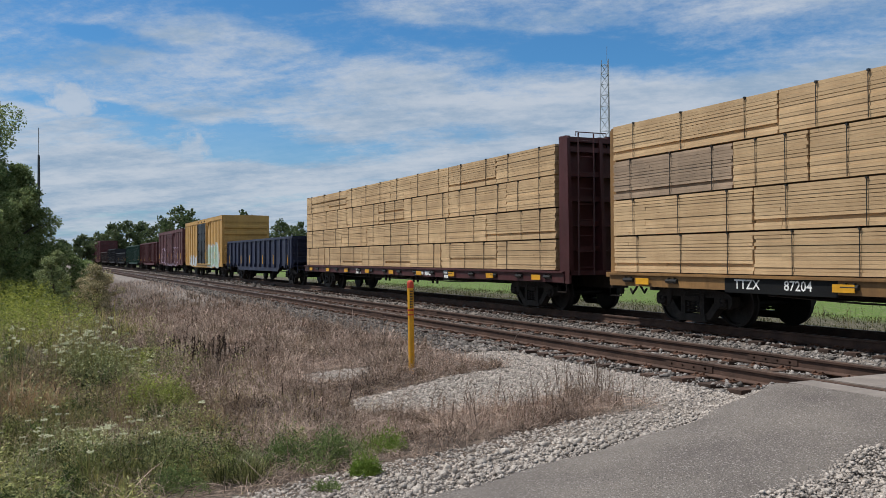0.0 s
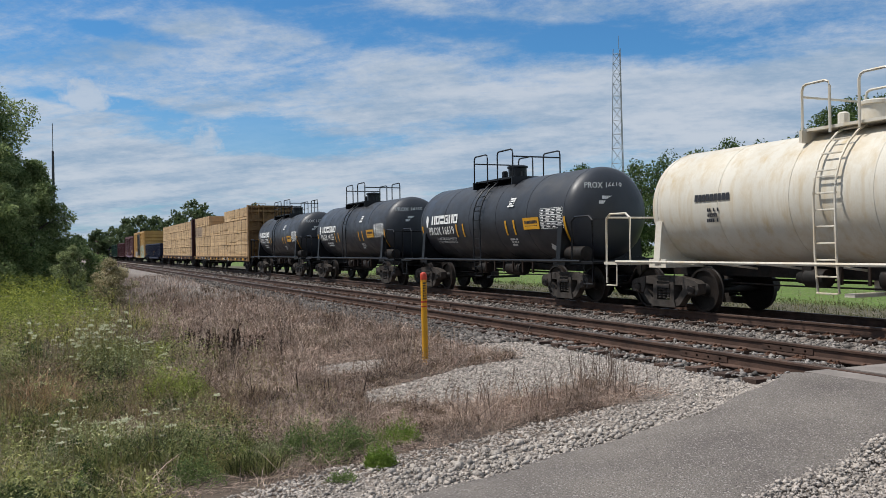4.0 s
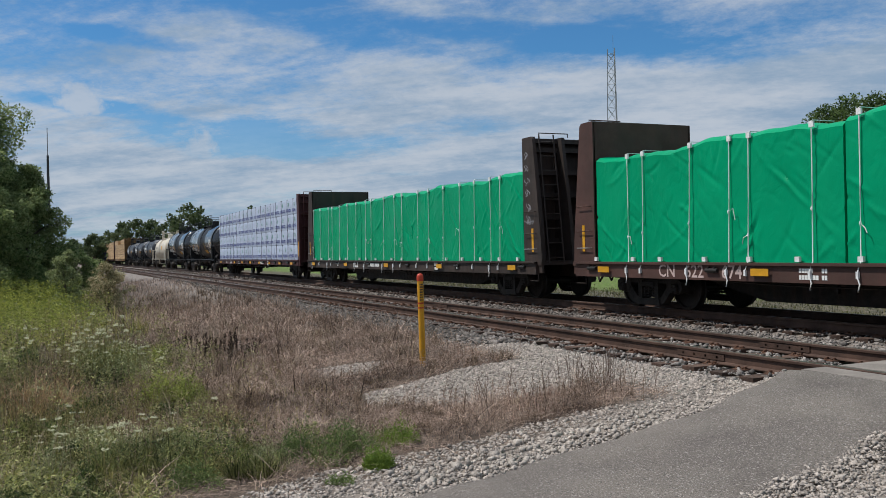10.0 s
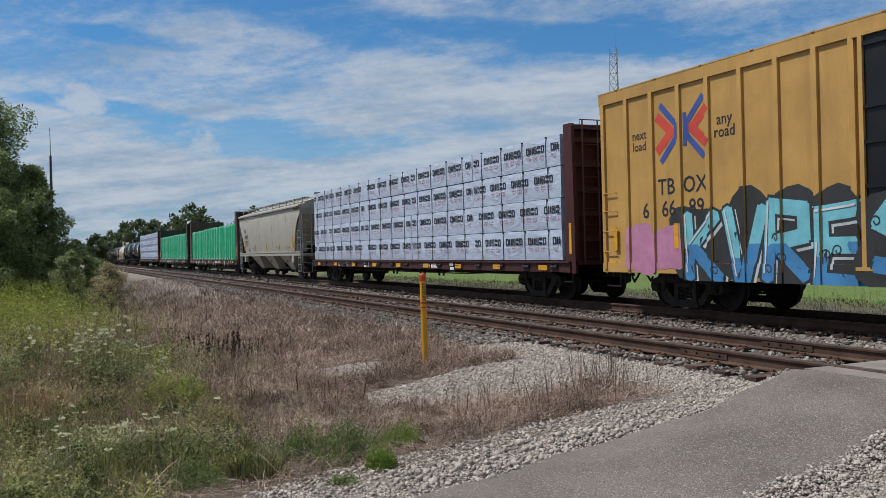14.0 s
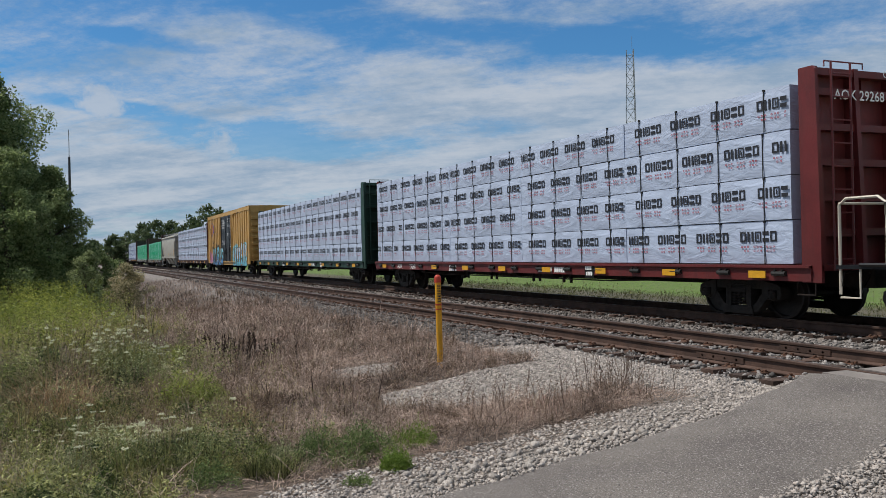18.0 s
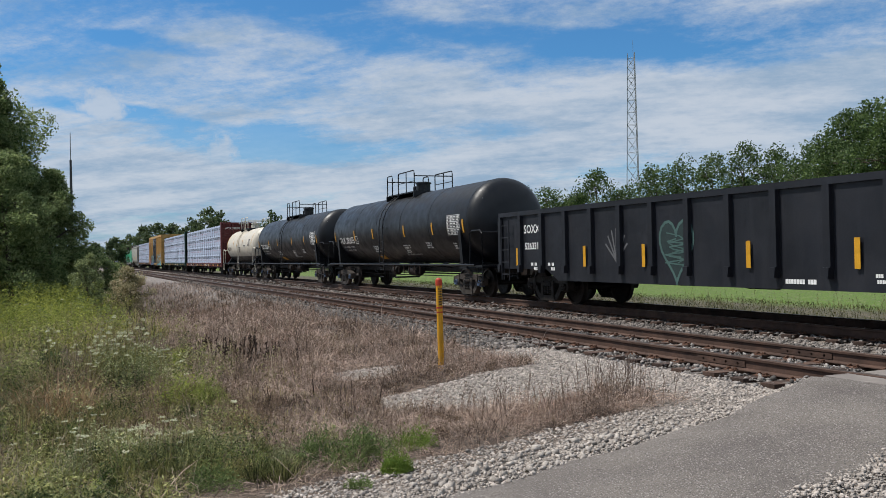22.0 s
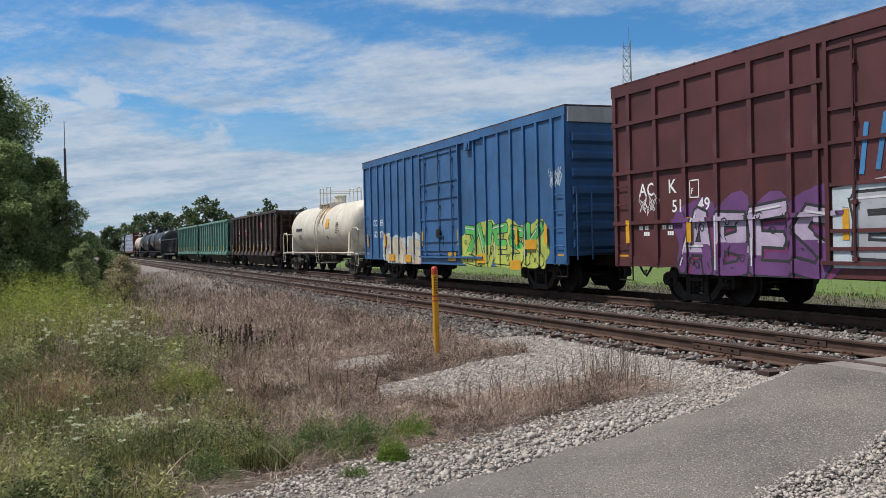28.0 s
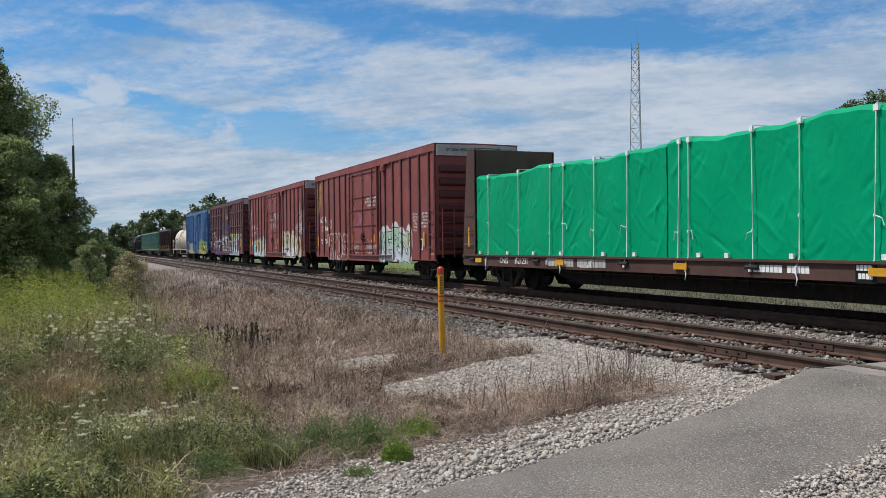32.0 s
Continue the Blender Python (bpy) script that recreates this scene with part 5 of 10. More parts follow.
        for s_ in (-1, 1):
            y = s_ * 1.36
            er.tube([(e * (half - 0.95), y, 1.0), (e * (half - 0.95), y, 2.02), (e * (half - 0.8), y, 2.12), (e * (half - 0.2), y, 2.12), (e * (half - 0.06), y, 2.02), (e * (half - 0.06), y, 0.55)], 0.026, 6)
            er.tube([(e * (half - 0.45), y, 1.0), (e * (half - 0.45), y, 0.5), (e * (half - 0.06), y, 0.5)], 0.02, 5)
        er.tube([(e * (half - 0.06), -1.36, 2.05), (e * (half - 0.06), 1.36, 2.05)], 0.024, 6)
        part("end_railing", er, rail_mat, c)
    bx = Mesh().lathe([(-0.1, 0.22), (0.1, 0.22), (0.12, 0.1)], 10, 'z', (0.05, 0, zc - k - 0.1)).box(-0.5, -0.3, 0.2, 1.2, 0.5, 0.56)
    bx.tube([(0, 0, zc - k), (0, 0, 0.55)], 0.09, 8)
    part("outlet_valve", bx, frame, c)
    for i in range(6):
        x = (i - 2.5) * 0.55 - 1.6
        part("pipe_hanger", shared("pipe_hanger", lambda: Mesh().box(-0.025, 0.025, 1.16, 1.2, 0.70, 1.04), M_STEEL), M_STEEL, c, at=(x, 0, 0))
    return c


def arc_plates(c, k, zc, xs, a0, a1, w, name="reflector", material=None):
    """Narrow stripes that lie on the shell from angle a0 to a1 (radians up from level)."""
    material = material or M_REFL
    m = Mesh()
    n = 14
    for i in range(n + 1):
        a = a0 + (a1 - a0) * i / n
        for x in (-w / 2, w / 2):
            m.v.append((x, (k + 0.012) * math.cos(a), (k + 0.012) * math.sin(a)))
    m.f = [(2 * i, 2 * i + 1, 2 * i + 3, 2 * i + 2) for i in range(n)]
    me = m.data(name)
    me.materials.append(material)
    for x in xs:
        part(name, me, material, c, at=(x, 0, zc))


def on_shell(c, mesh, material, k, zc, x, ang, name="marking"):
    """A flat plate of marks laid on the tank's flank at that angle above level."""
    at = Matrix.Translation((x, (k + 0.014) * math.cos(ang), zc + (k + 0.014) * math.sin(ang))) @ Matrix.Rotation(ang, 4, 'X') @ SIDE
    return (stuff if name == "marking" else part)(name, mesh, material, c, at=at)


# ---- gondolas and hoppers

def gondola(name, label, half, colour, zb=0.66, zt=2.54, posts=14, load=None):
    c = car_thing(name, label, "open cars of the train")
    running_gear(c, half, half - 1.9)
    b = Mesh().box(-half, half, -W + 0.08, W - 0.08, 1.0, 1.1)
    part("floor_pan", b, colour, c)
    for s in (-1, 1):
        y = s * (W - 0.06)
        m = Mesh().prism([(-half, 0.95), (-half + 2.6, 0.95), (-half + 3.2, zb), (half - 3.2, zb), (half - 2.6, 0.95), (half, 0.95), (half, zt), (-half, zt)], y - 0.02, y + 0.02)
        m.box(-half, half, y - 0.06, y + 0.07, zt - 0.12, zt)
        part("side_wall", m, colour, c)
    post = shared("gpost%.2f_%s" % (zt, colour.name), lambda: Mesh().box(-0.075, 0.075, 0, 0.10, 1.05, zt - 0.12).prism([(-0.075, 1.05), (0.075, 1.05), (0.05, 0.86), (-0.05, 0.86)], 0, 0.14), colour)
    for i in range(posts + 1):
        x = -half + 0.1 + (2 * half - 0.2) * i / posts
        part("side_post", post, colour, c, at=(x, W - 0.05, 0))
        part("side_post", post, colour, c, at=pose(x, -W + 0.05, 0, 0, 0, 180))
    for e in (-1, 1):
        m = Mesh().box(min(e * half, e * (half - 0.05)), max(e * half, e * (half - 0.05)), -W + 0.06, W - 0.06, 0.95, zt)
        for z in (1.2, 1.6, 2.0, zt - 0.1):
            m.box(min(e * half, e * (half + 0.10)), max(e * half, e * (half + 0.10)), -W + 0.06, W - 0.06, z - 0.05, z + 0.05)
        part("end_wall", m, colour, c)
        part("ladder", ladder(e * (half - 0.75), e * (half - 0.30), W + 0.08, 0.62, zt - 0.2, 5), colour, c)
        part("end_ladder", ladder(0.9, 1.35, e * (half + 0.13), 0.62, zt - 0.2, 5, 'y'), colour, c)
    reflectors(c, [7.27, 3.84, 1.48, -1.7, -4.11, -7.0], W + 0.0, 1.28, 0.11, 0.5)
    if load:
        m = Mesh()
        rnd = random.Random(5)
        for i in range(60):
            x, y, s = rnd.uniform(-half + 0.6, half - 0.6), rnd.uniform(-1.1, 1.1), rnd.uniform(0.15, 0.4)
            m.box(x - s, x + s, y - s, y + s, 1.1, zt - 0.3 + rnd.uniform(-0.1, 0.35))
        part("load", m, load, c, "rough dark load")
    return c


def ballast_hopper(name, label, half, colour, zt=3.50):
    """Side wall bulging over a sloped skirt, heavy ribs, open top, sloping ends with ladders."""
    c = car_thing(name, label, "hoppers of the train")
    running_gear(c, half, half - 1.9)
    zs = 1.12
    for s in (-1, 1):
        y = s * W
        m = Mesh().prism([(-half + 0.75, zs), (half - 0.75, zs), (half - 0.12, zt), (-half + 0.12, zt)], y - 0.04, y)
        part("side_wall", m, colour, c)
        k = Mesh().prism_x([(s * (W + 0.13), 0.84), (s * (W + 0.13), 1.0), (s * W, zs + 0.06), (s * (W - 0.25), zs), (s * (W - 0.25), 0.84)], -half + 0.5, half - 0.5)
        part("side_sill", k, colour, c)
    ch = Mesh()
    for s in (-1, 1):
        ch.prism_x([(s * (W + 0.10), zt - 0.12), (s * (W + 0.10), zt), (s * (W - 0.05), zt + 0.05), (s * (W - 0.10), zt - 0.12)], -half, half)
    part("top_chord", ch, colour, c)
    post = shared("hpost_" + colour.name, lambda: Mesh().prism([(-0.07, zs - 0.05), (0.07, zs - 0.05), (0.085, zt - 0.12), (-0.085, zt - 0.12)], 0, 0.12)
                  .prism([(-0.07, 0.86), (0.07, 0.86), (0.07, zs), (-0.07, zs)], 0.02, 0.17), colour)
    n = 11
    for i in range(n):
        x = -6.2 + 12.4 * i / (n - 1)
        part("rib", post, colour, c, at=(x, W, 0))
        part("rib", post, colour, c, at=pose(x, -W, 0, 0, 0, 180))
    for e in (-1, 1):
        m = Mesh().prism([(e * (half - 0.12), zt), (e * (half - 0.17), zt), (e * (half - 2.5), 1.5), (e * (half - 2.44), 1.44)], -W + 0.04, W - 0.04)
        m.box(min(e * (half - 0.1), e * (half - 0.3)), max(e * (half - 0.1), e * (half - 0.3)), -W, W, zt - 0.25, zt)
        part("slope_sheet", m, colour, c)
        f = Mesh()
        for y in (-1.3, -0.5, 0.5, 1.3):
            f.box(min(e * (half - 0.2), e * (half - 0.32)), max(e * (half - 0.2), e * (half - 0.32)), y - 0.06, y + 0.06, 1.0, zt - 0.2)
            f.bar((e * (half - 0.3), 1.1), (e * (half - 1.4), 2.3), 0.09, y - 0.04, y + 0.04)
        f.box(min(e * half, e * (half - 0.9)), max(e * half, e * (half - 0.9)), -1.5, 1.5, 0.94, 1.04)
        part("end_frame", f, colour, c)
        part("ladder", ladder(e * (half - 0.62), e * (half - 0.14), W + 0.05, 0.55, zt - 0.3, 8), colour, c)
        part("end_ladder", ladder(0.85, 1.35, e * (half + 0.02), 0.55, zt, 8, 'y'), colour, c)
    f = Mesh().box(-half + 2.5, half - 2.5, -W + 0.1, W - 0.1, 1.46, 1.52)
    part("hopper_floor", f, M_STEEL, c)
    for e in (-3.0, -1.0, 1.0, 3.0):
        part("hopper_bay", Mesh().prism_x([(-1.38, 1.46), (1.38, 1.46), (1.15, 0.62), (0.95, 0.24), (-0.95, 0.24), (-1.15, 0.62)], e - 0.97, e + 0.97), M_STEEL, c)
    reflectors(c, [6.2, 3.72, 1.24, -1.24, -3.72, -6.2], W + 0.175, 1.30, 0.12, 0.45)
    return c


def covered_hopper(name, label, half, colour, zt=3.75, sill=1.45):
    """Curved flanks cut back over the slope sheets at both ends, three bays, roof walkways; half: to the corner of the flank."""
    c = car_thing(name, label, "hoppers of the train")
    running_gear(c, half + 0.45, half - 1.57)
    flank = [(1.46, sill), (1.52, sill + 0.35), (1.565, sill + 1.0), (1.575, sill + 1.6), (1.55, zt - 0.30), (1.50, zt)]
    depth = lambda z: np.interp(z, [q[1] for q in flank], [q[0] for q in flank])
    ring = flank + [(1.15, zt + 0.24), (0.6, zt + 0.42), (0.0, zt + 0.50)]
    ring = ring + [(-y, z) for y, z in reversed(ring[:-1])]
    cutx = half - 1.42
    part("body", Mesh().prism_x(ring, -cutx, cutx), colour, c)
    for e in (-1, 1):
        # the flank past the body: level rows from the sill up, each as long as the curve of the cut allows
        for s in (-1, 1):
            q, rows = Mesh(), 14
            for i in range(rows + 1):
                z = sill + (zt - sill) * i / rows
                u = np.clip((3.32 - z) / (3.32 - sill), 0, 1)
                reach = 1.42 * (1 - u ** 0.62)
                for x in (cutx - 0.02, cutx + reach):
                    for d in (0.0, 0.03):
                        q.v.append((e * x, s * (float(depth(z)) - d), z))
            for i in range(rows):
                a, b = 4 * i, 4 * i + 4
                q.f += [(a, a + 2, b + 2, b), (a + 1, b + 1, b + 3, a + 3), (a + 2, a + 3, b + 3, b + 2)]
            part("end_flank", q, colour, c)
        q = Mesh().prism([(e * (half - 0.10), 3.3), (e * (half - 0.14), 3.3), (e * (cutx - 0.3), sill + 0.32), (e * (cutx - 0.25), sill + 0.22)], -1.5, 1.5)
        part("slope_sheet", q, colour, c)
        top = [(1.55, zt - 0.30), (1.50, zt), (1.15, zt + 0.24), (0.6, zt + 0.42), (0.0, zt + 0.50), (-0.6, zt + 0.42), (-1.15, zt + 0.24), (-1.50, zt), (-1.55, zt - 0.30), (-1.52, zt - 0.42), (1.52, zt - 0.42)]
        part("end_cap", Mesh().prism_x(top, min(e * (cutx - 0.01), e * (half - 0.02)), max(e * (cutx - 0.01), e * (half - 0.02))), colour, c)
        f = Mesh().box(min(e * (half + 0.1), e * (cutx - 0.4)), max(e * (half + 0.1), e * (cutx - 0.4)), -1.40, 1.40, sill - 0.20, sill - 0.10)
        for y in (-0.55, 0.55):
            f.prism([(e * (half - 0.25), sill - 0.1), (e * (half - 0.36), sill - 0.1), (e * (half - 0.55), zt - 0.7), (e * (half - 0.45), zt - 0.7)], y - 0.06, y + 0.06)
        f.box(min(e * (half - 0.2), e * (cutx - 0.1)), max(e * (half - 0.2), e * (cutx - 0.1)), -0.2, 0.2, sill - 0.1, sill + 0.62)
        part("end_frame", f, colour, c)
        # side ladder: the corner post runs full height, the inner stile bends in at its top
        l = Mesh()
        for z0, z1, x in ((0.42, zt - 0.05, half + 0.01),):
            l.tube([(e * x, 1.53, z0), (e * x, 1.53, z1)], 0.026, 5)
        l.tube([(e * (half - 0.52), 1.50, 0.42), (e * (half - 0.52), 1.53, 2.62), (e * (half - 0.42), 1.53, 2.84), (e * (half - 0.30), 1.50, 2.95)], 0.024, 5)
        for k in range(7):
            l.tube([(e * half, 1.54, 0.46 + 0.34 * k), (e * (half - 0.52), 1.54, 0.46 + 0.34 * k)], 0.017, 5)
        part("ladder", l, M_GALV, c)
        part("end_ladder", ladder(0.98, 1.46, e * (half + 0.10), 0.72, zt + 0.08, 9, 'y'), M_GALV, c)
        st = Mesh().tube([(e * (half + 0.10), 1.46, 0.8), (e * (half + 0.10), 1.46, 0.40), (e * (half + 0.10), 0.98, 0.40), (e * (half + 0.10), 0.98, 0.8)], 0.02, 5)
        part("step", st, M_GALV, c)
        part("end_tank", Mesh().lathe([(-0.5, 0), (-0.48, 0.20), (0.48, 0.20), (0.5, 0)], 12, 'y', (e * (half - 0.75), 0.5, sill + 0.12)), M_STEEL, c)
        part("jack_pad", Mesh().box(min(e * (cutx - 0.35), e * (cutx + 0.05)), max(e * (cutx - 0.35), e * (cutx + 0.05)), 1.42, 1.55, sill - 0.55, sill - 0.20), colour, c)
        part("brake_wheel", Mesh().lathe([(0, 0.23), (0.02, 0.27), (0.04, 0.23)], 16, 'x', (e * (half + 0.02), 0.45, 2.15)), M_GALV, c) if e > 0 else None
    k = Mesh()
    for s in (-1, 1):
        k.box(-half, half, s * 1.50 - 0.05, s * 1.50 + 0.06, sill - 0.20, sill)
        k.box(-half, half, s * 1.50 + s * 0.02, s * 1.50 + s * 0.09, sill - 0.035, sill + 0.012)
    part("side_sill", k, colour, c)
    for s in (-1, 1):
        part("roof_chord", Mesh().prism_x([(s * 1.49, zt - 0.06), (s * 1.64, zt - 0.02), (s * 1.64, zt + 0.05), (s * 1.42, zt + 0.14)], -half - 0.03, half + 0.03), colour, c)
    # stained weld lines down the flank
    grime = mat("weld_grime", (0.17, 0.155, 0.135), 0.7, 0, 0.3, 4, 0.05)
    for x in (4.85, 3.25, 1.75, 1.6, 0.1, -1.5, -3.1, -4.75):
        w = Mesh()
        zs = [sill + 0.1 + (zt - 0.25 - sill) * i / 12 for i in range(13)]
        for i, z in enumerate(zs):
            wd = 0.010 + 0.012 * math.sin(i * 1.3 + x)
            w.v += [(x - wd + 0.02 * math.sin(z * 2 + x), float(depth(z)) + 0.004, z), (x + wd + 0.02 * math.sin(z * 2 + x), float(depth(z)) + 0.004, z)]
        w.f = [(2 * i, 2 * i + 1, 2 * i + 3, 2 * i + 2) for i in range(12)]
        part("weld_seam", w, grime, c)
    for rear in (2.45, -1.2, -4.85):
        g = Mesh()
        a, zb = sill - 0.2, 0.50
        g.v = [(rear, -1.42, a), (rear + 2.15, -1.42, a), (rear + 2.15, 1.42, a), (rear, 1.42, a),
               (rear + 0.15, -1.05, zb), (rear + 0.95, -1.05, zb), (rear + 0.95, 1.05, zb), (rear + 0.15, 1.05, zb)]
        g.f = [(0, 3, 2, 1), (4, 5, 6, 7), (0, 1, 5, 4), (1, 2, 6, 5), (2, 3, 7, 6), (3, 0, 4, 7)]
        bay = part("outlet_bay", g, colour, c)
        part("outlet_gate", Mesh().box(rear + 0.05, rear + 1.05, -1.1, 1.1, 0.36, 0.49).lathe([(0, 0.06), (0.12, 0.06)], 8, 'y', (rear + 0.5, 1.1, 0.42)), M_STEEL, bay)
        marks("#####", 0.10, M_DARKINK, c, rear + 0.85, 1.335, 0.94)
    w = Mesh()
    for s in (-1, 1):
        for j in range(4):
            y = s * (1.02 + 0.085 * j)
            w.box(-half - 0.05, half + 0.05, y - 0.02, y + 0.02, zt + 0.41, zt + 0.455)
        for i in range(70):
            x = -half + 2 * half * (i + 0.5) / 70
            w.box(x - 0.012, x + 0.012, s * 1.15 - 0.15, s * 1.15 + 0.15, zt + 0.42, zt + 0.45)
    part("running_board", w, M_GALV, c)
    for s in (-1, 1):
        for i in range(10):
            x = -half + 0.25 + (2 * half - 0.5) * i / 9
            part("board_bracket", shared("board_bracket%.2f" % zt, lambda: Mesh().box(-0.04, 0.04, 1.30, 1.33, zt + 0.10, zt + 0.46).box(-0.04, 0.04, 1.0, 1.33, zt + 0.385, zt + 0.41), M_GALV), M_GALV, c,
                 at=pose(x, 0, 0, 0, 0, 0 if s > 0 else 180))
    part("roof_hatch", Mesh().box(-half + 1.5, half - 1.5, -0.32, 0.32, zt + 0.42, zt + 0.58), colour, c)
    reflectors(c, [3.0, 0.04, -3.02], 1.535, sill + 0.32, 0.10, 0.42)
    reflectors(c, [6.02, -6.02], 1.555, sill + 0.48, 0.10, 0.78)
    return c

# ---------------------------------------------------------------- the train
P_BROWN = mat("boxcar_red_paint", (0.215, 0.050, 0.044), 0.55, 0, 0.18, 0.8, 0.05, 30, streak=(0.165, 0.048, 0.040), streak_amt=0.5)
P_DARKBROWN = mat("dark_boxcar_red_paint", (0.092, 0.027, 0.029), 0.55, 0, 0.2, 0.8, 0.05, 30, streak=(0.05, 0.02, 0.018), streak_amt=0.5)
P_BLUE = mat("boxcar_blue_paint", (0.035, 0.115, 0.27), 0.5, 0, 0.2, 0.8, 0.05, 30, streak=(0.05, 0.07, 0.10), streak_amt=0.5)
P_YELLOW = mat("boxcar_yellow_paint", (0.47, 0.275, 0.080), 0.55, 0, 0.14, 0.8, 0.05, 30, streak=(0.30, 0.17, 0.06), streak_amt=0.5)
P_BEAMYELLOW = mat("flatcar_yellow_paint", (0.23, 0.125, 0.045), 0.6, 0, 0.25, 1.0, 0.08, 30, streak=(0.10, 0.055, 0.025), streak_amt=0.7)
P_BEAMRED = mat("flatcar_red_paint", (0.060, 0.015, 0.016), 0.55, 0, 0.2, 1.0, 0.08, 30, streak=(0.045, 0.018, 0.015), streak_amt=0.5)
P_BRIGHTRED = mat("flatcar_bright_red_paint", (0.13, 0.018, 0.018), 0.5, 0, 0.2, 1.0, 0.08, 30, streak=(0.06, 0.018, 0.016), streak_amt=0.6)
P_BEAMBROWN = mat("flatcar_brown_paint", (0.075, 0.035, 0.028), 0.65, 0, 0.25, 1.0, 0.1, 30, streak=(0.05, 0.03, 0.022), streak_amt=0.6)
P_BEAMBLACK = mat("flatcar_black_paint", (0.035, 0.026, 0.022), 0.65, 0, 0.3, 1.0, 0.1, 30, streak=(0.07, 0.04, 0.028), streak_amt=0.6)
P_BEAMGREEN = mat("flatcar_green_paint", (0.012, 0.048, 0.033), 0.55, 0, 0.2, 1.0, 0.06, 30, streak=(0.02, 0.032, 0.026), streak_amt=0.4)
P_MINT = mat("hopper_green_paint", (0.105, 0.228, 0.182), 0.6, 0, 0.18, 1.6, 0.12, 22, streak=(0.085, 0.14, 0.115), streak_amt=0.75)
P_RUSTBROWN = mat("hopper_brown_paint", (0.042, 0.0235, 0.020), 0.6, 0, 0.45, 1.3, 0.5, 9, streak=(0.075, 0.043, 0.031), streak_amt=0.55)
P_HOPPERGREY = mat("hopper_grey_paint", (0.36, 0.34, 0.29), 0.5, 0, 0.06, 0.6, 0.03, 30, streak=(0.27, 0.245, 0.20), streak_amt=0.4)
P_NAVY = mat("gondola_navy_paint", (0.016, 0.023, 0.055), 0.55, 0, 0.2, 0.8, 0.06, 30, streak=(0.05, 0.05, 0.06), streak_amt=0.5)
P_GONDBLACK = mat("gondola_black_paint", (0.011, 0.0122, 0.017), 0.50, 0, 0.25, 0.8, 0.06, 30, streak=(0.030, 0.031, 0.036), streak_amt=0.35)
P_TANKWHITE = mat("tank_white_paint", (0.57, 0.52, 0.43), 0.42, 0, 0.06, 0.7, 0.03, 30, streak=(0.52, 0.44, 0.33), streak_amt=0.35)
P_TANKSTAIN = mat("stained_tank_paint", (0.60, 0.56, 0.48), 0.45, 0, 0.08, 0.7, 0.03, 30, streak=(0.42, 0.28, 0.10), streak_amt=0.6)
P_GREYTOP = mat("galvanised_end_top", (0.40, 0.40, 0.39), 0.6, 0.2, 0.12, 2, 0.05, 30, streak=(0.2, 0.19, 0.18), streak_amt=0.4)
P_LEADRUST = mat("old_red_paint", (0.085, 0.025, 0.03), 0.65, 0, 0.3, 0.8, 0.1, 30, streak=(0.16, 0.10, 0.09), streak_amt=0.5)
M_SCRAP = mat("scrap_load", (0.06, 0.05, 0.045), 0.9, 0.1, 0.4, 3, 0.4)
P_BLUECAP = mat("blue_bearing_cap", (0.08, 0.12, 0.20), 0.5, 0, 0.2, 8, 0.05)

SPEED = 15.607
PLACES = {}


def put(car, y):
    """The car's middle along the track at the clip's start."""
    car.matrix_basis = pose(TRAIN_TRACK, y, 0, 0, 0, 90)
    PLACES[car.name] = y
    return car


AOK_POSTS = [s * x for s in (-1, 1) for x in (2.12, 2.70, 3.62, 4.54, 5.46, 6.38, 7.30, 7.82)]
TIERS = (0.785, 0.785, 0.80, 0.785)

# leading cars, far down the line
put(box_car("boxcar", "distant weathered pinkish-red boxcar", 7.88, P_LEADRUST, P_DARKBROWN), 207)
put(box_car("boxcar", "distant weathered pinkish-red boxcar", 7.88, P_LEADRUST, P_DARKBROWN), 189)
put(gondola("gondola", "distant dark gondola car with a rough load", 7.8, P_RUSTBROWN, load=M_SCRAP), 171)
put(gondola("gondola", "distant low dark gondola car", 7.6, P_GONDBLACK, zt=2.9), 153.5)
put(gondola("gondola", "distant dark gondola with scrawled sides", 7.0, P_GONDBLACK, zt=2.2), 137)
put(gondola("gondola", "dark green gondola car", 7.8, P_BEAMGREEN, zt=3.0), 119.8)
put(gondola("gondola", "dark maroon gondola car", 7.8, P_DARKBROWN, zt=3.1), 102.3)
c1 = put(box_car("boxcar", "maroon boxcar with pale scrawls on its lower side", 7.88, P_LEADRUST, P_DARKBROWN, zt=3.9), 84.9)
c2 = put(box_car("boxcar", "yellow boxcar with dark double door and graffiti", 7.9, P_YELLOW, P_YELLOW, dark_door=M_BLACK, zt=4.25), 67.5)
put(gondola("gondola", "navy blue gondola car with a rough load", 7.95, P_NAVY, zt=2.45, load=M_SCRAP), 50.0)

# lumber, tanks, wrapped lumber
c4 = put(centre_beam_car("lumber_car", "dark red bulkhead flat car stacked with raw lumber bundles", 11.3, P_BEAMRED, TIERS, M_LUMBER, top=4.30, seed=4, crest=0.06), 28.97)
c5 = put(centre_beam_car("lumber_car", "yellow bulkhead flat car of raw lumber, one bundle missing on top", 11.4, P_BEAMYELLOW, (0.79, 0.79, 0.87, 0.78), M_LUMBER, top=4.34,
                         gaps=((3, -1.75, 2.8),), grey=((2, 7.8, 11.5),), clear=(5.1, 7.85), seed=5), 4.81)
tanks = []


def side_marks(c, k, zc, x, rows, mat_=None):
    for dx, ang, n, size, lines in rows:
        on_shell(c, bars('#' * n, size, lines=lines, ragged=3 if lines > 1 else 0), mat_ or M_WHITE, k, zc, x + dx, ang)


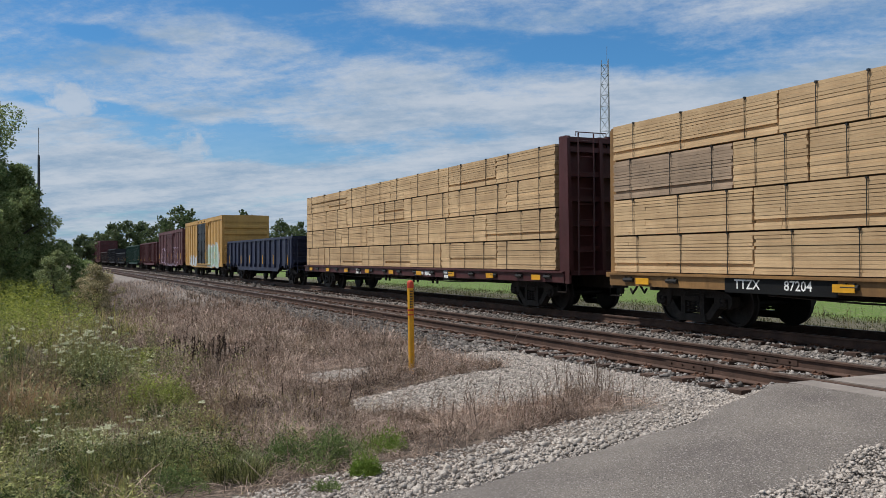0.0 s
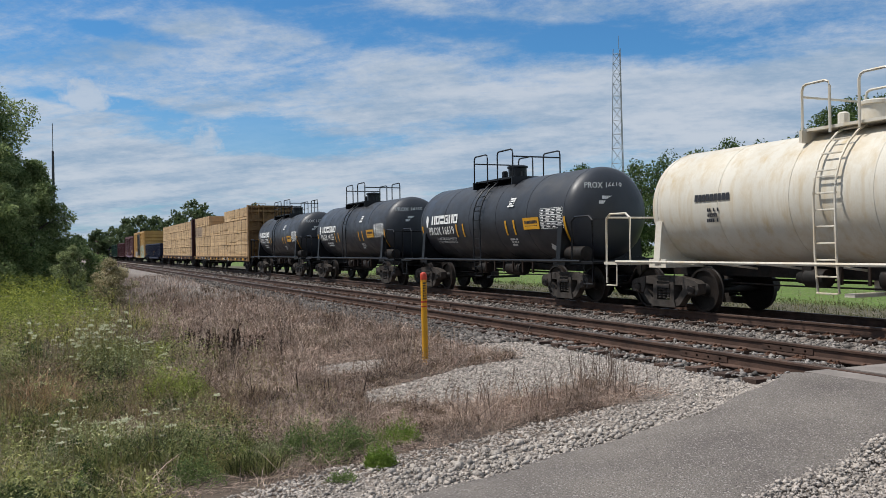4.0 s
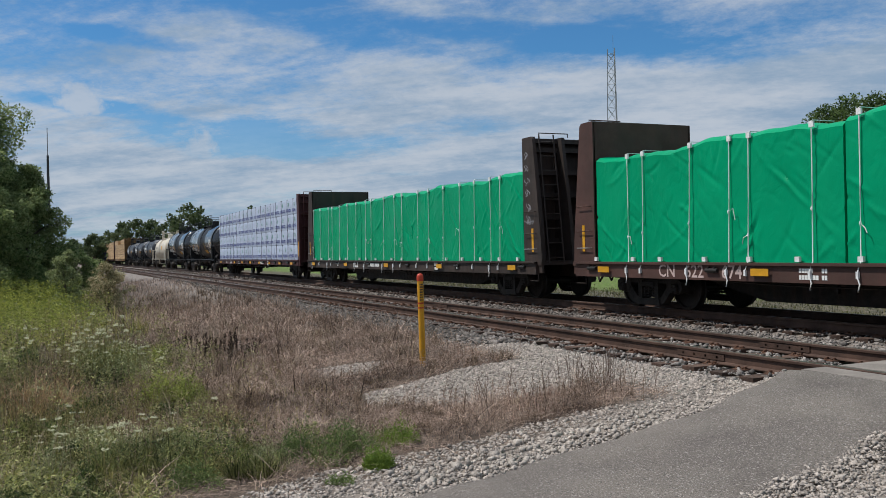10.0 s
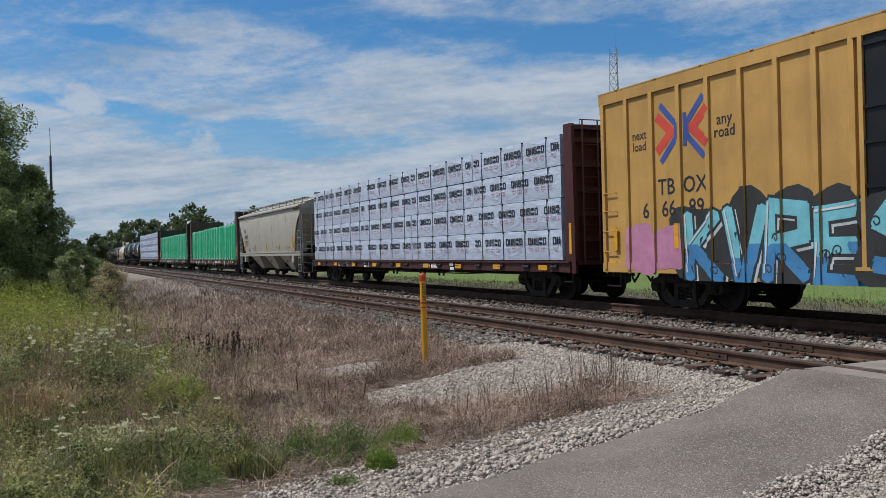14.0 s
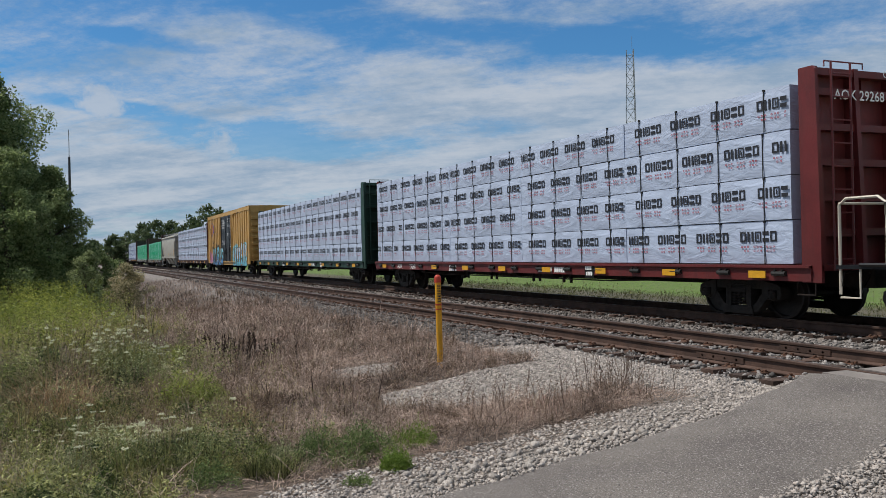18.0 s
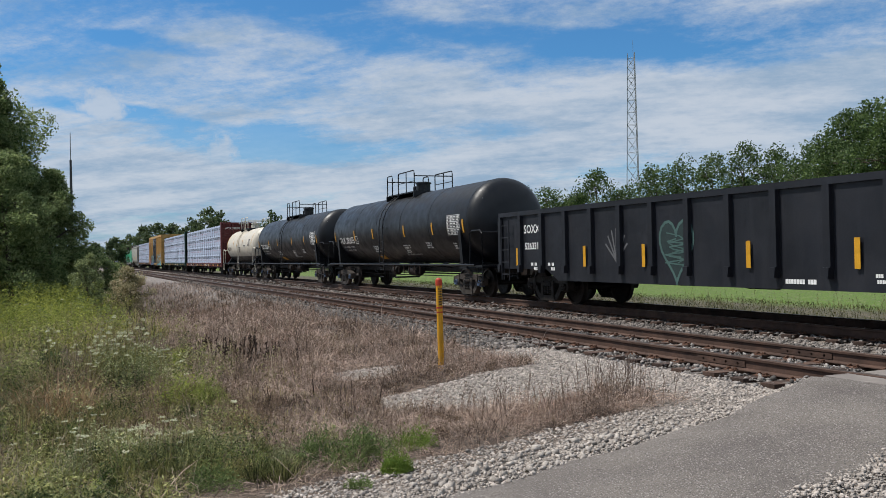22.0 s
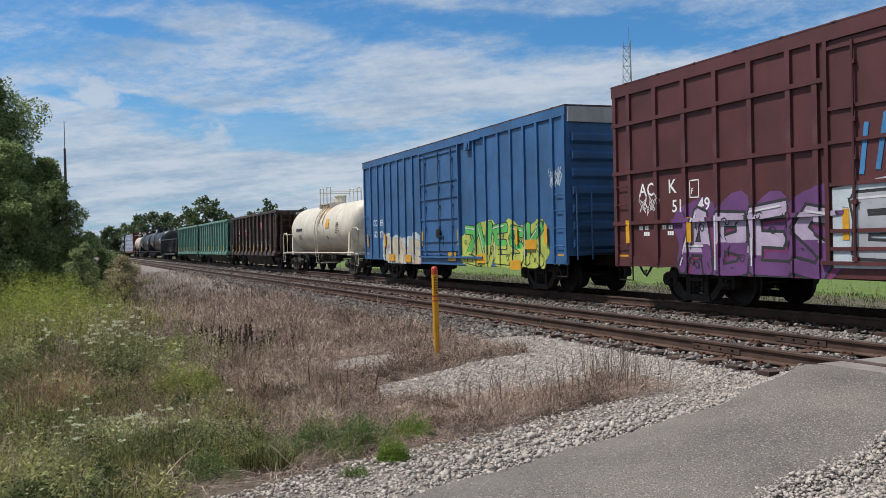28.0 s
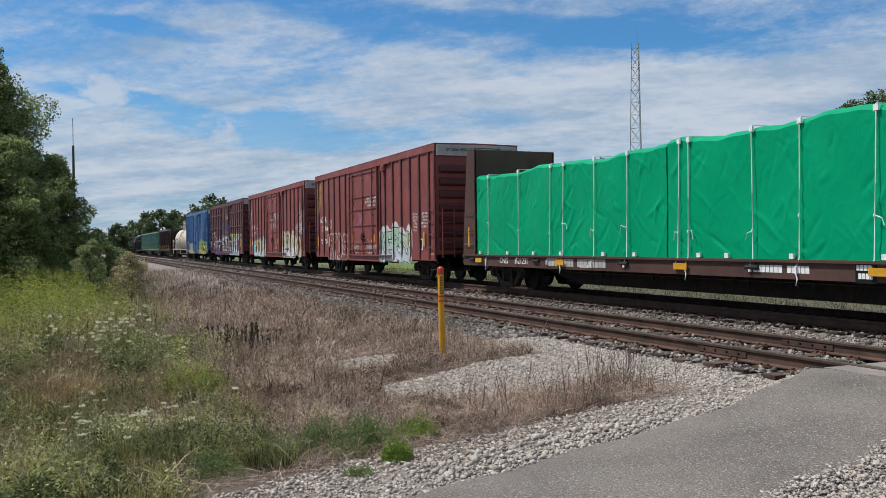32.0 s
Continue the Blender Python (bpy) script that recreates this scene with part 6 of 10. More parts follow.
for i, y in enumerate((-12.95, -26.1, -39.1)):
    c = tank_car("tank_car", "faded black tank car with white lettering and yellow stripes", 5.2, 1.21, 2.23, M_SATIN, stub=0.95, 
                 layout=(0.3, ((-1.7, -0.36), (0.35, 1.9)), -0.35) if i == 0 else (0.15, ((-1.25, -0.3), (0.35, 1.25)), -0.1))
    put(c, y)
    k, zc = 1.21, 2.23
    arc_plates(c, k, zc, [1.80, 1.32, -1.50, -1.98], -0.41, -0.06, 0.09)
    arc_plates(c, k, zc, [4.52, -4.62], -0.66, -0.06, 0.09)
    name_ = Mesh()
    for q in range(6):
        shape(name_, q + 3, -1.0 + 0.345 * q, -0.69 + 0.345 * q, -0.145, 0.145, 0.085, 0.0)
    name_.v = [(x_, z_, 0.0) for x_, _, z_ in name_.v]
    on_shell(c, name_, M_WHITE, k, zc, 2.72, 0.09)
    on_shell(c, Mesh().add([(0.11 * math.cos(a) * (1 - 0.35 * (a > 3.2)), 0.2 * math.sin(a), 0) for a in [0.35 * i for i in range(18)]], [tuple(range(18))]), M_WHITE, k, zc, 4.08, 0.06, "emblem")
    for q, t in enumerate(("LD LMT 208200 LB 94450 KG", "LT WT 54800 LB 24850 KG") if i == 2 else ()):
        on_shell(c, word_mesh(t, 0.125, M_WHITE), M_WHITE, k, zc, 2.75, -0.44 - 0.10 * q, "lettering")
    if i != 2:
        on_shell(c, bars('#' * 16, 0.075, lines=2, ragged=3), M_WHITE, k, zc, 2.75, -0.44)
    on_shell(c, Mesh().box(-0.42, 0.42, -0.16, 0.16, 0, 0.006), M_REFL, k, zc, -2.95, -0.16, "notice_panel")
    for ang, n, size in ((-0.06, 11, 0.05), (-0.13, 10, 0.085), (-0.24, 10, 0.085)):
        on_shell(c, bars('#' * n, size), M_DARKINK, k + 0.008, zc, -2.95, ang)
    for q in range(3):
        on_shell(c, table(1.10, 0.17, 2, 4), M_WHITE, k, zc, -4.0, 0.07 - 0.145 * q, "data_panel")
    on_shell(c, bars('#' * 9, 0.05, lines=4, ragged=3), M_WHITE, k, zc, -1.8, 0.45)
    on_shell(c, bars('#' * 11, 0.06, lines=3, ragged=3), M_WHITE, k, zc, -1.75, -0.52)
    on_shell(c, Mesh().add([(0, -0.2, 0), (0.2, 0, 0), (0, 0.2, 0), (-0.2, 0, 0)], [(0, 1, 2, 3)]), M_WHITE, k, zc, -3.65, -0.80, "placard")
    part("brake_reservoir", Mesh().lathe([(-0.42, 0.0), (-0.40, 0.18), (0.40, 0.18), (0.42, 0.0)], 14, 'x', (-4.9, 1.0, 1.22)), M_STEEL, c)
    word(("PROX 17708", "PROX 14155", "PROX 16619")[i], 0.21, M_WHITE, c, -5.10, 0.35, 2.92, side=BACK)
    marks("#######", 0.08, M_WHITE, c, -5.16, 0.3, 2.62, side=BACK, lines=3, ragged=2)
    tanks.append(c)
c9 = put(tank_car("tank_car", "cream-white tank car with rust streaks", 5.1, 1.20, 2.20, P_TANKSTAIN, stub=1.1, platform=0.9, frame=P_TANKSTAIN), -51.9)
side_marks(c9, 1.20, 2.20, 2.8, [(0, 0.1, 9, 0.14, 1), (0, -0.1, 8, 0.07, 3)], M_DARKINK)
on_shell(c9, Mesh().box(-0.3, 0.3, -0.2, 0.2, 0, 0.006), M_REFL, 1.20, 2.20, -1.7, 0.1, "notice_panel")
for i, y in enumerate((-66.0, -81.05)):
    c = tank_car("tank_car", "large glossy dark grey-black tank car with a black belt", 6.15, 1.34, 2.44, M_GREYBLACK, band=(M_BLACK, -2.6, 1.1), stub=0.95,
                 layout=(-1.15, ((-3.0, -1.5), (-0.75, 0.85)), -0.15))
    put(c, y)
    k, zc = 1.34, 2.44
    part("band", Mesh().lathe([(-5.72, k + 0.006), (-5.45, k + 0.006)], 48, 'x', (0, 0, zc)), M_BLACK, c)
    arc_plates(c, k, zc, [3.62, 0.98, -2.18, -4.65], -0.43, -0.08, 0.10)
    arc_plates(c, k, zc, [5.35, -5.35], -0.72, -0.05, 0.10)
    for ang, t in ((-0.62, "LD LMT   196100 LB   88 950 KG"), (-0.76, "LT WT     66900 LB   30 350 KG")):
        on_shell(c, word_mesh(t, 0.135, M_WHITE), M_WHITE, k, zc, 3.65, ang, "lettering")
    on_shell(c, Mesh().box(-0.43, 0.43, -0.16, 0.16, 0, 0.006), M_REFL, k, zc, -2.3, -0.63, "notice_panel")
    for ang, n, size in ((-0.56, 14, 0.045), (-0.61, 15, 0.045), (-0.69, 12, 0.085)):
        on_shell(c, bars('#' * n, size), M_DARKINK, k, zc + 0.008 * math.sin(ang), -2.3, ang)
    for q in range(3):
        on_shell(c, table(0.95, 0.20, 2, 4), M_WHITE, k + 0.004, zc, -4.92, 0.03 - 0.155 * q, "data_panel")
    on_shell(c, bars('#' * 11, 0.065, lines=2, ragged=3), M_WHITE, k, zc, 1.75, 0.06)
    on_shell(c, bars('#' * 7, 0.06, lines=3, ragged=3), M_WHITE, k, zc, -3.4, -0.60)
    for px, pa, w, h in ((-4.1, -0.68, 0.40, 0.15), (-3.95, -0.95, 0.2, 0.2), (-4.5, -0.95, 0.2, 0.2)):
        fr = Mesh()
        pts = [(-w, -h), (w, -h), (w, h), (-w, h), (-w, -h)] if w > 0.3 else [(0, -h), (w, 0), (0, h), (-w, 0), (0, -h)]
        for (x0, z0), (x1, z1) in zip(pts, pts[1:]):
            d = math.hypot(x1 - x0, z1 - z0)
            nx, nz = -(z1 - z0) / d * 0.013, (x1 - x0) / d * 0.013
            fr.add([(x0 + nx, z0 + nz, 0), (x1 + nx, z1 + nz, 0), (x1 - nx, z1 - nz, 0), (x0 - nx, z0 - nz, 0)], [(0, 1, 2, 3)])
        on_shell(c, fr, M_WHITE, k, zc, px, pa, "placard_frame")
    marks("#### ######", 0.15, M_WHITE, c, -5.85, 0.3, 3.1, side=BACK)
    marks("######", 0.09, M_WHITE, c, -6.0, 0.2, 2.85, side=BACK, lines=2, ragged=1)
    part("brake_reservoir", Mesh().lathe([(-0.45, 0.0), (-0.43, 0.19), (0.43, 0.19), (0.45, 0.0)], 14, 'x', (-6.45, 0.95, 1.22)), M_STEEL, c)
    tanks.append(c)
c12 = put(centre_beam_car("lumber_car", "brown-red bulkhead flat car of white-wrapped lumber with blue print", 11.3, P_BEAMRED, TIERS, M_WRAP, top=4.36, print_style='blue', seed=12, clear=(5.6, 8.7)), -101.77)
c13 = put(centre_beam_car("lumber_car", "dark brown bulkhead flat car with a green tarpaulined load", 11.0, P_BEAMBLACK, TIERS, None, top=4.30, low=True), -125.38)
tarp_load(c13, 11.0, 1.03, [(-10.02, 3.2, 3.42), (3.25, 10.05, 3.40)], 20, 13)
c14 = put(centre_beam_car("lumber_car", "brown bulkhead flat car with a green tarpaulined load", 10.88, P_BEAMBROWN, TIERS, None, top=4.30, low=True), -148.74)
tarp_load(c14, 10.88, 1.03, [(-9.94, 3.0, 3.45), (3.05, 9.94, 3.38)], 20, 14)
c15 = put(covered_hopper("covered_hopper", "light grey covered hopper with three bays and roof walkways", 7.52, P_HOPPERGREY), -168.46)
c16 = put(centre_beam_car("lumber_car", "red bulkhead flat car of white-wrapped lumber with dark print", 11.5, P_BEAMRED, TIERS, M_WRAP, top=4.38, print_style='dark', seed=16), -189.40)
c17 = put(box_car("boxcar", "long yellow boxcar with dark double doors and pale blue graffiti", 9.48, P_YELLOW, P_YELLOW, posts=20, door=(0.0, 4.84), post_xs=[s * x for s in (-1, 1) for x in (2.66, 3.39, 4.22, 5.08, 5.95, 6.78, 7.64, 8.50, 9.36)], dark_door=M_BLACK, zt=4.78), -211.67)
c18 = put(centre_beam_car("lumber_car", "dark green bulkhead flat car of white-wrapped lumber with dark print", 11.4, P_BEAMGREEN, TIERS, M_WRAP, top=4.40, print_style='dark', seed=18), -234.49)
c19 = put(centre_beam_car("lumber_car", "bright red bulkhead flat car of white-wrapped lumber with dark print", 11.5, P_BRIGHTRED, TIERS, M_WRAP, top=4.40, print_style='dark', seed=19, clear=(6.6, 9.1)), -258.63)
c20 = put(tank_car("tank_car", "cream-white tank car with a black belly and yellow stripes", 5.8, 1.28, 2.33, P_TANKWHITE, belly=M_BLACK, stub=0.9, cap=P_BLUECAP, platform=1.25, rail_mat=P_TANKWHITE, belly_a=0.93), -277.05)
arc_plates(c20, 1.28, 2.33, [5.1, -4.75], -0.10, 0.68, 0.11)
arc_plates(c20, 1.28, 2.33, [2.4, 0.9, -1.3], 0.0, 0.32, 0.10)
side_marks(c20, 1.28, 2.33, 4.2, [(0, -0.24, 12, 0.07, 1)], M_DARKINK)
side_marks(c20, 1.28, 2.33, -3.9, [(0, 0.32, 12, 0.06, 6)], M_DARKINK)
side_marks(c20, 1.28, 2.33, -0.2, [(0, -0.1, 9, 0.07, 4), (-2.0, 0.0, 12, 0.06, 2)], M_DARKINK)

marks("#########", 0.08, M_DARKINK, c20, -5.74, 0.3, 2.78, side=BACK, lines=2, ragged=2)
for i, y in enumerate((-292.4, -310.45)):
    c = tank_car("tank_car", "long matt black tank car with yellow stripes", 8.15, 1.37, 2.47, M_BLACK, stub=0.5, cap=P_BLUECAP,
                 layout=(0.52, ((-1.6, 0.15), (0.85, 1.45)), -0.55))
    put(c, y)
    k, zc = 1.37, 2.47
    arc_plates(c, k, zc, [7.35, 4.38, 1.88, -1.80, -4.6, -7.2], -0.28, 0.03, 0.11)
    for ang, t in ((-0.50, "LD LMT   201900 LB   91600 KG"), (-0.62, "LT WT    64000 LB   30200 KG")):
        on_shell(c, word_mesh(t, 0.125, M_WHITE), M_WHITE, k, zc, 5.65, ang, "lettering")
    on_shell(c, Mesh().add([(-0.17, -0.17, 0), (0.17, -0.17, 0), (0.17, 0.17, 0), (-0.17, 0.17, 0), (-0.145, -0.145, 0), (0.145, -0.145, 0), (0.145, 0.145, 0), (-0.145, 0.145, 0)],
                           [(0, 1, 5, 4), (1, 2, 6, 5), (2, 3, 7, 6), (3, 0, 4, 7)]), M_WHITE, k, zc, 4.12, -0.27, "plate_mark")
    on_shell(c, word_mesh("C", 0.16, M_WHITE), M_WHITE, k, zc, 4.12, -0.30, "lettering")
    side_marks(c, k, zc, 1.95, [(0, -0.52, 15, 0.055, 4)])
    side_marks(c, k, zc, -1.65, [(0, -0.54, 18, 0.055, 2), (0.1, -0.64, 13, 0.055, 3)])
    on_shell(c, word_mesh("VENT TANK WHEN UNLOADING", 0.10, M_WHITE), M_WHITE, k, zc, -1.75, -0.86, "lettering")
    side_marks(c, k, zc, -3.9, [(0, -0.5, 13, 0.06, 3)])
    side_marks(c, k, zc, -6.35, [(0.2, -0.55, 8, 0.06, 3)])
    for q in range(3):
        on_shell(c, table(1.05, 0.21, 2, 4), M_WHITE, k, zc, -6.45, 0.08 - 0.16 * q, "data_panel")
    on_shell(c, Mesh().box(-0.36, 0.36, -0.15, 0.15, 0, 0.006), mat("notice_orange", (0.5, 0.24, 0.02), 0.5), k, zc, 2.1, -0.95, "notice_panel")
    marks("#### ######", 0.15, M_WHITE, c, -7.85, 0.3, 3.1, side=BACK)
    tanks.append(c)
c23 = put(gondola("gondola", "black ribbed gondola car with yellow reflectors", 8.36, P_GONDBLACK), -328.96)
c24 = put(ballast_hopper("open_hopper", "mint green ballast hopper with heavy ribs", 7.6, P_MINT), -346.08)
c25 = put(ballast_hopper("open_hopper", "mint green ballast hopper with heavy ribs", 7.6, P_MINT), -362.28)
c26 = put(ballast_hopper("open_hopper", "dirty brown ballast hopper scrawled with white tags", 7.6, P_RUSTBROWN), -378.85)
c27 = put(tank_car("tank_car", "cream tank car stained with yellow-brown streaks", 6.0, 1.24, 2.25, P_TANKSTAIN, stub=1.0, platform=0.95, frame=P_TANKSTAIN), -393.9)
M_SPILL = mat("spill_stain", (0.36, 0.15, 0.03), 0.7, 0, 0.35, 5, 0.05, 30, col2=(0.50, 0.32, 0.13))
side_marks(c27, 1.24, 2.25, 3.7, [(0, 0.0, 10, 0.16, 1), (0, -0.25, 12, 0.06, 3)], M_DARKINK)
side_marks(c27, 1.24, 2.25, -3.4, [(0, 0.15, 10, 0.06, 6), (1.9, -0.35, 9, 0.06, 2)], M_DARKINK)
arc_plates(c27, 1.24, 2.25, [-1.7], -0.02, 0.34, 0.55, "placard", M_REFL)
rnd27 = random.Random(27)
for i in range(14):
    a27 = rnd27.uniform(0.1, 0.95)
    arc_plates(c27, 1.241 + 0.0004 * i, 2.25, [rnd27.gauss(0.1, 0.38)], a27, 1.35, rnd27.uniform(0.05, 0.15), "stain", M_SPILL)
c28 = put(box_car("boxcar", "blue boxcar with green and yellow graffiti", 7.93, P_BLUE, P_BLUE, zt=4.74, door=(0.0, 3.1), post_xs=[2.41, 3.2, 3.94, 4.71, 5.45, 6.18, 7.0, 7.8, -2.66, -3.42, -4.26, -5.02, -5.77, -6.49, -7.27, -7.85], cap_top=P_GREYTOP, roof=P_BEAMBROWN), -410.29)
c29 = put(box_car("boxcar", "dark red boxcar with waffle panels and purple graffiti", 7.92, P_DARKBROWN, P_DARKBROWN, rails=True, zt=4.80, door=(0.02, 3.6), post_xs=AOK_POSTS, cap_top=P_GREYTOP), -428.15)
c30 = put(box_car("boxcar", "red boxcar with pale bubble graffiti", 7.88, P_BROWN, P_DARKBROWN, zt=4.80, door=(0.05, 3.72), post_xs=AOK_POSTS, cap_top=P_GREYTOP), -446.15)
c31 = put(box_car("boxcar", "red boxcar with white and green graffiti", 7.87, P_BROWN, P_DARKBROWN, zt=4.80, door=(0.05, 3.7), post_xs=AOK_POSTS, cap_top=P_GREYTOP), -464.15)
c32 = put(centre_beam_car("lumber_car", "brown bulkhead flat car with a loose green tarpaulined load", 11.0, P_BEAMBROWN, TIERS, None, top=4.30, low=True), -484.95)
tarp_load(c32, 11.0, 1.03, [(-10.05, 0.6, 3.48), (0.65, 10.05, 3.42)], 16, 32)

# ---------------------------------------------------------------- paint and lettering on the cars


def blob(cx, cz, w, h, rnd, n=22, square=3.2, rough=0.12):
    """A lumpy rounded outline."""
    ph = [rnd.uniform(0, 6.28) for _ in range(3)]
    pts = []
    for i in range(n):
        a = 2 * math.pi * i / n
        c, s = math.cos(a), math.sin(a)
        r = (abs(c) ** square + abs(s) ** square) ** (-1 / square)
        r *= 1 + rough * (math.sin(2 * a + ph[0]) + 0.7 * math.sin(3 * a + ph[1]) + 0.5 * math.sin(5 * a + ph[2]))
        pts.append((cx + c * r * w / 2, cz + s * r * h / 2))
    return pts


def stroke(pts, w):
    """Flat ribbons along the points."""
    out = []
    for (x0, z0), (x1, z1) in zip(pts, pts[1:]):
        d = math.hypot(x1 - x0, z1 - z0) or 1
        nx, nz = -(z1 - z0) / d * w / 2, (x1 - x0) / d * w / 2
        ex, ez = (x1 - x0) / d * w * 0.3, (z1 - z0) / d * w * 0.3
        out.append([(x0 + nx - ex, z0 + nz - ez), (x1 + nx + ex, z1 + nz + ez), (x1 - nx + ex, z1 - nz + ez), (x0 - nx - ex, z0 - nz - ez)])
    return out


def cut(poly, k, limit, sign):
    """Keeps the part of a polygon with sign * coordinate k <= sign * limit."""
    out = []
    for a, b in zip(poly, poly[1:] + poly[:1]):
        ia, ib = sign * a[k] <= sign * limit, sign * b[k] <= sign * limit
        if ia:
            out.append(a)
        if ia != ib:
            t = (limit - a[k]) / (b[k] - a[k])
            out.append((a[0] + t * (b[0] - a[0]), a[1] + t * (b[1] - a[1])))
    return out


def paint(c, layers, y=W, zlim=(0.66, 4.7), name="graffiti", xlim=(-99, 99), posts=None):
    """Sprayed shapes that lie on the wall and on the posts that stand out of it. layers: (material, polygons)."""
    rib, xs = POSTS.get(c.name, (0, [])) if posts is None else posts
    zs = RAILS.get(c.name, []) if posts is None else []
    for k, (material, polys) in enumerate(layers):
        m = Mesh()
        for j, p in enumerate(polys):
            lift = 0.0025 * k + 0.0022 * j / len(polys)
            for lim, ax, sg in ((zlim[0], 1, -1), (zlim[1], 1, 1), (xlim[0], 0, -1), (xlim[1], 0, 1)):
                p = cut(p, ax, lim, sg) if len(p) > 2 else p
            if len(p) < 3:
                continue
            for ax, x0, x1, yy in [(0, None, None, y + 0.003)] + [(0, q - 0.055, q + 0.055, y + rib + 0.003) for q in xs] + [(1, q - 0.04, q + 0.04, y + 0.063) for q in zs] + ([(1, 0.60, 1.0, y + 0.024)] if xs else []):
                q = p
                if x0 is not None:
                    q = cut(q, ax, x0, -1)
                    q = cut(q, ax, x1, 1) if len(q) > 2 else q
                if len(q) < 3:
                    continue
                b = len(m.v)
                m.v += [(u, yy + lift, v) for u, v in q]
                m.f.append(tuple(range(b, b + len(q))))
        if m.f:
            (stuff if name == "tag" else part)(name, m, material, c)


def spray(name, col, rough=0.6):
    return mat(name, col, rough, 0, 0.16, 2.2, 0.03, 30)


G_CREAM = spray("cream_spray", (0.50, 0.44, 0.31))
G_DARK = spray("dark_spray", (0.03, 0.032, 0.035))
G_WHITE = spray("white_spray", (0.58, 0.57, 0.58))
G_GREY = spray("silver_spray", (0.36, 0.37, 0.40))
G_PURPLE = spray("purple_spray", (0.13, 0.05, 0.16))
G_LILAC = spray("lilac_spray", (0.42, 0.34, 0.46))
G_MAGENTA = spray("magenta_spray", (0.20, 0.03, 0.10))
G_LIME = spray("lime_spray", (0.42, 0.47, 0.09))
G_GREEN = spray("green_spray", (0.10, 0.43, 0.10))
G_SKY = spray("sky_blue_spray", (0.16, 0.46, 0.55))
G_PALE = spray("pale_blue_spray", (0.46, 0.52, 0.56))
G_PINK = spray("pink_spray", (0.46, 0.20, 0.33))
G_SEA = spray("sea_green_spray", (0.36, 0.50, 0.40))
G_BLUE = spray("blue_spray", (0.05, 0.20, 0.42))
G_GOLD = spray("gold_spray", (0.42, 0.30, 0.10))
G_TEAL = spray("faded_teal_spray", (0.10, 0.17, 0.16))


def bubble(c, x0, x1, z0, z1, n, fill, line, seed, back=None, spots=None, y=W, w_line=0.05, inner=True, posts=None, wild=0.12, xlim=(-99, 99)):
    """A row of fat sprayed shapes, outlined, with strokes inside; x0 > x1 as the eye reads."""
    rnd = random.Random(seed)
    ly = []
    step = (x1 - x0) / n
    if back:
        ly.append((back, [blob(x0 + step * (i + 0.5), (z0 + z1) / 2 + rnd.uniform(-0.05, 0.10), abs(step) * 1.75, (z1 - z0) * 1.22, rnd, 22, 2.6, 0.10) for i in range(n)]))
    outl, fil, det, spo = [], [], [], []
    for i in range(n):
        cx, cz = x0 + step * (i + 0.5) + rnd.uniform(-0.04, 0.04), (z0 + z1) / 2 + rnd.uniform(-0.06, 0.06)
        w, h = abs(step) * rnd.uniform(0.98, 1.15), (z1 - z0) * rnd.uniform(0.88, 1.05)
        st = rnd.getstate()
        f = blob(cx, cz, w, h, rnd, 26, rnd.choice((2.6, 3.5, 5)), wild)
        rnd.setstate(st)
        rnd2 = random.Random(seed * 31 + i)
        cxm, czm = sum(p[0] for p in f) / len(f), sum(p[1] for p in f) / len(f)
        o = [(cxm + (p[0] - cxm) * (1 + 2 * w_line / w), czm + (p[1] - czm) * (1 + 2 * w_line / h)) for p in f]
        outl.append(o)
        fil.append(f)
        if inner:
            a0 = rnd2.uniform(0, 6.28)
            arc = [(cx + 0.24 * w * math.cos(a0 + k * 0.5), cz + 0.10 * h + 0.22 * h * math.sin(a0 + k * 0.5)) for k in range(rnd2.randint(5, 11))]
            det += stroke(arc, w_line)
            det += stroke([(cx + rnd2.uniform(-0.3, 0.3) * w, cz - 0.48 * h), (cx + rnd2.uniform(-0.2, 0.2) * w, cz - 0.05 * h), (cx + rnd2.uniform(-0.25, 0.25) * w, cz + 0.2 * h)], w_line)
            if rnd2.random() < 0.6:
                det.append(blob(cx + rnd2.uniform(-0.15, 0.15) * w, cz + rnd2.uniform(0.05, 0.3) * h, w * 0.2, h * 0.16, rnd2, 10, 2, 0.1))
        if spots:
            for _ in range(3):
                spo.append(blob(cx + rnd2.uniform(-0.35, 0.35) * w, cz + rnd2.uniform(-0.4, 0.4) * h, w * rnd2.uniform(0.2, 0.5), h * rnd2.uniform(0.12, 0.35), rnd2, 12, 2, 0.2))
    ly += [(line, outl), (fill, fil)]
    if spots:
        ly.append((spots, spo))
    ly.append((line, det))
    paint(c, ly, y=y, posts=posts, xlim=xlim)


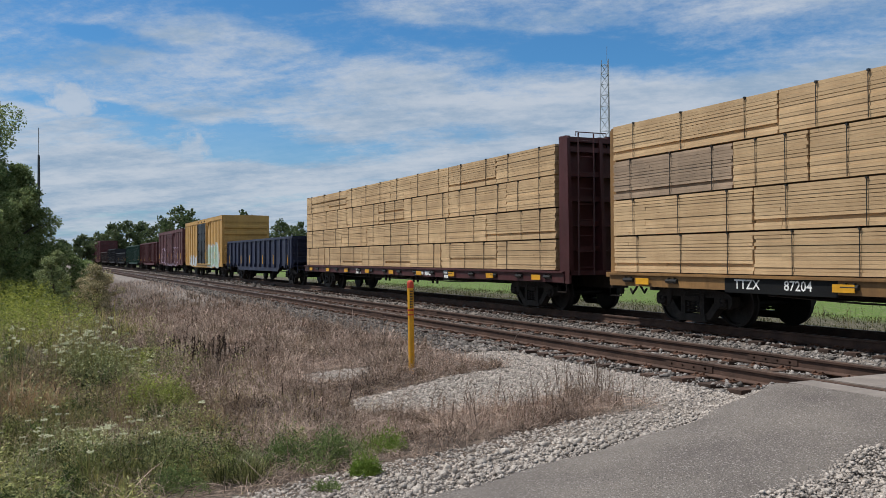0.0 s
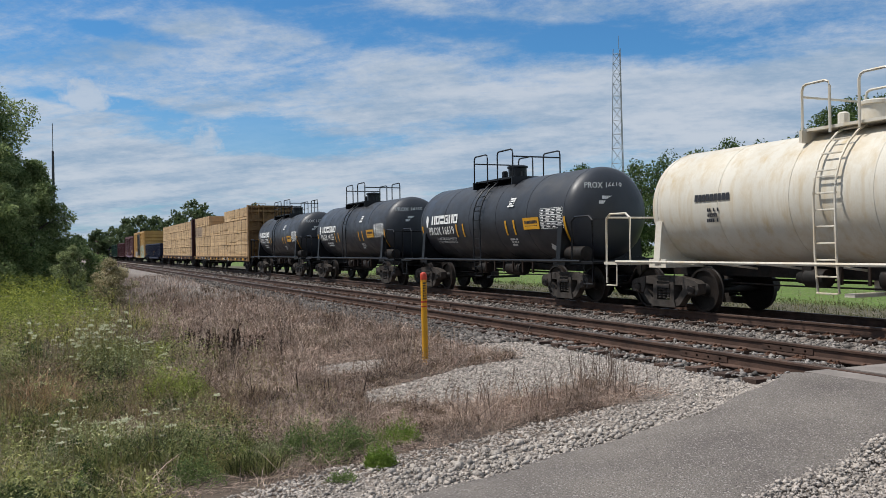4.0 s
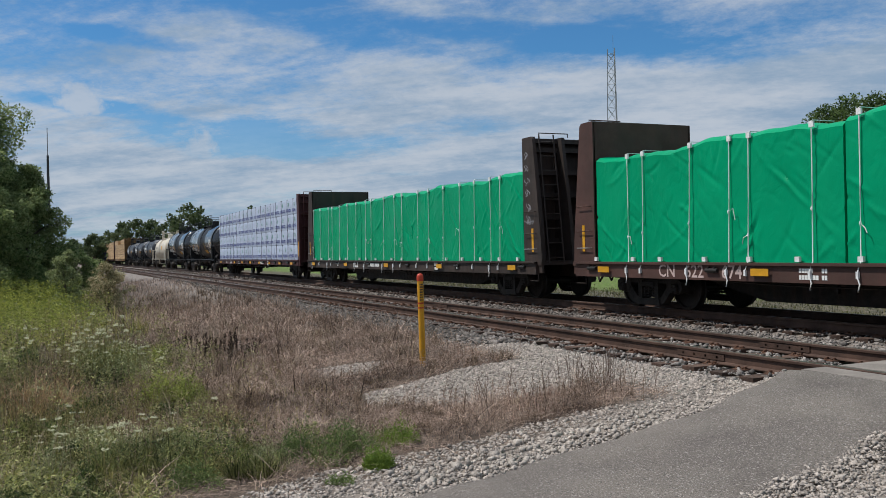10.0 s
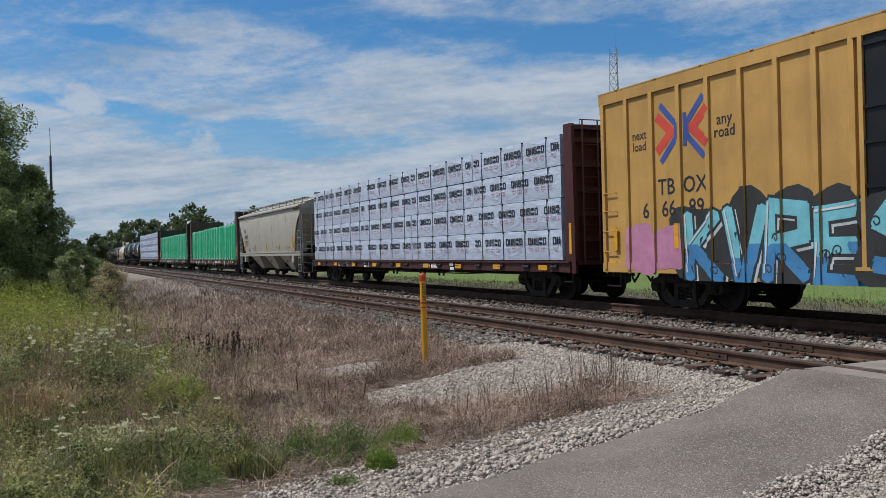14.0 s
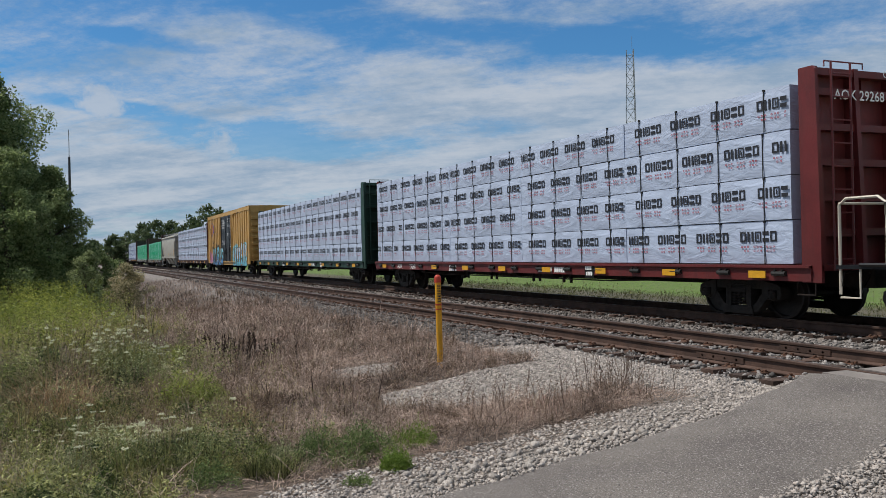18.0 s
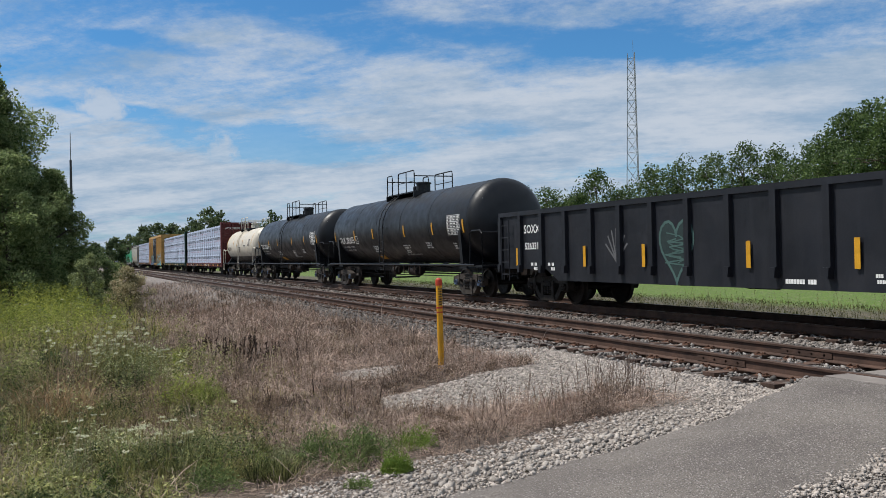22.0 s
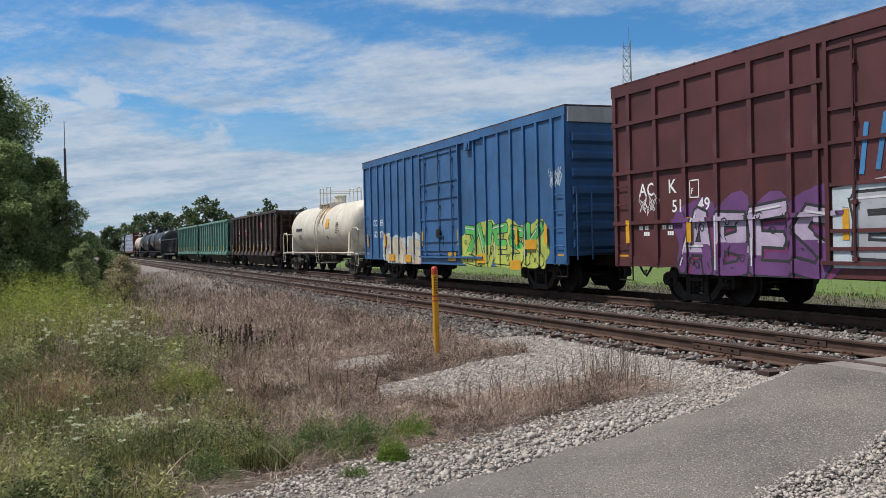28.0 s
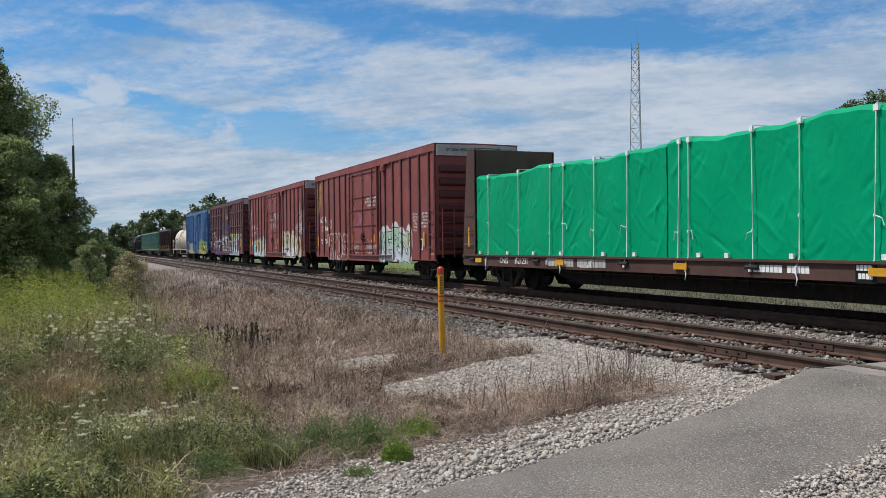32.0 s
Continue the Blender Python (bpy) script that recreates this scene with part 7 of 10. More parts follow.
GLYPHS = {
    'A': [[(0, 0), (0.45, 1), (0.6, 1), (1, 0)], [(0.2, 0.38), (0.82, 0.38)]], 'B': [[(0.05, 0), (0.05, 1), (0.8, 0.95), (0.85, 0.65), (0.2, 0.52), (0.95, 0.4), (0.9, 0.05), (0.05, 0)]],
    'D': [[(0.05, 0), (0.1, 1), (0.7, 0.95), (1, 0.5), (0.75, 0.02), (0.05, 0)]], 'E': [[(0.95, 1), (0.05, 0.95), (0.1, 0.5), (0.8, 0.52)], [(0.1, 0.5), (0.05, 0.03), (1, 0)]],
    'K': [[(0.05, 0), (0.05, 1)], [(0.95, 1), (0.15, 0.5), (1, 0)]], 'M': [[(0, 0), (0.1, 1), (0.5, 0.35), (0.9, 1), (1, 0)]], 'N': [[(0, 0), (0.05, 1), (0.9, 0), (1, 1)]],
    'O': [[(0.5, 1), (0.05, 0.75), (0.05, 0.25), (0.5, 0), (0.95, 0.25), (0.95, 0.75), (0.5, 1)]], 'R': [[(0.05, 0), (0.05, 1), (0.85, 0.95), (0.9, 0.55), (0.2, 0.45), (1, 0)]],
    'S': [[(0.95, 0.9), (0.3, 1), (0.05, 0.72), (0.5, 0.52), (0.95, 0.3), (0.7, 0.02), (0.02, 0.08)]], 'T': [[(0, 0.95), (1, 1)], [(0.5, 0.97), (0.45, 0)]],
    'V': [[(0, 1), (0.45, 0), (0.6, 0), (1, 1)]], 'Z': [[(0, 1), (0.95, 0.95), (0.05, 0.05), (1, 0)]]}


def fat(pts, w):
    """A thick round-jointed line."""
    return stroke(pts, w) + [[(x + w / 2 * math.cos(k * 0.785), z + w / 2 * math.sin(k * 0.785)) for k in range(8)] for x, z in pts]


def burner(c, glyphs, x0, x1, z0, z1, fill, line, seed, back=None, shade=None, shine=None, fade=None, y=W, wt=0.30, edge=0.055, posts=None, xlim=(-99, 99)):
    """Fat outlined strokes side by side, overlapping, with a sprayed cloud behind; x0 > x1 as the eye reads."""
    rnd = random.Random(seed)
    n = len(glyphs)
    step = (x1 - x0) / n
    ly = []
    if back:
        ly.append((back, [blob(x0 + step * (i + 0.5), (z0 + z1) / 2 + rnd.uniform(-0.04, 0.12), abs(step) * 1.6, (z1 - z0) * 1.12, rnd, 24, 2.4, 0.14) for i in range(n)]))
    outer, inner, drop, gl = [], [], [], []
    for i, g in enumerate(glyphs):
        w, h = step * 1.02, (z1 - z0) * rnd.uniform(0.92, 1.08) - wt
        ox, oz = x0 + step * i + rnd.uniform(-0.03, 0.03) + step * 0.12, z0 + wt / 2 + rnd.uniform(-0.04, 0.06)
        lean = rnd.uniform(-0.16, 0.16)
        for line_ in GLYPHS[g]:
            pts = [(ox + w * 0.78 * (u + lean * (v - 0.5)) + rnd.uniform(-0.02, 0.02), oz + h * v + rnd.uniform(-0.03, 0.03)) for u, v in line_]
            outer += fat(pts, wt + 2 * edge)
            inner += fat(pts, wt)
            drop += fat([(u - 0.07, v - 0.07) for u, v in pts], wt + edge)
            gl += stroke([(u + wt * 0.28, v + wt * 0.2) for u, v in pts[:2]], 0.035)
    cracks = []
    for i in range(n * 6):
        a, b = x0 + (x1 - x0) * rnd.random(), z0 + (z1 - z0) * rnd.uniform(0.1, 0.9)
        u, v = rnd.uniform(-0.16, 0.16), rnd.uniform(-0.25, 0.25)
        cracks.append([(a, b), (a + u, b + v), (a + u * 0.6 + 0.05, b + v * 0.6 + 0.02)])
    if shade:
        ly.append((shade, drop))
    ly += [(line, outer), (fill, inner)]
    if fade:
        half_ = [cut(p, 1, z0 + (z1 - z0) * (0.42 + 0.10 * math.sin(3 * p[0][0])), 1) for p in inner]
        ly.append((fade, [p for p in half_ if len(p) > 2]))
        ly.append((line, sum((stroke([(u + 0.10 * math.cos(a * 0.8) * (1 - a / 12), v + 0.10 * math.sin(a * 0.8) * (1 - a / 12)) for a in range(9)], 0.022)
                              for u, v in [(x0 + (x1 - x0) * rnd.random(), z0 + (z1 - z0) * rnd.uniform(0.15, 0.85)) for _ in range(2 * n)]), [])))
    ly.append((line, cracks))
    if shine:
        ly.append((shine, gl))
    paint(c, ly, y=y, posts=posts, xlim=xlim)


def tag(c, x0, x1, z0, z1, material, seed, y=W, w=0.028, n=16, posts=None):
    """A quick scrawl."""
    rnd = random.Random(seed)
    pts = []
    for i in range(n):
        u = i / (n - 1)
        pts.append((x0 + (x1 - x0) * u + rnd.uniform(-0.06, 0.06), (z0 if i % 2 else z1) + rnd.uniform(-0.25, 0.25) * (z1 - z0)))
    curve = []
    for i in range(len(pts) - 1):
        a, b = pts[i], pts[i + 1]
        for k in range(4):
            t = k / 4
            curve.append((a[0] + (b[0] - a[0]) * t + 0.05 * math.sin(t * 6.28 + i), a[1] + (b[1] - a[1]) * t))
    paint(c, [(material, stroke(curve, w * 0.65))], y=y, name="tag", posts=posts)


# boxcars
for c, num, dx in ((c29, ("51 49", "511149"), 0.07), (c30, ("15 129", "15129"), 0.0), (c31, ("15 046", "15046"), 0.0)):
    waffle = c is c29
    word("AO", 0.40, M_WHITE, c, 6.78 if not waffle else 6.70, W + 0.004, 2.59 if not waffle else 2.42)
    word("K", 0.40, M_WHITE, c, 6.08 if not waffle else 5.88, W + 0.004, 2.60 if not waffle else 2.44)
    a, b = num[0].split()[-2:]
    word(a, 0.36, M_WHITE, c, 6.72 if not waffle else 5.72, W + 0.004, 2.16 if not waffle else 2.03)
    word(b, 0.36, M_WHITE, c, 5.93 if not waffle else 4.92, W + 0.004, 2.16 if not waffle else 2.03)
    fr = Mesh()
    for p in stroke([(-0.13, -0.17), (0.13, -0.17), (0.13, 0.17), (-0.13, 0.17), (-0.13, -0.17)], 0.025):
        fr.add([(u, v, 0) for u, v in p], [(0, 1, 2, 3)])
    part("plate_mark", fr, M_WHITE, c, at=Matrix.Translation((5.2, W + 0.004, 2.36)) @ SIDE)
    word("F", 0.15, M_WHITE, c, 5.2, W + 0.054, 2.31)
    for x in (6.85, 6.05):
        marks("######", 0.085, M_WHITE, c, x, W + 0.004, 1.62, lines=2, ragged=2)
    marks("##### ####", 0.07, M_WHITE, c, 6.6, W + 0.004, 0.93, lines=2, ragged=2)
    zq = 2.22 if waffle else 2.45
    for k, t in enumerate(("EXH 17-0", "EXW 10-9", "EW 9-7", "IL 50-6", "IW 9-6", "IH 13-1")):
        word(t, 0.115, M_WHITE, c, -5.92, W + 0.004, zq - 0.115 * k)
    for k, t in enumerate(("EXH W 9-2", "EXW H 9-6", "EH H 10-8", "EMPTY C.G. 5-0", "FLOOR H 3-5")):
        word(t, 0.105, M_WHITE, c, -6.86, W + 0.004, zq - 0.115 * k)
    if c is not c29:
        part("tag_plate", Mesh().box(-0.19, 0.19, 0, 0.004, -0.2, 0.2), M_WHITE, c, at=(-6.42, W, 1.36))
        part("tag_plate_inner", Mesh().box(-0.15, 0.15, 0.004, 0.007, -0.16, 0.16), M_DARKINK, c, at=(-6.42, W, 1.36))
    for k, t in enumerate(("CLOSE AND LOCK", "BOTH DOORS BEFORE", "MOVING CAR")):
        word(t, 0.15, M_WHITE, c, dx - 1.08, W + 0.056, (3.30 if not waffle else 3.86) - 0.155 * k)
    word("EXCESS HEIGHT CAR", 0.14, M_DARKINK, c, -7.99, 0.55, 4.60, side=BACK)
    word("AOK " + num[1], 0.17, M_DARKINK, c, -7.99, -0.95, 4.60, side=BACK)
    for z, n in ((3.75, 2), (3.32, 2), (2.86, 3)):
        marks("##########", 0.055, M_WHITE, c, -8.0, 0.2, z, side=BACK, lines=n, ragged=3)

burner(c29, "ABES", 5.6, 1.75, 0.62, 1.95, G_LILAC, G_DARK, 291, back=G_PURPLE, shade=G_MAGENTA, shine=G_WHITE, fade=G_PURPLE, wt=0.24)
DOOR = dict(y=W + 0.052, posts=(0, []))
paint(c29, [(G_PALE, [[(1.78, 0.85), (-1.65, 0.85), (-1.65, 2.1), (-0.9, 2.24), (-0.2, 2.16), (0.6, 2.28), (1.78, 2.14)]]),
            (G_TEAL, [blob(-1.3, 2.5, 0.8, 0.9, random.Random(7), rough=0.2)]),
            (G_BLUE, stroke([(1.2, 2.35), (1.1, 3.1)], 0.09) + stroke([(0.9, 2.4), (0.75, 3.2), (0.4, 3.15)], 0.09) + stroke([(0.3, 2.4), (0.1, 3.2), (-0.2, 2.5)], 0.09)
             + stroke([(-0.4, 3.2), (-0.5, 2.4), (-0.9, 2.5), (-0.8, 3.2)], 0.09) + stroke([(-1.1, 2.4), (-1.1, 3.2), (-1.6, 3.1), (-1.2, 2.8), (-1.7, 2.4)], 0.09))], **DOOR)
burner(c29, "EZ", 1.5, -1.3, 0.95, 1.95, G_GREY, G_DARK, 295, shine=G_WHITE, wt=0.26, edge=0.05, y=W + 0.062, posts=(0, []))
paint(c29, [(G_LIME, [blob(-2.1 - 1.05 * i, 1.85 + 0.12 * (i % 2), 0.9, 0.75, random.Random(i), rough=0.2) for i in range(4)]), (G_PURPLE, [blob(-3.6, 1.9, 0.9, 0.6, random.Random(9), rough=0.2), blob(-5.6, 1.5, 0.8, 1.1, random.Random(8), rough=0.15)])])
burner(c29, "VASET", -1.85, -5.75, 0.60, 2.02, G_GREY, G_DARK, 292, back=G_WHITE, shine=G_WHITE, fade=G_PALE, wt=0.28, edge=0.04)
tag(c29, 7.0, 6.3, 1.95, 2.3, G_WHITE, 3)
tag(c29, -6.9, -7.6, 1.0, 1.8, G_WHITE, 4)
burner(c30, "READ", -2.45, -5.75, 0.72, 1.98, G_CREAM, G_DARK, 301, back=G_CREAM, fade=G_WHITE, wt=0.34, edge=0.04)
bubble(c30, -6.1, -7.0, 0.72, 1.8, 1, G_CREAM, G_DARK, 302)
burner(c30, "ZEMO", 6.1, 2.45, 0.64, 1.72, G_CREAM, G_DARK, 303, back=G_SKY, shade=G_PALE, fade=G_WHITE, wt=0.26, edge=0.04)
tag(c30, -6.6, -7.4, 2.4, 3.5, G_WHITE, 5, n=14)
tag(c30, -6.4, -7.3, 2.0, 2.6, G_WHITE, 6)
tag(c30, -7.1, -7.8, 3.3, 3.9, G_DARK, 7)
tag(c30, -7.35, -7.75, 1.95, 2.3, G_BLUE, 8, w=0.05)
tag(c30, 7.6, 6.9, 2.9, 4.0, G_WHITE, 9)
for x, s in ((0.5, 10), (-0.6, 11)):
    tag(c30, x, x - 0.8, 2.5, 3.1, G_WHITE, s, y=W + 0.052, posts=(0, []))
tag(c30, -0.6, -1.3, 1.0, 1.7, G_WHITE, 12, y=W + 0.052, posts=(0, []))
burner(c31, "TMOS", 5.85, 2.5, 0.62, 1.85, P_BROWN, G_WHITE, 311, wt=0.26, edge=0.04)
burner(c31, "KERSS", -2.1, -5.5, 0.70, 1.92, G_SEA, G_DARK, 312, back=G_WHITE, shine=G_WHITE, fade=G_PALE, wt=0.27, edge=0.035)
tag(c31, 7.5, 6.7, 3.1, 4.5, G_GOLD, 13, w=0.05, n=14)
for x, s in ((1.4, 14), (-0.4, 15), (-1.0, 16)):
    tag(c31, x, x - 0.7, 1.0, 1.5, G_WHITE, s, y=W + 0.052, posts=(0, []))
tag(c31, 0.6, -0.2, 2.3, 2.7, G_PINK, 17, y=W + 0.052, posts=(0, []))
# blue boxcar
burner(c28, "ZVESK", -1.9, -6.7, 0.72, 1.85, G_GREEN, G_DARK, 281, back=G_LIME, shade=G_LIME, shine=G_WHITE, fade=G_LIME, wt=0.26, edge=0.03)
burner(c28, "OBNS", 5.5, 1.75, 0.66, 1.6, G_CREAM, G_GREY, 282, back=G_PALE, shade=G_PINK, wt=0.24, edge=0.04)
tag(c28, -7.1, -7.7, 2.8, 3.2, G_PALE, 19)
for t, x, z in (("CO", 6.55, 2.23), ("ER", 5.80, 2.22), ("172", 6.58, 1.77), ("276", 5.82, 1.76)):
    word(t, 0.34, M_WHITE, c28, x, W + 0.004, z)
part("number_plate", Mesh().box(-0.004, 0.004, -0.62, 0.62, -0.11, 0.11), M_WHITE, c28, at=(-8.04, -0.9, 4.12))
word("COER 172276", 0.19, M_DARKINK, c28, -8.05, -0.9, 4.12, side=BACK)
for x, z in ((-6.14, 1.30), (-3.11, 0.90), (-5.26, 0.74), (2.9, 0.85), (4.6, 0.88), (-1.0, 0.95)):
    part("notice_panel", Mesh().box(-0.3, 0.3, 0, 0.005, -0.13, 0.13), M_REFL, c28, at=(x, W + 0.06, z))
# yellow boxcars
for c in (c17,):
    word("next", 0.27, M_DARKINK, c, 8.07, W + 0.004, 3.70)
    word("load", 0.27, M_DARKINK, c, 8.07, W + 0.004, 3.46)
    word("any", 0.30, M_DARKINK, c, 5.52, W + 0.004, 3.70)
    word("road", 0.30, M_DARKINK, c, 5.52, W + 0.004, 3.46)
    for t, x, z in (("TB", 7.22, 2.54), ("OX", 6.36, 2.54), ("6", 7.90, 2.08), ("66", 7.16, 2.09), ("89", 6.33, 2.09)):
        word(t, 0.46, M_DARKINK, c, x, W + 0.004, z)
    G_LOGOB, G_LOGOR = spray("logo_blue", (0.04, 0.08, 0.30)), spray("logo_red", (0.52, 0.06, 0.04))
    cx, cz = 6.72, 3.65
    paint(c, [(G_LOGOR, stroke([(cx + 0.72, cz + 0.33), (cx + 0.3, cz), (cx + 0.72, cz - 0.33)], 0.2) + stroke([(cx - 0.72, cz + 0.33), (cx - 0.3, cz), (cx - 0.72, cz - 0.33)], 0.2)),
              (G_LOGOB, stroke([(cx + 0.62, cz + 0.56), (cx + 0.15, cz + 0.12), (cx + 0.15, cz - 0.12), (cx + 0.62, cz - 0.56)], 0.13)
               + stroke([(cx - 0.62, cz + 0.56), (cx - 0.15, cz + 0.12), (cx - 0.15, cz - 0.12), (cx - 0.62, cz - 0.56)], 0.13) + stroke([(cx - 0.1, cz + 0.3), (cx - 0.1, cz - 0.3)], 0.1))], name="emblem")
    bubble(c, 8.5, 6.7, 0.8, 1.75, 2, G_PINK, G_PINK, 171, inner=False)
    burner(c, "KVRE", 6.75, 2.45, 0.62, 2.10, G_SKY, G_DARK, 172, back=G_DARK, shade=G_PALE, shine=G_WHITE, fade=G_BLUE, wt=0.27, edge=0.055, xlim=(2.45, 99))
    burner(c, "S", 2.38, 1.15, 0.75, 2.0, G_SKY, G_DARK, 173, back=G_DARK, shine=G_WHITE, fade=G_BLUE, wt=0.26, y=W + 0.09, posts=(0, []))
    burner(c, "NEAR", -3.0, -8.2, 0.66, 2.1, G_PALE, G_DARK, 174, back=G_SKY, shade=G_BLUE, shine=G_WHITE, fade=G_SKY, wt=0.30, edge=0.04)
    for x, s_ in ((1.85, 31), (0.95, 32)):
        tag(c, x, x - 0.7, 2.45, 2.65, G_WHITE, s_, y=W + 0.056, posts=(0, []), n=11)
    for k, t in enumerate(("-IMPORTANT-", "CLOSE THIS DOOR", "BEFORE CLOSING", "MAIN DOOR")):
        word(t, 0.17, M_WHITE, c, 1.2, W + 0.056, 4.16 - 0.185 * k)
    for k, t in enumerate(("CLOSE AND LOCK", "BOTH DOORS", "BEFORE", "MOVING CAR")):
        word(t, 0.17, M_WHITE, c, -1.3, W + 0.056, 4.22 - 0.185 * k)
    for x, z in ((-0.9, 3.1), (-2.0, 2.2), (-1.6, 1.0), (1.6, 1.1)):
        marks("########", 0.07, M_WHITE, c, x, W + 0.056, z, lines=2, ragged=2)
    for x in (1.6, 0.9):
        tag(c, x, x - 0.5, 2.25, 2.5, G_WHITE, int(x * 10), y=W + 0.052, posts=(0, []), n=9)
bubble(c2, 5.8, 2.4, 0.8, 1.5, 3, G_PALE, G_WHITE, 21)
bubble(c2, -2.2, -6.4, 0.8, 2.2, 4, G_SEA, G_WHITE, 22, back=G_PALE)
bubble(c1, 5.8, -5.0, 0.8, 2.3, 6, P_LEADRUST, G_LILAC, 23, w_line=0.09)

# hoppers
M_SIGN = mat("red_sign", (0.50, 0.055, 0.07), 0.5, 0, 0.1, 5, 0.02)
M_BLACKPATCH = mat("black_patch", (0.008, 0.0085, 0.009), 0.6, 0, 0.2, 3, 0.05, spec=0.2)
for c, num in ((c24, ("309", "25")), (c25, ("309", "44")), (c26, ("950", "971"))):
    brown = c is c26
    z1 = 2.36 if not brown else 2.15
    for x, w, t in ((5.30, 0.75, "IA"), (4.26, 0.92, "RX")):
        part("mark_patch", Mesh().box(-w / 2, w / 2, 0, 0.004, -0.21 if not brown else -0.42, 0.21 if not brown else 0.42), M_BLACKPATCH, c, at=(x, W, z1))
        word(t, 0.40, M_WHITE, c, x, W + 0.006, z1 if not brown else 2.36)
    word(num[0], 0.38, M_WHITE, c, 5.38, W + 0.006, 1.92)
    word(num[1], 0.38, M_WHITE, c, 4.22, W + 0.006, 1.92)
    for x in (5.38, 4.22):
        marks("#####", 0.08, M_WHITE, c, x, W + 0.004, 1.52, lines=2, ragged=1)
    for x, z in ((1.8, 2.72 if not brown else 2.38), (-3.2, 2.74)):
        part("sign", Mesh().box(-0.36, 0.36, 0, 0.006, -0.21, 0.21), M_SIGN, c, at=(x, W, z))
        word("DO NOT", 0.17, M_WHITE, c, x, W + 0.008, z + 0.09)
        word("TAMP", 0.17, M_WHITE, c, x, W + 0.008, z - 0.10)
    part("cover_patch", Mesh().box(-0.42, 0.42, 0, 0.008, -0.5, 0.5), M_BLACKPATCH, c, at=(-0.68, W, 2.46 if not brown else 2.15))
    part("mark_patch", Mesh().box(-0.2, 0.2, 0, 0.004, -0.2, 0.2), M_BLACKPATCH, c, at=(-3.2, W, 1.45))
    part("mark_patch", Mesh().box(-0.24, 0.24, 0, 0.003, -0.24, 0.24), M_WHITE, c, at=(-3.2, W, 1.45))
    marks("########", 0.07, M_WHITE, c, -4.9, W + 0.004, 1.75, lines=4, ragged=2)
    marks("########", 0.06, M_WHITE, c, -4.3, W + 0.004, 1.25, lines=2, ragged=2)
    if brown:
        for k in range(7):
            tag(c, 3.4 - k * 1.24, 2.6 - k * 1.24, 1.22, 1.75, G_WHITE, 60 + k, n=10, w=0.035, posts=(0, []))
        word("950971", 0.2, M_WHITE, c, -7.62, 0.2, 3.3, side=BACK)
# covered hopper
word("TILX", 0.36, M_DARKINK, c15, 5.72, 1.580, 2.82)
word("340425", 0.36, M_DARKINK, c15, 5.40, 1.582, 2.44)
for z, t in ((2.16, "LD LMT 224100 LBS"), (2.03, "LT WT   61900 LBS"), (1.90, "CU FT   4551")):
    word(t, 0.125, M_DARKINK, c15, 5.42, 1.572, z)
part("tag_plate", Mesh().box(-0.11, 0.11, 0, 0.006, -0.07, 0.07), M_DARKINK, c15, at=(4.62, 1.535, 1.62))
for x, z, n in ((3.45, 1.80, 3), (5.3, 3.50, 2), (-2.7, 1.75, 3), (-4.75, 1.72, 3), (-5.4, 1.74, 3)):
    marks("########", 0.045, M_DARKINK, c15, x, 1.578, z, lines=n, ragged=2)
# gondola
word("SOXX", 0.32, M_WHITE, c23, 6.5, W - 0.036, 2.02)
word("526331", 0.26, M_WHITE, c23, 6.5, W - 0.036, 1.56)
for x in (6.4, 5.5):
    marks("######", 0.08, M_WHITE, c23, x, W - 0.036, 1.08, lines=2, ragged=2)
G_POST = (0, [])
h = [(0.41 + 0.055 * 16 * math.sin(t) ** 3 * 0.62, 1.45 + 0.045 * (13 * math.cos(t) - 5 * math.cos(2 * t) - 2 * math.cos(3 * t) - math.cos(4 * t))) for t in [k * 2 * math.pi / 30 for k in range(30)]]
paint(c23, [(spray("faint_teal_spray", (0.020, 0.036, 0.036)), [h]), (spray("faded_teal_spray", (0.06, 0.115, 0.105)), stroke(h + h[:1], 0.06) + stroke([(0.41 + 0.38 * math.sin(2.3 * q), 1.62 - 0.055 * q) for q in range(11)], 0.03) + stroke([(0.41 + 0.3 * math.cos(1.9 * q), 1.75 - 0.07 * q) for q in range(10)], 0.025))], y=W - 0.04, posts=G_POST)
paint(c23, [(spray("faded_white_spray", (0.12, 0.12, 0.125)), sum((stroke([(2.55, 1.15), (2.55 + 0.45 * math.sin(a), 1.35 + 0.55 * math.cos(a))], 0.05) for a in (-1.2, -0.8, -0.4, 0, 0.4, 0.8, 1.2)), []))], y=W - 0.04, posts=G_POST)
marks("####### ###", 0.08, M_WHITE, c23, -2.9, W - 0.036, 0.80)
marks("#########", 0.06, M_WHITE, c23, -4.6, W - 0.036, 0.92, lines=2, ragged=2)
marks("######## ########", 0.20, spray("dull_white_stencil", (0.42, 0.40, 0.38)), c32, 4.1, 1.516, 0.86)
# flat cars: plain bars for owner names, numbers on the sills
for c, t, x in ((c5, "TTZX", 7.1), (c12, "CNIS", 8.0), (c19, "AOK", 8.5)):
    word(t, 0.24, M_WHITE, c, x, 1.514, 0.86)
for c, t, x in ((c5, "87204", 5.95), (c12, "623163", 6.4), (c19, "29268", 7.2), (c16, "977", 6.1), (c16, "124", 5.3), (c16, "IC", 7.2), (c32, "621231", 6.9), (c32, "CNIS", 8.0)):
    word(t, 0.24, M_WHITE, c, x, 1.514, 0.86)
for t, x in (("CN", 7.33), ("622", 6.50), ("674", 5.48)):
    word(t, 0.36, spray("faded_pink_stencil", (0.52, 0.40, 0.37)), c14, x, 1.516, 0.845)
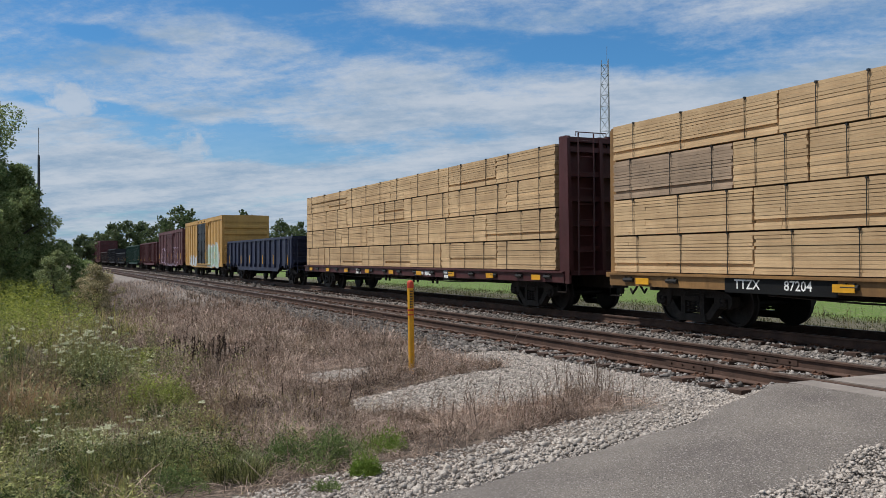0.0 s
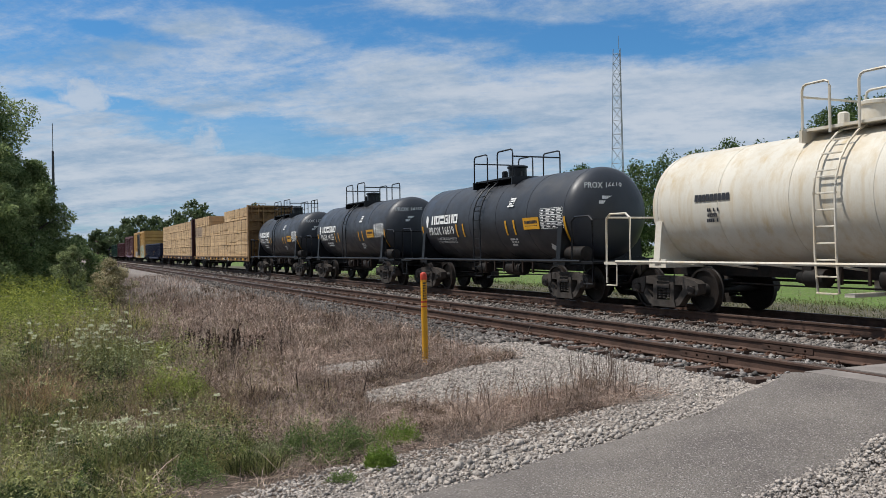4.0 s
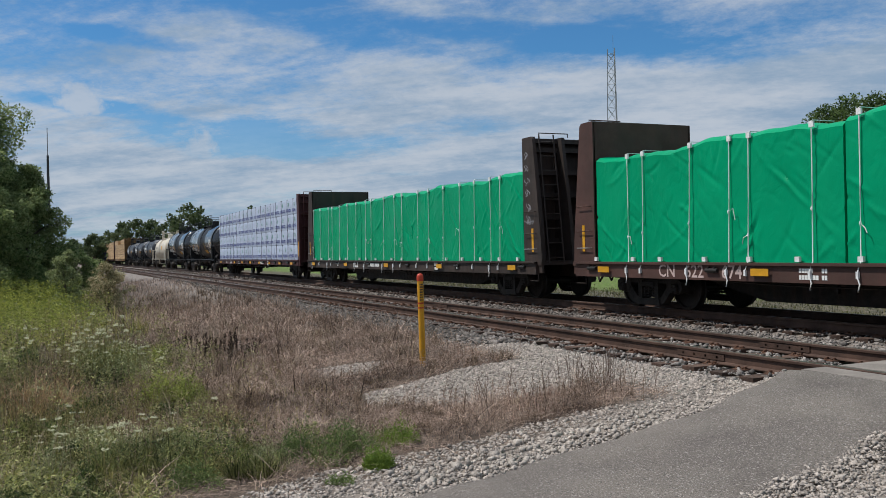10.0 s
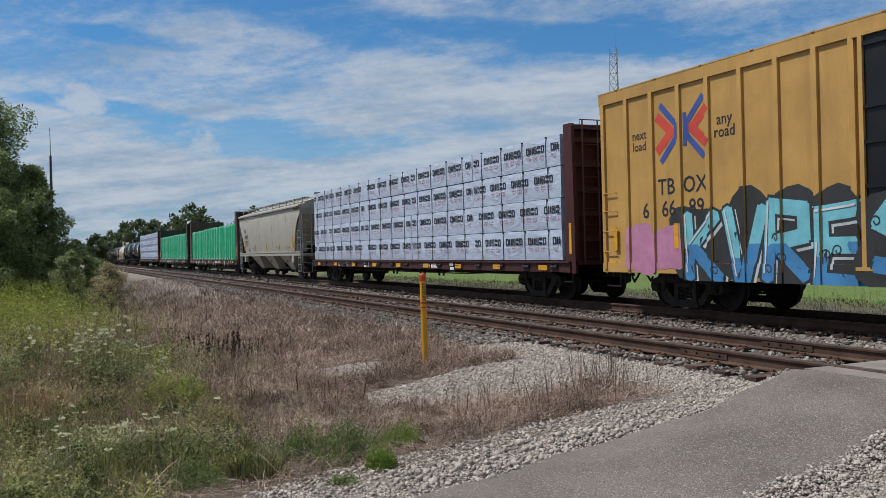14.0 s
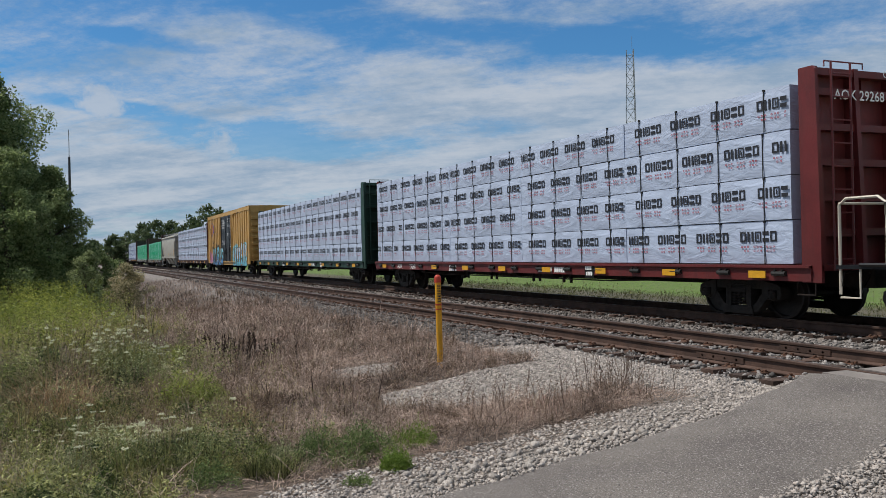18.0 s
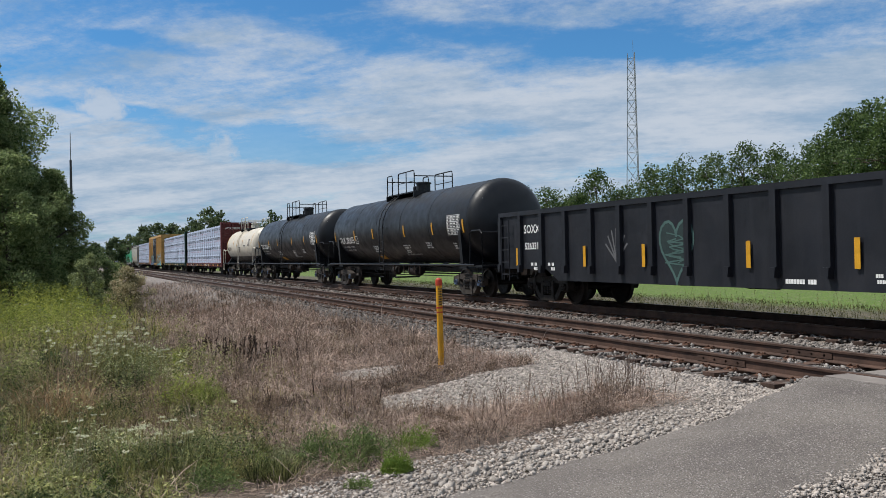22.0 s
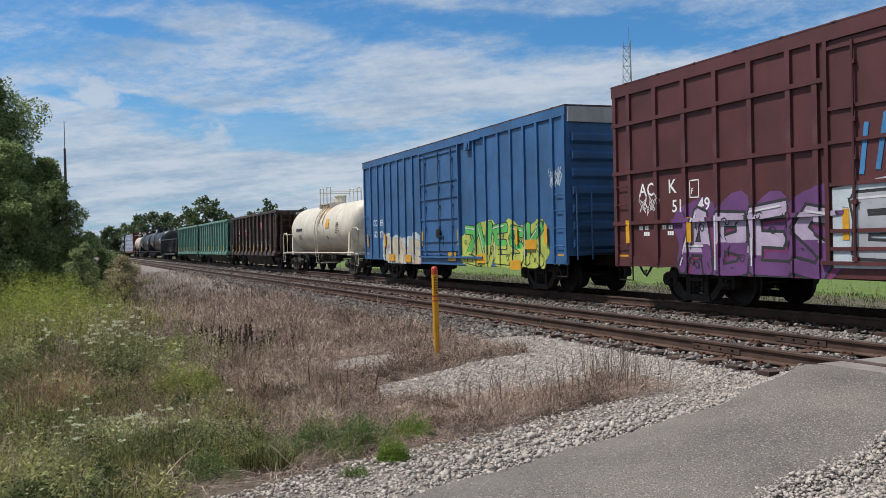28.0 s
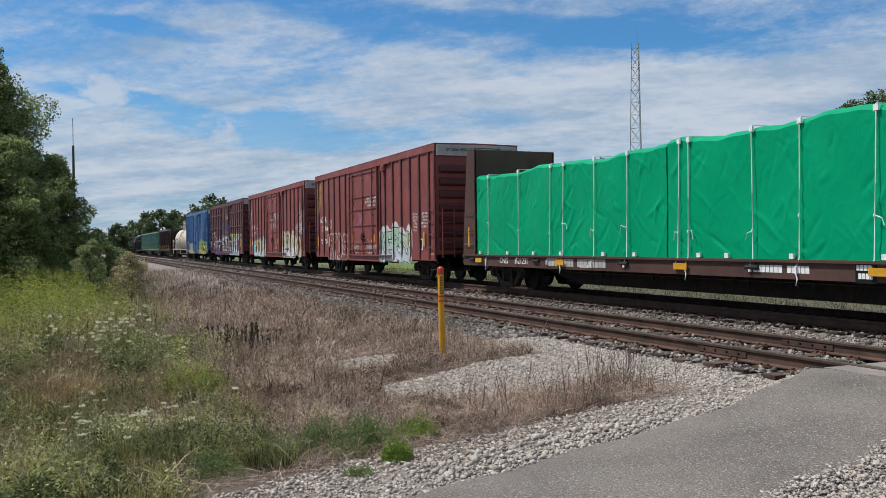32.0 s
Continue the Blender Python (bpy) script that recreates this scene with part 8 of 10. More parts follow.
part("number_board", Mesh().box(-1.25, 1.25, 0, 0.003, -0.15, 0.15), M_BLACKPATCH, c5, at=(6.4, 1.51, 0.86))
for c in (c4, c5, c12, c13, c14, c16, c18, c19, c32):
    part("tag_plate", Mesh().box(-0.2, 0.2, 0, 0.005, -0.17, 0.17), M_BLACKPATCH, c, at=(-4.5, 1.515, 0.84))
    marks("#####", 0.09, M_WHITE, c, -4.5, 1.522, 0.92, lines=2, ragged=1)
    marks("####### #####", 0.13, M_WHITE if c in (c5, c19) else M_STRAP, c, -2.7 if c is not c13 else 1.5, 1.515, 0.86)
    marks("###### ####", 0.075, M_WHITE, c, 3.6, 1.515, 0.90, lines=2, ragged=3)
word("AOK 29268", 0.24, M_WHITE, c19, -11.53, 0.55, 3.9, side=BACK, name="lettering")
word("CAUTION", 0.17, M_WHITE, c19, -11.53, -0.4, 4.30, side=BACK)
word("623163", 0.22, M_WHITE, c12, -11.33, -0.2, 3.85, side=BACK)
# tank cars: car numbers
for c, t in zip(tanks[:3], ("PROX 17708", "PROX 14155", "PROX 16619")):
    on_shell(c, word_mesh(t, 0.37, M_WHITE), M_WHITE, 1.21, 2.23, 3.0, -0.22, "lettering")
for c, t in zip(tanks[3:5], ("SHPX 207250", "SHPX 207247")):
    on_shell(c, word_mesh(t, 0.40, M_WHITE), M_WHITE, 1.34, 2.44, 3.48, -0.41, "lettering")
for c, t in zip(tanks[5:], ("TILX 282656", "TILX 282655")):
    on_shell(c, word_mesh(t, 0.40, M_WHITE), M_WHITE, 1.37, 2.47, 5.56, -0.28, "lettering")
word("TILX 16430", 0.22, M_DARKINK, c20, -5.72, 0.45, 2.98, side=BACK)
on_shell(c20, word_mesh("TILX 16430", 0.34, M_DARKINK), M_DARKINK, 1.28, 2.33, 4.07, -0.14, "lettering")

# chalk scrawl on the end plates of the tarpaulined cars
for k in range(6):
    tag(c13, -10.25, -10.42 - 0.02 * k, 3.72 - 0.34 * k, 3.92 - 0.34 * k, G_GREY, 400 + k, y=1.437, w=0.022, n=4, posts=(0, []))
tag(c13, -10.2, -10.62, 1.98, 2.12, G_GREY, 409, y=1.437, w=0.022, n=6, posts=(0, []))

# ---------------------------------------------------------------- plants
L_TREE = leafy("poplar_leaves", (0.085, 0.135, 0.045), (0.33, 0.39, 0.17), trans=0.5)
L_DARK = leafy("maple_leaves", (0.032, 0.062, 0.020), (0.115, 0.165, 0.052), trans=0.35)
L_FAR = leafy("far_leaves", (0.060, 0.090, 0.040), (0.115, 0.145, 0.066), trans=0.35)
M_BARK = mat("bark", (0.10, 0.08, 0.06), 0.9, 0, 0.35, 6, 0.6, 25)


def leaves(centres, radii, n, size, seed, squash=0.8):
    """Corners and faces of n small leaves in clumps."""
    r = np.random.default_rng(seed)
    centres, radii = np.asarray(centres, float), np.asarray(radii, float)
    pick = r.integers(0, len(centres), n)
    d = r.normal(size=(n, 3))
    d /= np.linalg.norm(d, axis=1)[:, None]
    rad = radii[pick] * r.uniform(0.15, 1.0, n) ** 0.45
    p = centres[pick] + d * rad[:, None] * np.array([1, 1, squash])
    a = r.normal(size=(n, 3))
    a /= np.linalg.norm(a, axis=1)[:, None]
    b = np.cross(a, r.normal(size=(n, 3)))
    b /= np.linalg.norm(b, axis=1)[:, None]
    s = size * r.uniform(0.6, 1.3, n)[:, None]
    v = np.stack([p - a * s, p + b * s * 0.55, p + a * s, p - b * s * 0.55], 1).reshape(-1, 3)
    f = np.arange(4 * n).reshape(-1, 4)
    return v, f


def tree(label, x, y, height, spread, n, size, leaf, seed, base=0.18, group="trees", name="tree", trunk=None, fill=46):
    """Tapered trunk, forking limbs and an uneven crown of small leaves."""
    z0 = float(ground_z(x, y))
    t = thing(name, label, "tree" if name == "tree" else "bush", group)
    t.matrix_basis = Matrix.Translation((x, y, z0))
    rnd = random.Random(seed)
    r0 = trunk or height * 0.022
    w = Mesh()
    top = Vector((rnd.uniform(-0.4, 0.4), rnd.uniform(-0.4, 0.4), height * 0.82))
    spine = [top * q + Vector((rnd.uniform(-0.1, 0.1), rnd.uniform(-0.1, 0.1), 0)) * (height * 0.1 if 0 < q < 1 else 0) for q in (0, 0.25, 0.5, 0.75, 1)]
    spine[0].z = -0.15
    w.tube(spine, [r0, r0 * 0.8, r0 * 0.6, r0 * 0.38, r0 * 0.12], 8)
    centres, radii = [], []
    limbs = 13
    for i in range(limbs):
        q = base + (0.9 - base) * (i + 0.5) / limbs
        p = top * q
        ang = i * 2.4 + rnd.uniform(-0.4, 0.4)
        reach = spread * (1.0 - 0.75 * max(0.0, (q - 0.4) / 0.6) ** 1.4) * rnd.uniform(0.65, 1.1)
        e = p + Vector((math.cos(ang) * reach, math.sin(ang) * reach, height * rnd.uniform(0.03, 0.14)))
        mid = (p + e) / 2 + Vector((0, 0, height * 0.03))
        w.tube([p, mid, e], [r0 * 0.35, r0 * 0.22, r0 * 0.06], 5)
        for k in range(4):
            g = p.lerp(e, rnd.uniform(0.45, 1.08)) + Vector((rnd.uniform(-1, 1), rnd.uniform(-1, 1), rnd.uniform(-0.6, 1))) * spread * 0.22
            centres.append(g)
            radii.append(spread * rnd.uniform(0.16, 0.34))
            w.tube([p.lerp(e, 0.7), g], [r0 * 0.10, r0 * 0.04], 4)
    for i in range(fill):   # clumps through the body of the crown
        u, a, q = rnd.uniform(0, 1), rnd.uniform(0, 6.28), rnd.uniform(0.25, 0.92) ** 0.6
        rad = spread * (math.sin(math.pi * (0.08 + 0.92 * u) ** 0.75) ** 0.8) * q
        centres.append(Vector((math.cos(a) * rad, math.sin(a) * rad, height * (base + (0.97 - base) * u))))
        radii.append(spread * rnd.uniform(0.14, 0.26))
    centres.append(top)
    radii.append(spread * 0.25)
    part("trunk", w, M_BARK, t)
    v, f = leaves(centres, radii, n, size, seed)
    part("crown", soup("crown", v, f, leaf), leaf, t)
    return t


def at_bearing(az, dist):
    return dist * math.sin(radians(az)), dist * math.cos(radians(az))


def build_trees():
    g = "trees along the line"
    tree("tall leafy poplar beside the track", -4.3, 36.4, 11.4, 3.9, 120000, 0.058, L_TREE, 1, 0.03, g, fill=150)
    tree("bushy willow at the track's edge", -1.35, 34.6, 5.2, 1.85, 42000, 0.048, L_TREE, 2, 0.02, g, fill=90)
    tree("bushy willow at the track's edge", -0.55, 33.8, 5.2, 1.42, 46000, 0.046, L_TREE, 12, 0.02, g, fill=110)
    tree("tall bushy willow at the track's edge", -2.35, 35.0, 8.6, 1.75, 60000, 0.050, L_TREE, 16, 0.10, g, fill=130)
    tree("bushy willow at the track's edge", -1.7, 32.0, 5.6, 1.7, 30000, 0.048, L_TREE, 14, 0.02, g, fill=90)
    tree("bushy willow at the track's edge", -3.1, 33.4, 6.6, 2.3, 46000, 0.052, L_TREE, 3, 0.02, g, fill=90)
    tree("bushy willow at the track's edge", -5.0, 30.1, 7.4, 2.5, 26000, 0.055, L_TREE, 9, 0.02, g, fill=80)
    g = "shrubs along the line"
    tree("low grey-green shrub beside the track", 0.62, 29.0, 2.1, 0.56, 9000, 0.030, leafy("shrub_leaves", (0.12, 0.155, 0.065), (0.42, 0.47, 0.22), trans=0.4), 4, 0.05, g, "shrub", 0.04)
    tree("low shrub speckled with cream seed heads", 1.78, 30.0, 1.70, 0.70, 8500, 0.030, leafy("seed_leaves", (0.15, 0.14, 0.06), (0.66, 0.57, 0.36), trans=0.35), 5, 0.05, g, "shrub", 0.04)
    tree("low green shrub beside the track", 1.15, 36.0, 2.1, 1.0, 7000, 0.045, L_TREE, 6, 0.05, g, "shrub", 0.05)
    # wood beyond the curve of the line: bearing, slope of its top, distance
    for i, (az, sl, d) in enumerate(((0.2, 0.012, 210), (1.5, 0.018, 205), (2.6, 0.0235, 200), (3.5, 0.026, 210), (4.3, 0.035, 190), (5.2, 0.038, 185), (6.1, 0.037, 190),
                                     (7.3, 0.044, 180), (8.3, 0.055, 170), (9.0, 0.050, 172), (9.9, 0.034, 190), (11.2, 0.037, 185), (12.2, 0.050, 175), (13.4, 0.034, 190),
                                     (14.6, 0.040, 185), (15.8, 0.038, 190), (17.2, 0.032, 190), (19.0, 0.034, 190), (21.0, 0.030, 190), (23.0, 0.034, 185), (25.0, 0.034, 190))):
        x, y = at_bearing(az, d)
        h = sl * d + 1.9
        tree("leafy tree in a distant wood", x, y, h * 1.03, min(h * 0.42, 4.2), 1800, 0.34, L_FAR, i + 40, 0.12, "distant wood")
    # trees behind the field
    for i, (az, sl, d) in enumerate(((27.4, 0.060, 130), (28.6, 0.078, 125), (30.4, 0.080, 122), (32.2, 0.070, 120), (33.4, 0.093, 118), (35.2, 0.075, 118), (37.0, 0.098, 115), (38.8, 0.108, 112),
                                     (40.6, 0.110, 112), (42.6, 0.119, 110), (44.4, 0.112, 108), (46.3, 0.113, 105), (47.6, 0.128, 90), (48.6, 0.146, 86), (49.8, 0.154, 84), (51.2, 0.156, 80), (53.6, 0.155, 80), (56.5, 0.150, 80),
                                     (60, 0.14, 80), (64, 0.15, 82), (41.5, 0.07, 98), (36.0, 0.06, 104), (47.0, 0.07, 92))):
        x, y = at_bearing(az, d)
        h = sl * d * 0.92 + 1.9
        tree("leafy tree behind the green field", x, y, h * 1.03, min(h * 0.50, 5.6), 16000 if 47 < az < 55 else 8000, 0.14 if az > 47 else 0.16, L_DARK, i + 80, 0.05, "trees behind the field")


build_trees()

# ---------------------------------------------------------------- tower and mast
M_TOWER = mat("tower_steel", (0.24, 0.25, 0.27), 0.5, 0.4, 0.1, 2, 0.02)
M_MAST = mat("dark_mast", (0.05, 0.05, 0.055), 0.6, 0.2, 0.1, 2, 0.02)


def lattice_tower(x, y, height, wb, wt):
    t = thing("lattice_tower", "tall grey three-legged lattice radio tower", "radio tower")
    t.matrix_basis = Matrix.Translation((x, y, float(ground_z(x, y))))
    P = lambda i, z: Vector((math.cos(2.094 * i + 0.5), math.sin(2.094 * i + 0.5), 0)) * (wb + (wt - wb) * min(1, z / height) ** 0.8) / 1.73 + Vector((0, 0, z))
    for i in range(3):
        part("leg", Mesh().tube([P(i, height * k / 8) for k in range(9)], 0.085, 5), M_TOWER, t)
    z, b = 0.0, Mesh()
    while z < height - 1.5:
        dz = 1.15 * (wb + (wt - wb) * z / height)
        z1 = min(height, z + dz)
        for i in range(3):
            j = (i + 1) % 3
            b.tube([P(i, z), P(j, z1)], 0.04, 4)
            b.tube([P(j, z), P(i, z1)], 0.04, 4)
            b.tube([P(i, z1), P(j, z1)], 0.04, 4)
        z = z1
    part("bracing", b, M_TOWER, t)
    part("antenna", Mesh().tube([(0.3, 0, height), (0.3, 0, height + 3.0)], 0.05, 4), M_TOWER, t)


lattice_tower(115.9, 160.6, 45.6, 3.9, 1.7)


def mast(x, y, height):
    t = thing("mast", "thin dark pole mast far along the line", "mast")
    t.matrix_basis = Matrix.Translation((x, y, float(ground_z(x, y))))
    part("pole", Mesh().tube([(0, 0, 0), (0, 0, height * 0.5), (0, 0, height * 0.8)], [0.45, 0.36, 0.28], 8), M_MAST, t)
    part("whip", Mesh().tube([(0, 0, height * 0.79), (0, 0, height)], 0.09, 5), M_MAST, t)


mast(0.98, 250, 36.0)

# ---------------------------------------------------------------- marker post


def marker_post(x, y):
    t = thing("marker_post", "yellow warning post with a red cap, leaning slightly", "marker post")
    z = float(ground_z(x, y))
    t.matrix_basis = pose(x, y, z, 1.5, -2.2, 20)
    part("post", Mesh().lathe([(-0.2, 0.045), (1.28, 0.045)], 16, 'z'), M_YELLOW, t)
    part("cap", Mesh().lathe([(1.27, 0.05), (1.34, 0.05), (1.365, 0.042), (1.38, 0.02), (1.382, 0.0)], 16, 'z'), M_RED, t, "red rounded cap")
    for z0, z1, m, nm in ((0.93, 0.955, M_RED, "band"), (0.865, 0.885, M_RED, "band")):
        part(nm, Mesh().lathe([(z0, 0.0465), (z1, 0.0465)], 16, 'z'), m, t)
    k = Mesh()
    for i in range(7):
        z0 = 0.98 + i * 0.038
        for j in range(3):
            a = -2.5 + j * 0.42
            k.v += [(0.047 * math.cos(a), 0.047 * math.sin(a), z0), (0.047 * math.cos(a + 0.3), 0.047 * math.sin(a + 0.3), z0),
                    (0.047 * math.cos(a + 0.3), 0.047 * math.sin(a + 0.3), z0 + 0.024), (0.047 * math.cos(a), 0.047 * math.sin(a), z0 + 0.024)]
            b = len(k.v) - 4
            k.f.append((b, b + 1, b + 2, b + 3))
    part("label_bars", k, M_DARKINK, t)


marker_post(5.05, 11.88)

# ---------------------------------------------------------------- house beyond the field


def house(az, dist, turn):
    t = thing("house", "small pale bungalow with a grey roof behind the field", "house")
    x, y = at_bearing(az, dist)
    t.matrix_basis = pose(x, y, float(ground_z(x, y)), 0, 0, turn)
    wall = mat("pale_siding", (0.48, 0.48, 0.45), 0.7, 0, 0.08, 1.5, 0.1)
    roof = mat("grey_shingles", (0.12, 0.12, 0.125), 0.9, 0, 0.2, 2, 0.3)
    glass = mat("dark_window_glass", (0.02, 0.022, 0.026), 0.1, 0, 0.1, 2, 0.0)
    part("wall", Mesh().box(-5.5, 5.5, -3.5, 3.5, -0.2, 2.7), wall, t)
    r = Mesh().prism_x([(-4.0, 2.6), (4.0, 2.6), (4.0, 2.72), (0, 4.35), (-4.0, 2.72)], -6.0, 6.0)
    part("roof", r, roof, t)
    for wx in (-3.8, -1.4, 3.6):
        w = part("window", Mesh().box(wx - 0.6, wx + 0.6, 3.5, 3.56, 0.95, 2.1), wall, t)
        part("pane", Mesh().box(wx - 0.52, wx + 0.52, 3.56, 3.58, 1.03, 2.02), glass, w)
    part("door", Mesh().box(1.0, 1.95, 3.5, 3.57, 0.0, 2.05), mat("brown_door", (0.12, 0.06, 0.04), 0.5), t)


house(42.4, 104, 137)

# ---------------------------------------------------------------- stones and weeds
L_DRY = leafy("dry_weeds", (0.075, 0.055, 0.045), (0.55, 0.418, 0.338), 0.8, 0.15)
L_DRYRED = leafy("red_brown_weeds", (0.17, 0.10, 0.078), (0.48, 0.32, 0.25), 0.8, 0.15)
L_GRASS = leafy("rough_grass", (0.035, 0.042, 0.012), (0.49, 0.42, 0.17), 0.7, 0.25)
L_GOLD = leafy("goldenrod", (0.075, 0.105, 0.022), (0.26, 0.27, 0.075), 0.7, 0.25)
L_FRESH = leafy("fresh_weed", (0.055, 0.090, 0.028), (0.23, 0.29, 0.10), 0.6, 0.3)
L_BRIGHT = leafy("bright_weed", (0.09, 0.155, 0.02), (0.24, 0.33, 0.06), 0.6, 0.3)
L_FLOWER = leafy("white_umbels", (0.24, 0.27, 0.14), (0.52, 0.51, 0.36), 0.7, 0.2)
M_STALK = mat("dead_stalk", (0.045, 0.03, 0.024), 0.9, 0, 0.3, 8, 0.2)

# a broken stone: a skewed wedge of six corners
WEDGE = np.array([(-1.0, -0.7, -0.7), (1.0, -0.8, -0.7), (0.1, 1.0, -0.7), (-0.7, -0.5, 0.7), (0.75, -0.6, 0.75), (0.0, 0.65, 0.65)])
WEDGEF = np.array([(0, 2, 1), (3, 4, 5), (0, 1, 4), (0, 4, 3), (1, 2, 5), (1, 5, 4), (2, 0, 3), (2, 3, 5)])


def road_left(x):
    return 5.98 + 0.335 * (x - 2.9) - 0.44 * smooth01((x - 3.6) / 2.4) + 0.035 * np.maximum(0.0, x - 5.5) ** 2


def road_right(x):
    return 4.65 + 0.15 * (x - 4.25)


def wob(x, y, k=1.0):
    return 0.22 * k * (np.sin(2.1 * x + 1.3 * y) + np.sin(3.7 * y - 1.9 * x + 1) * 0.6 + np.sin(7.1 * x + 5.3 * y) * 0.35)


def is_clump(x, y):
    """The dry tussocks between path and track."""
    w = wob(x, y)
    a = ((x - 4.75) / 1.25) ** 2 + ((y - 8.25 + 0.10 * (x - 4.75)) / 0.50) ** 2 < 1 + w
    b = ((x - 3.2) / 0.9) ** 2 + ((y - 8.6) / 0.75) ** 2 < 1 + w
    return a | b


def is_gravel(x, y):
    w = wob(x, y)
    strip = (y > road_left(x) - 0.02) & (y < np.minimum(6.86 + 0.34 * (x - 1.9), 7.55) + 0.35 * w) & (x > 0.15)
    patch = (((x - 5.6) / 2.1) ** 2 + ((y - 9.85) / 1.22) ** 2 < 1 + 0.5 * w)
    small = ((x - 4.1) / 0.65) ** 2 + ((y - 12.6) / 0.55) ** 2 < 1 + w
    small2 = ((x - 2.9) / 0.8) ** 2 + ((y - 17.0) / 0.9) ** 2 < 1 + w
    bed = (x > 6.25 + 0.30 * w + 0.03 * np.maximum(0, y - 22)) & (x < 15.6)
    right = (y < road_right(x) + 0.02) & (x > 2.5) & (y > 1.5)
    return (strip | patch | small | small2 | bed | right) & ~((y <= road_left(x)) & (y >= road_right(x)) & (x < 8.0))


def shoulder(x, y):
    """The ground, banked up with stones against both edges of the path."""
    d = np.maximum(y - road_left(x), road_right(x) - y)
    road = -0.375 + 0.352 * smooth01((x - 3.2) / 4.3) - 0.03
    g = ground_z(x, y)
    k = np.clip(1 - d / 0.42, 0, 1) * (d > -0.05) * (x < 7.6)
    track = (np.abs(x - NEAR_TRACK) < 1.2) | (np.abs(x - TRAIN_TRACK) < 1.2)
    return g + np.maximum(0, road - g) * k + 0.036 * track


def stones(n, x0, x1, y0, y1, smin, smax, test, seed):
    """Corners of n rough stones scattered where test holds."""
    r = np.random.default_rng(seed)
    x, y = r.uniform(x0, x1, n), r.uniform(y0, y1, n)
    keep = test(x, y)
    x, y = x[keep], y[keep]
    n = len(x)
    s = r.uniform(smin, smax, n) * r.choice((0.55, 0.7, 0.85, 1.0, 1.2, 1.5), n)
    z = shoulder(x, y) + s * r.uniform(-0.25, 0.45, n)
    base = WEDGE[None] * (1 + r.uniform(-0.50, 0.35, (n, 6, 3)))
    tip = r.normal(0, 0.6, (n, 2))      # each stone lies tipped its own way
    bx = base[:, :, 0] * np.cos(tip[:, :1]) - base[:, :, 2] * np.sin(tip[:, :1])
    bz = base[:, :, 0] * np.sin(tip[:, :1]) + base[:, :, 2] * np.cos(tip[:, :1])
    base = np.stack([bx, base[:, :, 1] * np.cos(tip[:, 1:]) - bz * np.sin(tip[:, 1:]), base[:, :, 1] * np.sin(tip[:, 1:]) + bz * np.cos(tip[:, 1:])], -1)
    base = base * np.stack([np.ones(n), r.uniform(0.55, 1.0, n), r.uniform(0.45, 0.9, n)], 1)[:, None, :]
    a = r.uniform(0, 6.283, n)
    c, q = np.cos(a)[:, None], np.sin(a)[:, None]
    vx, vy = base[:, :, 0] * c - base[:, :, 1] * q, base[:, :, 0] * q + base[:, :, 1] * c
    v = np.stack([vx, vy, base[:, :, 2]], -1) * s[:, None, None] + np.stack([x, y, z], -1)[:, None, :]
    f = WEDGEF[None] + 6 * np.arange(n)[:, None, None]
    return v.reshape(-1, 3), f.reshape(-1, 3), np.stack([x, y, z, s], 1)


def not_track(x, y):
    """Ballast outside and between the rails, not on the rail foot nor on ties' tops."""
    a = np.abs(np.abs(x - NEAR_TRACK) - 0.7525) > 0.11
    b = np.abs(np.abs(x - TRAIN_TRACK) - 0.7525) > 0.11
    cross = (y < 7.2) & (y > 4.3) & (x > 7.5)
    return a & b & ~cross


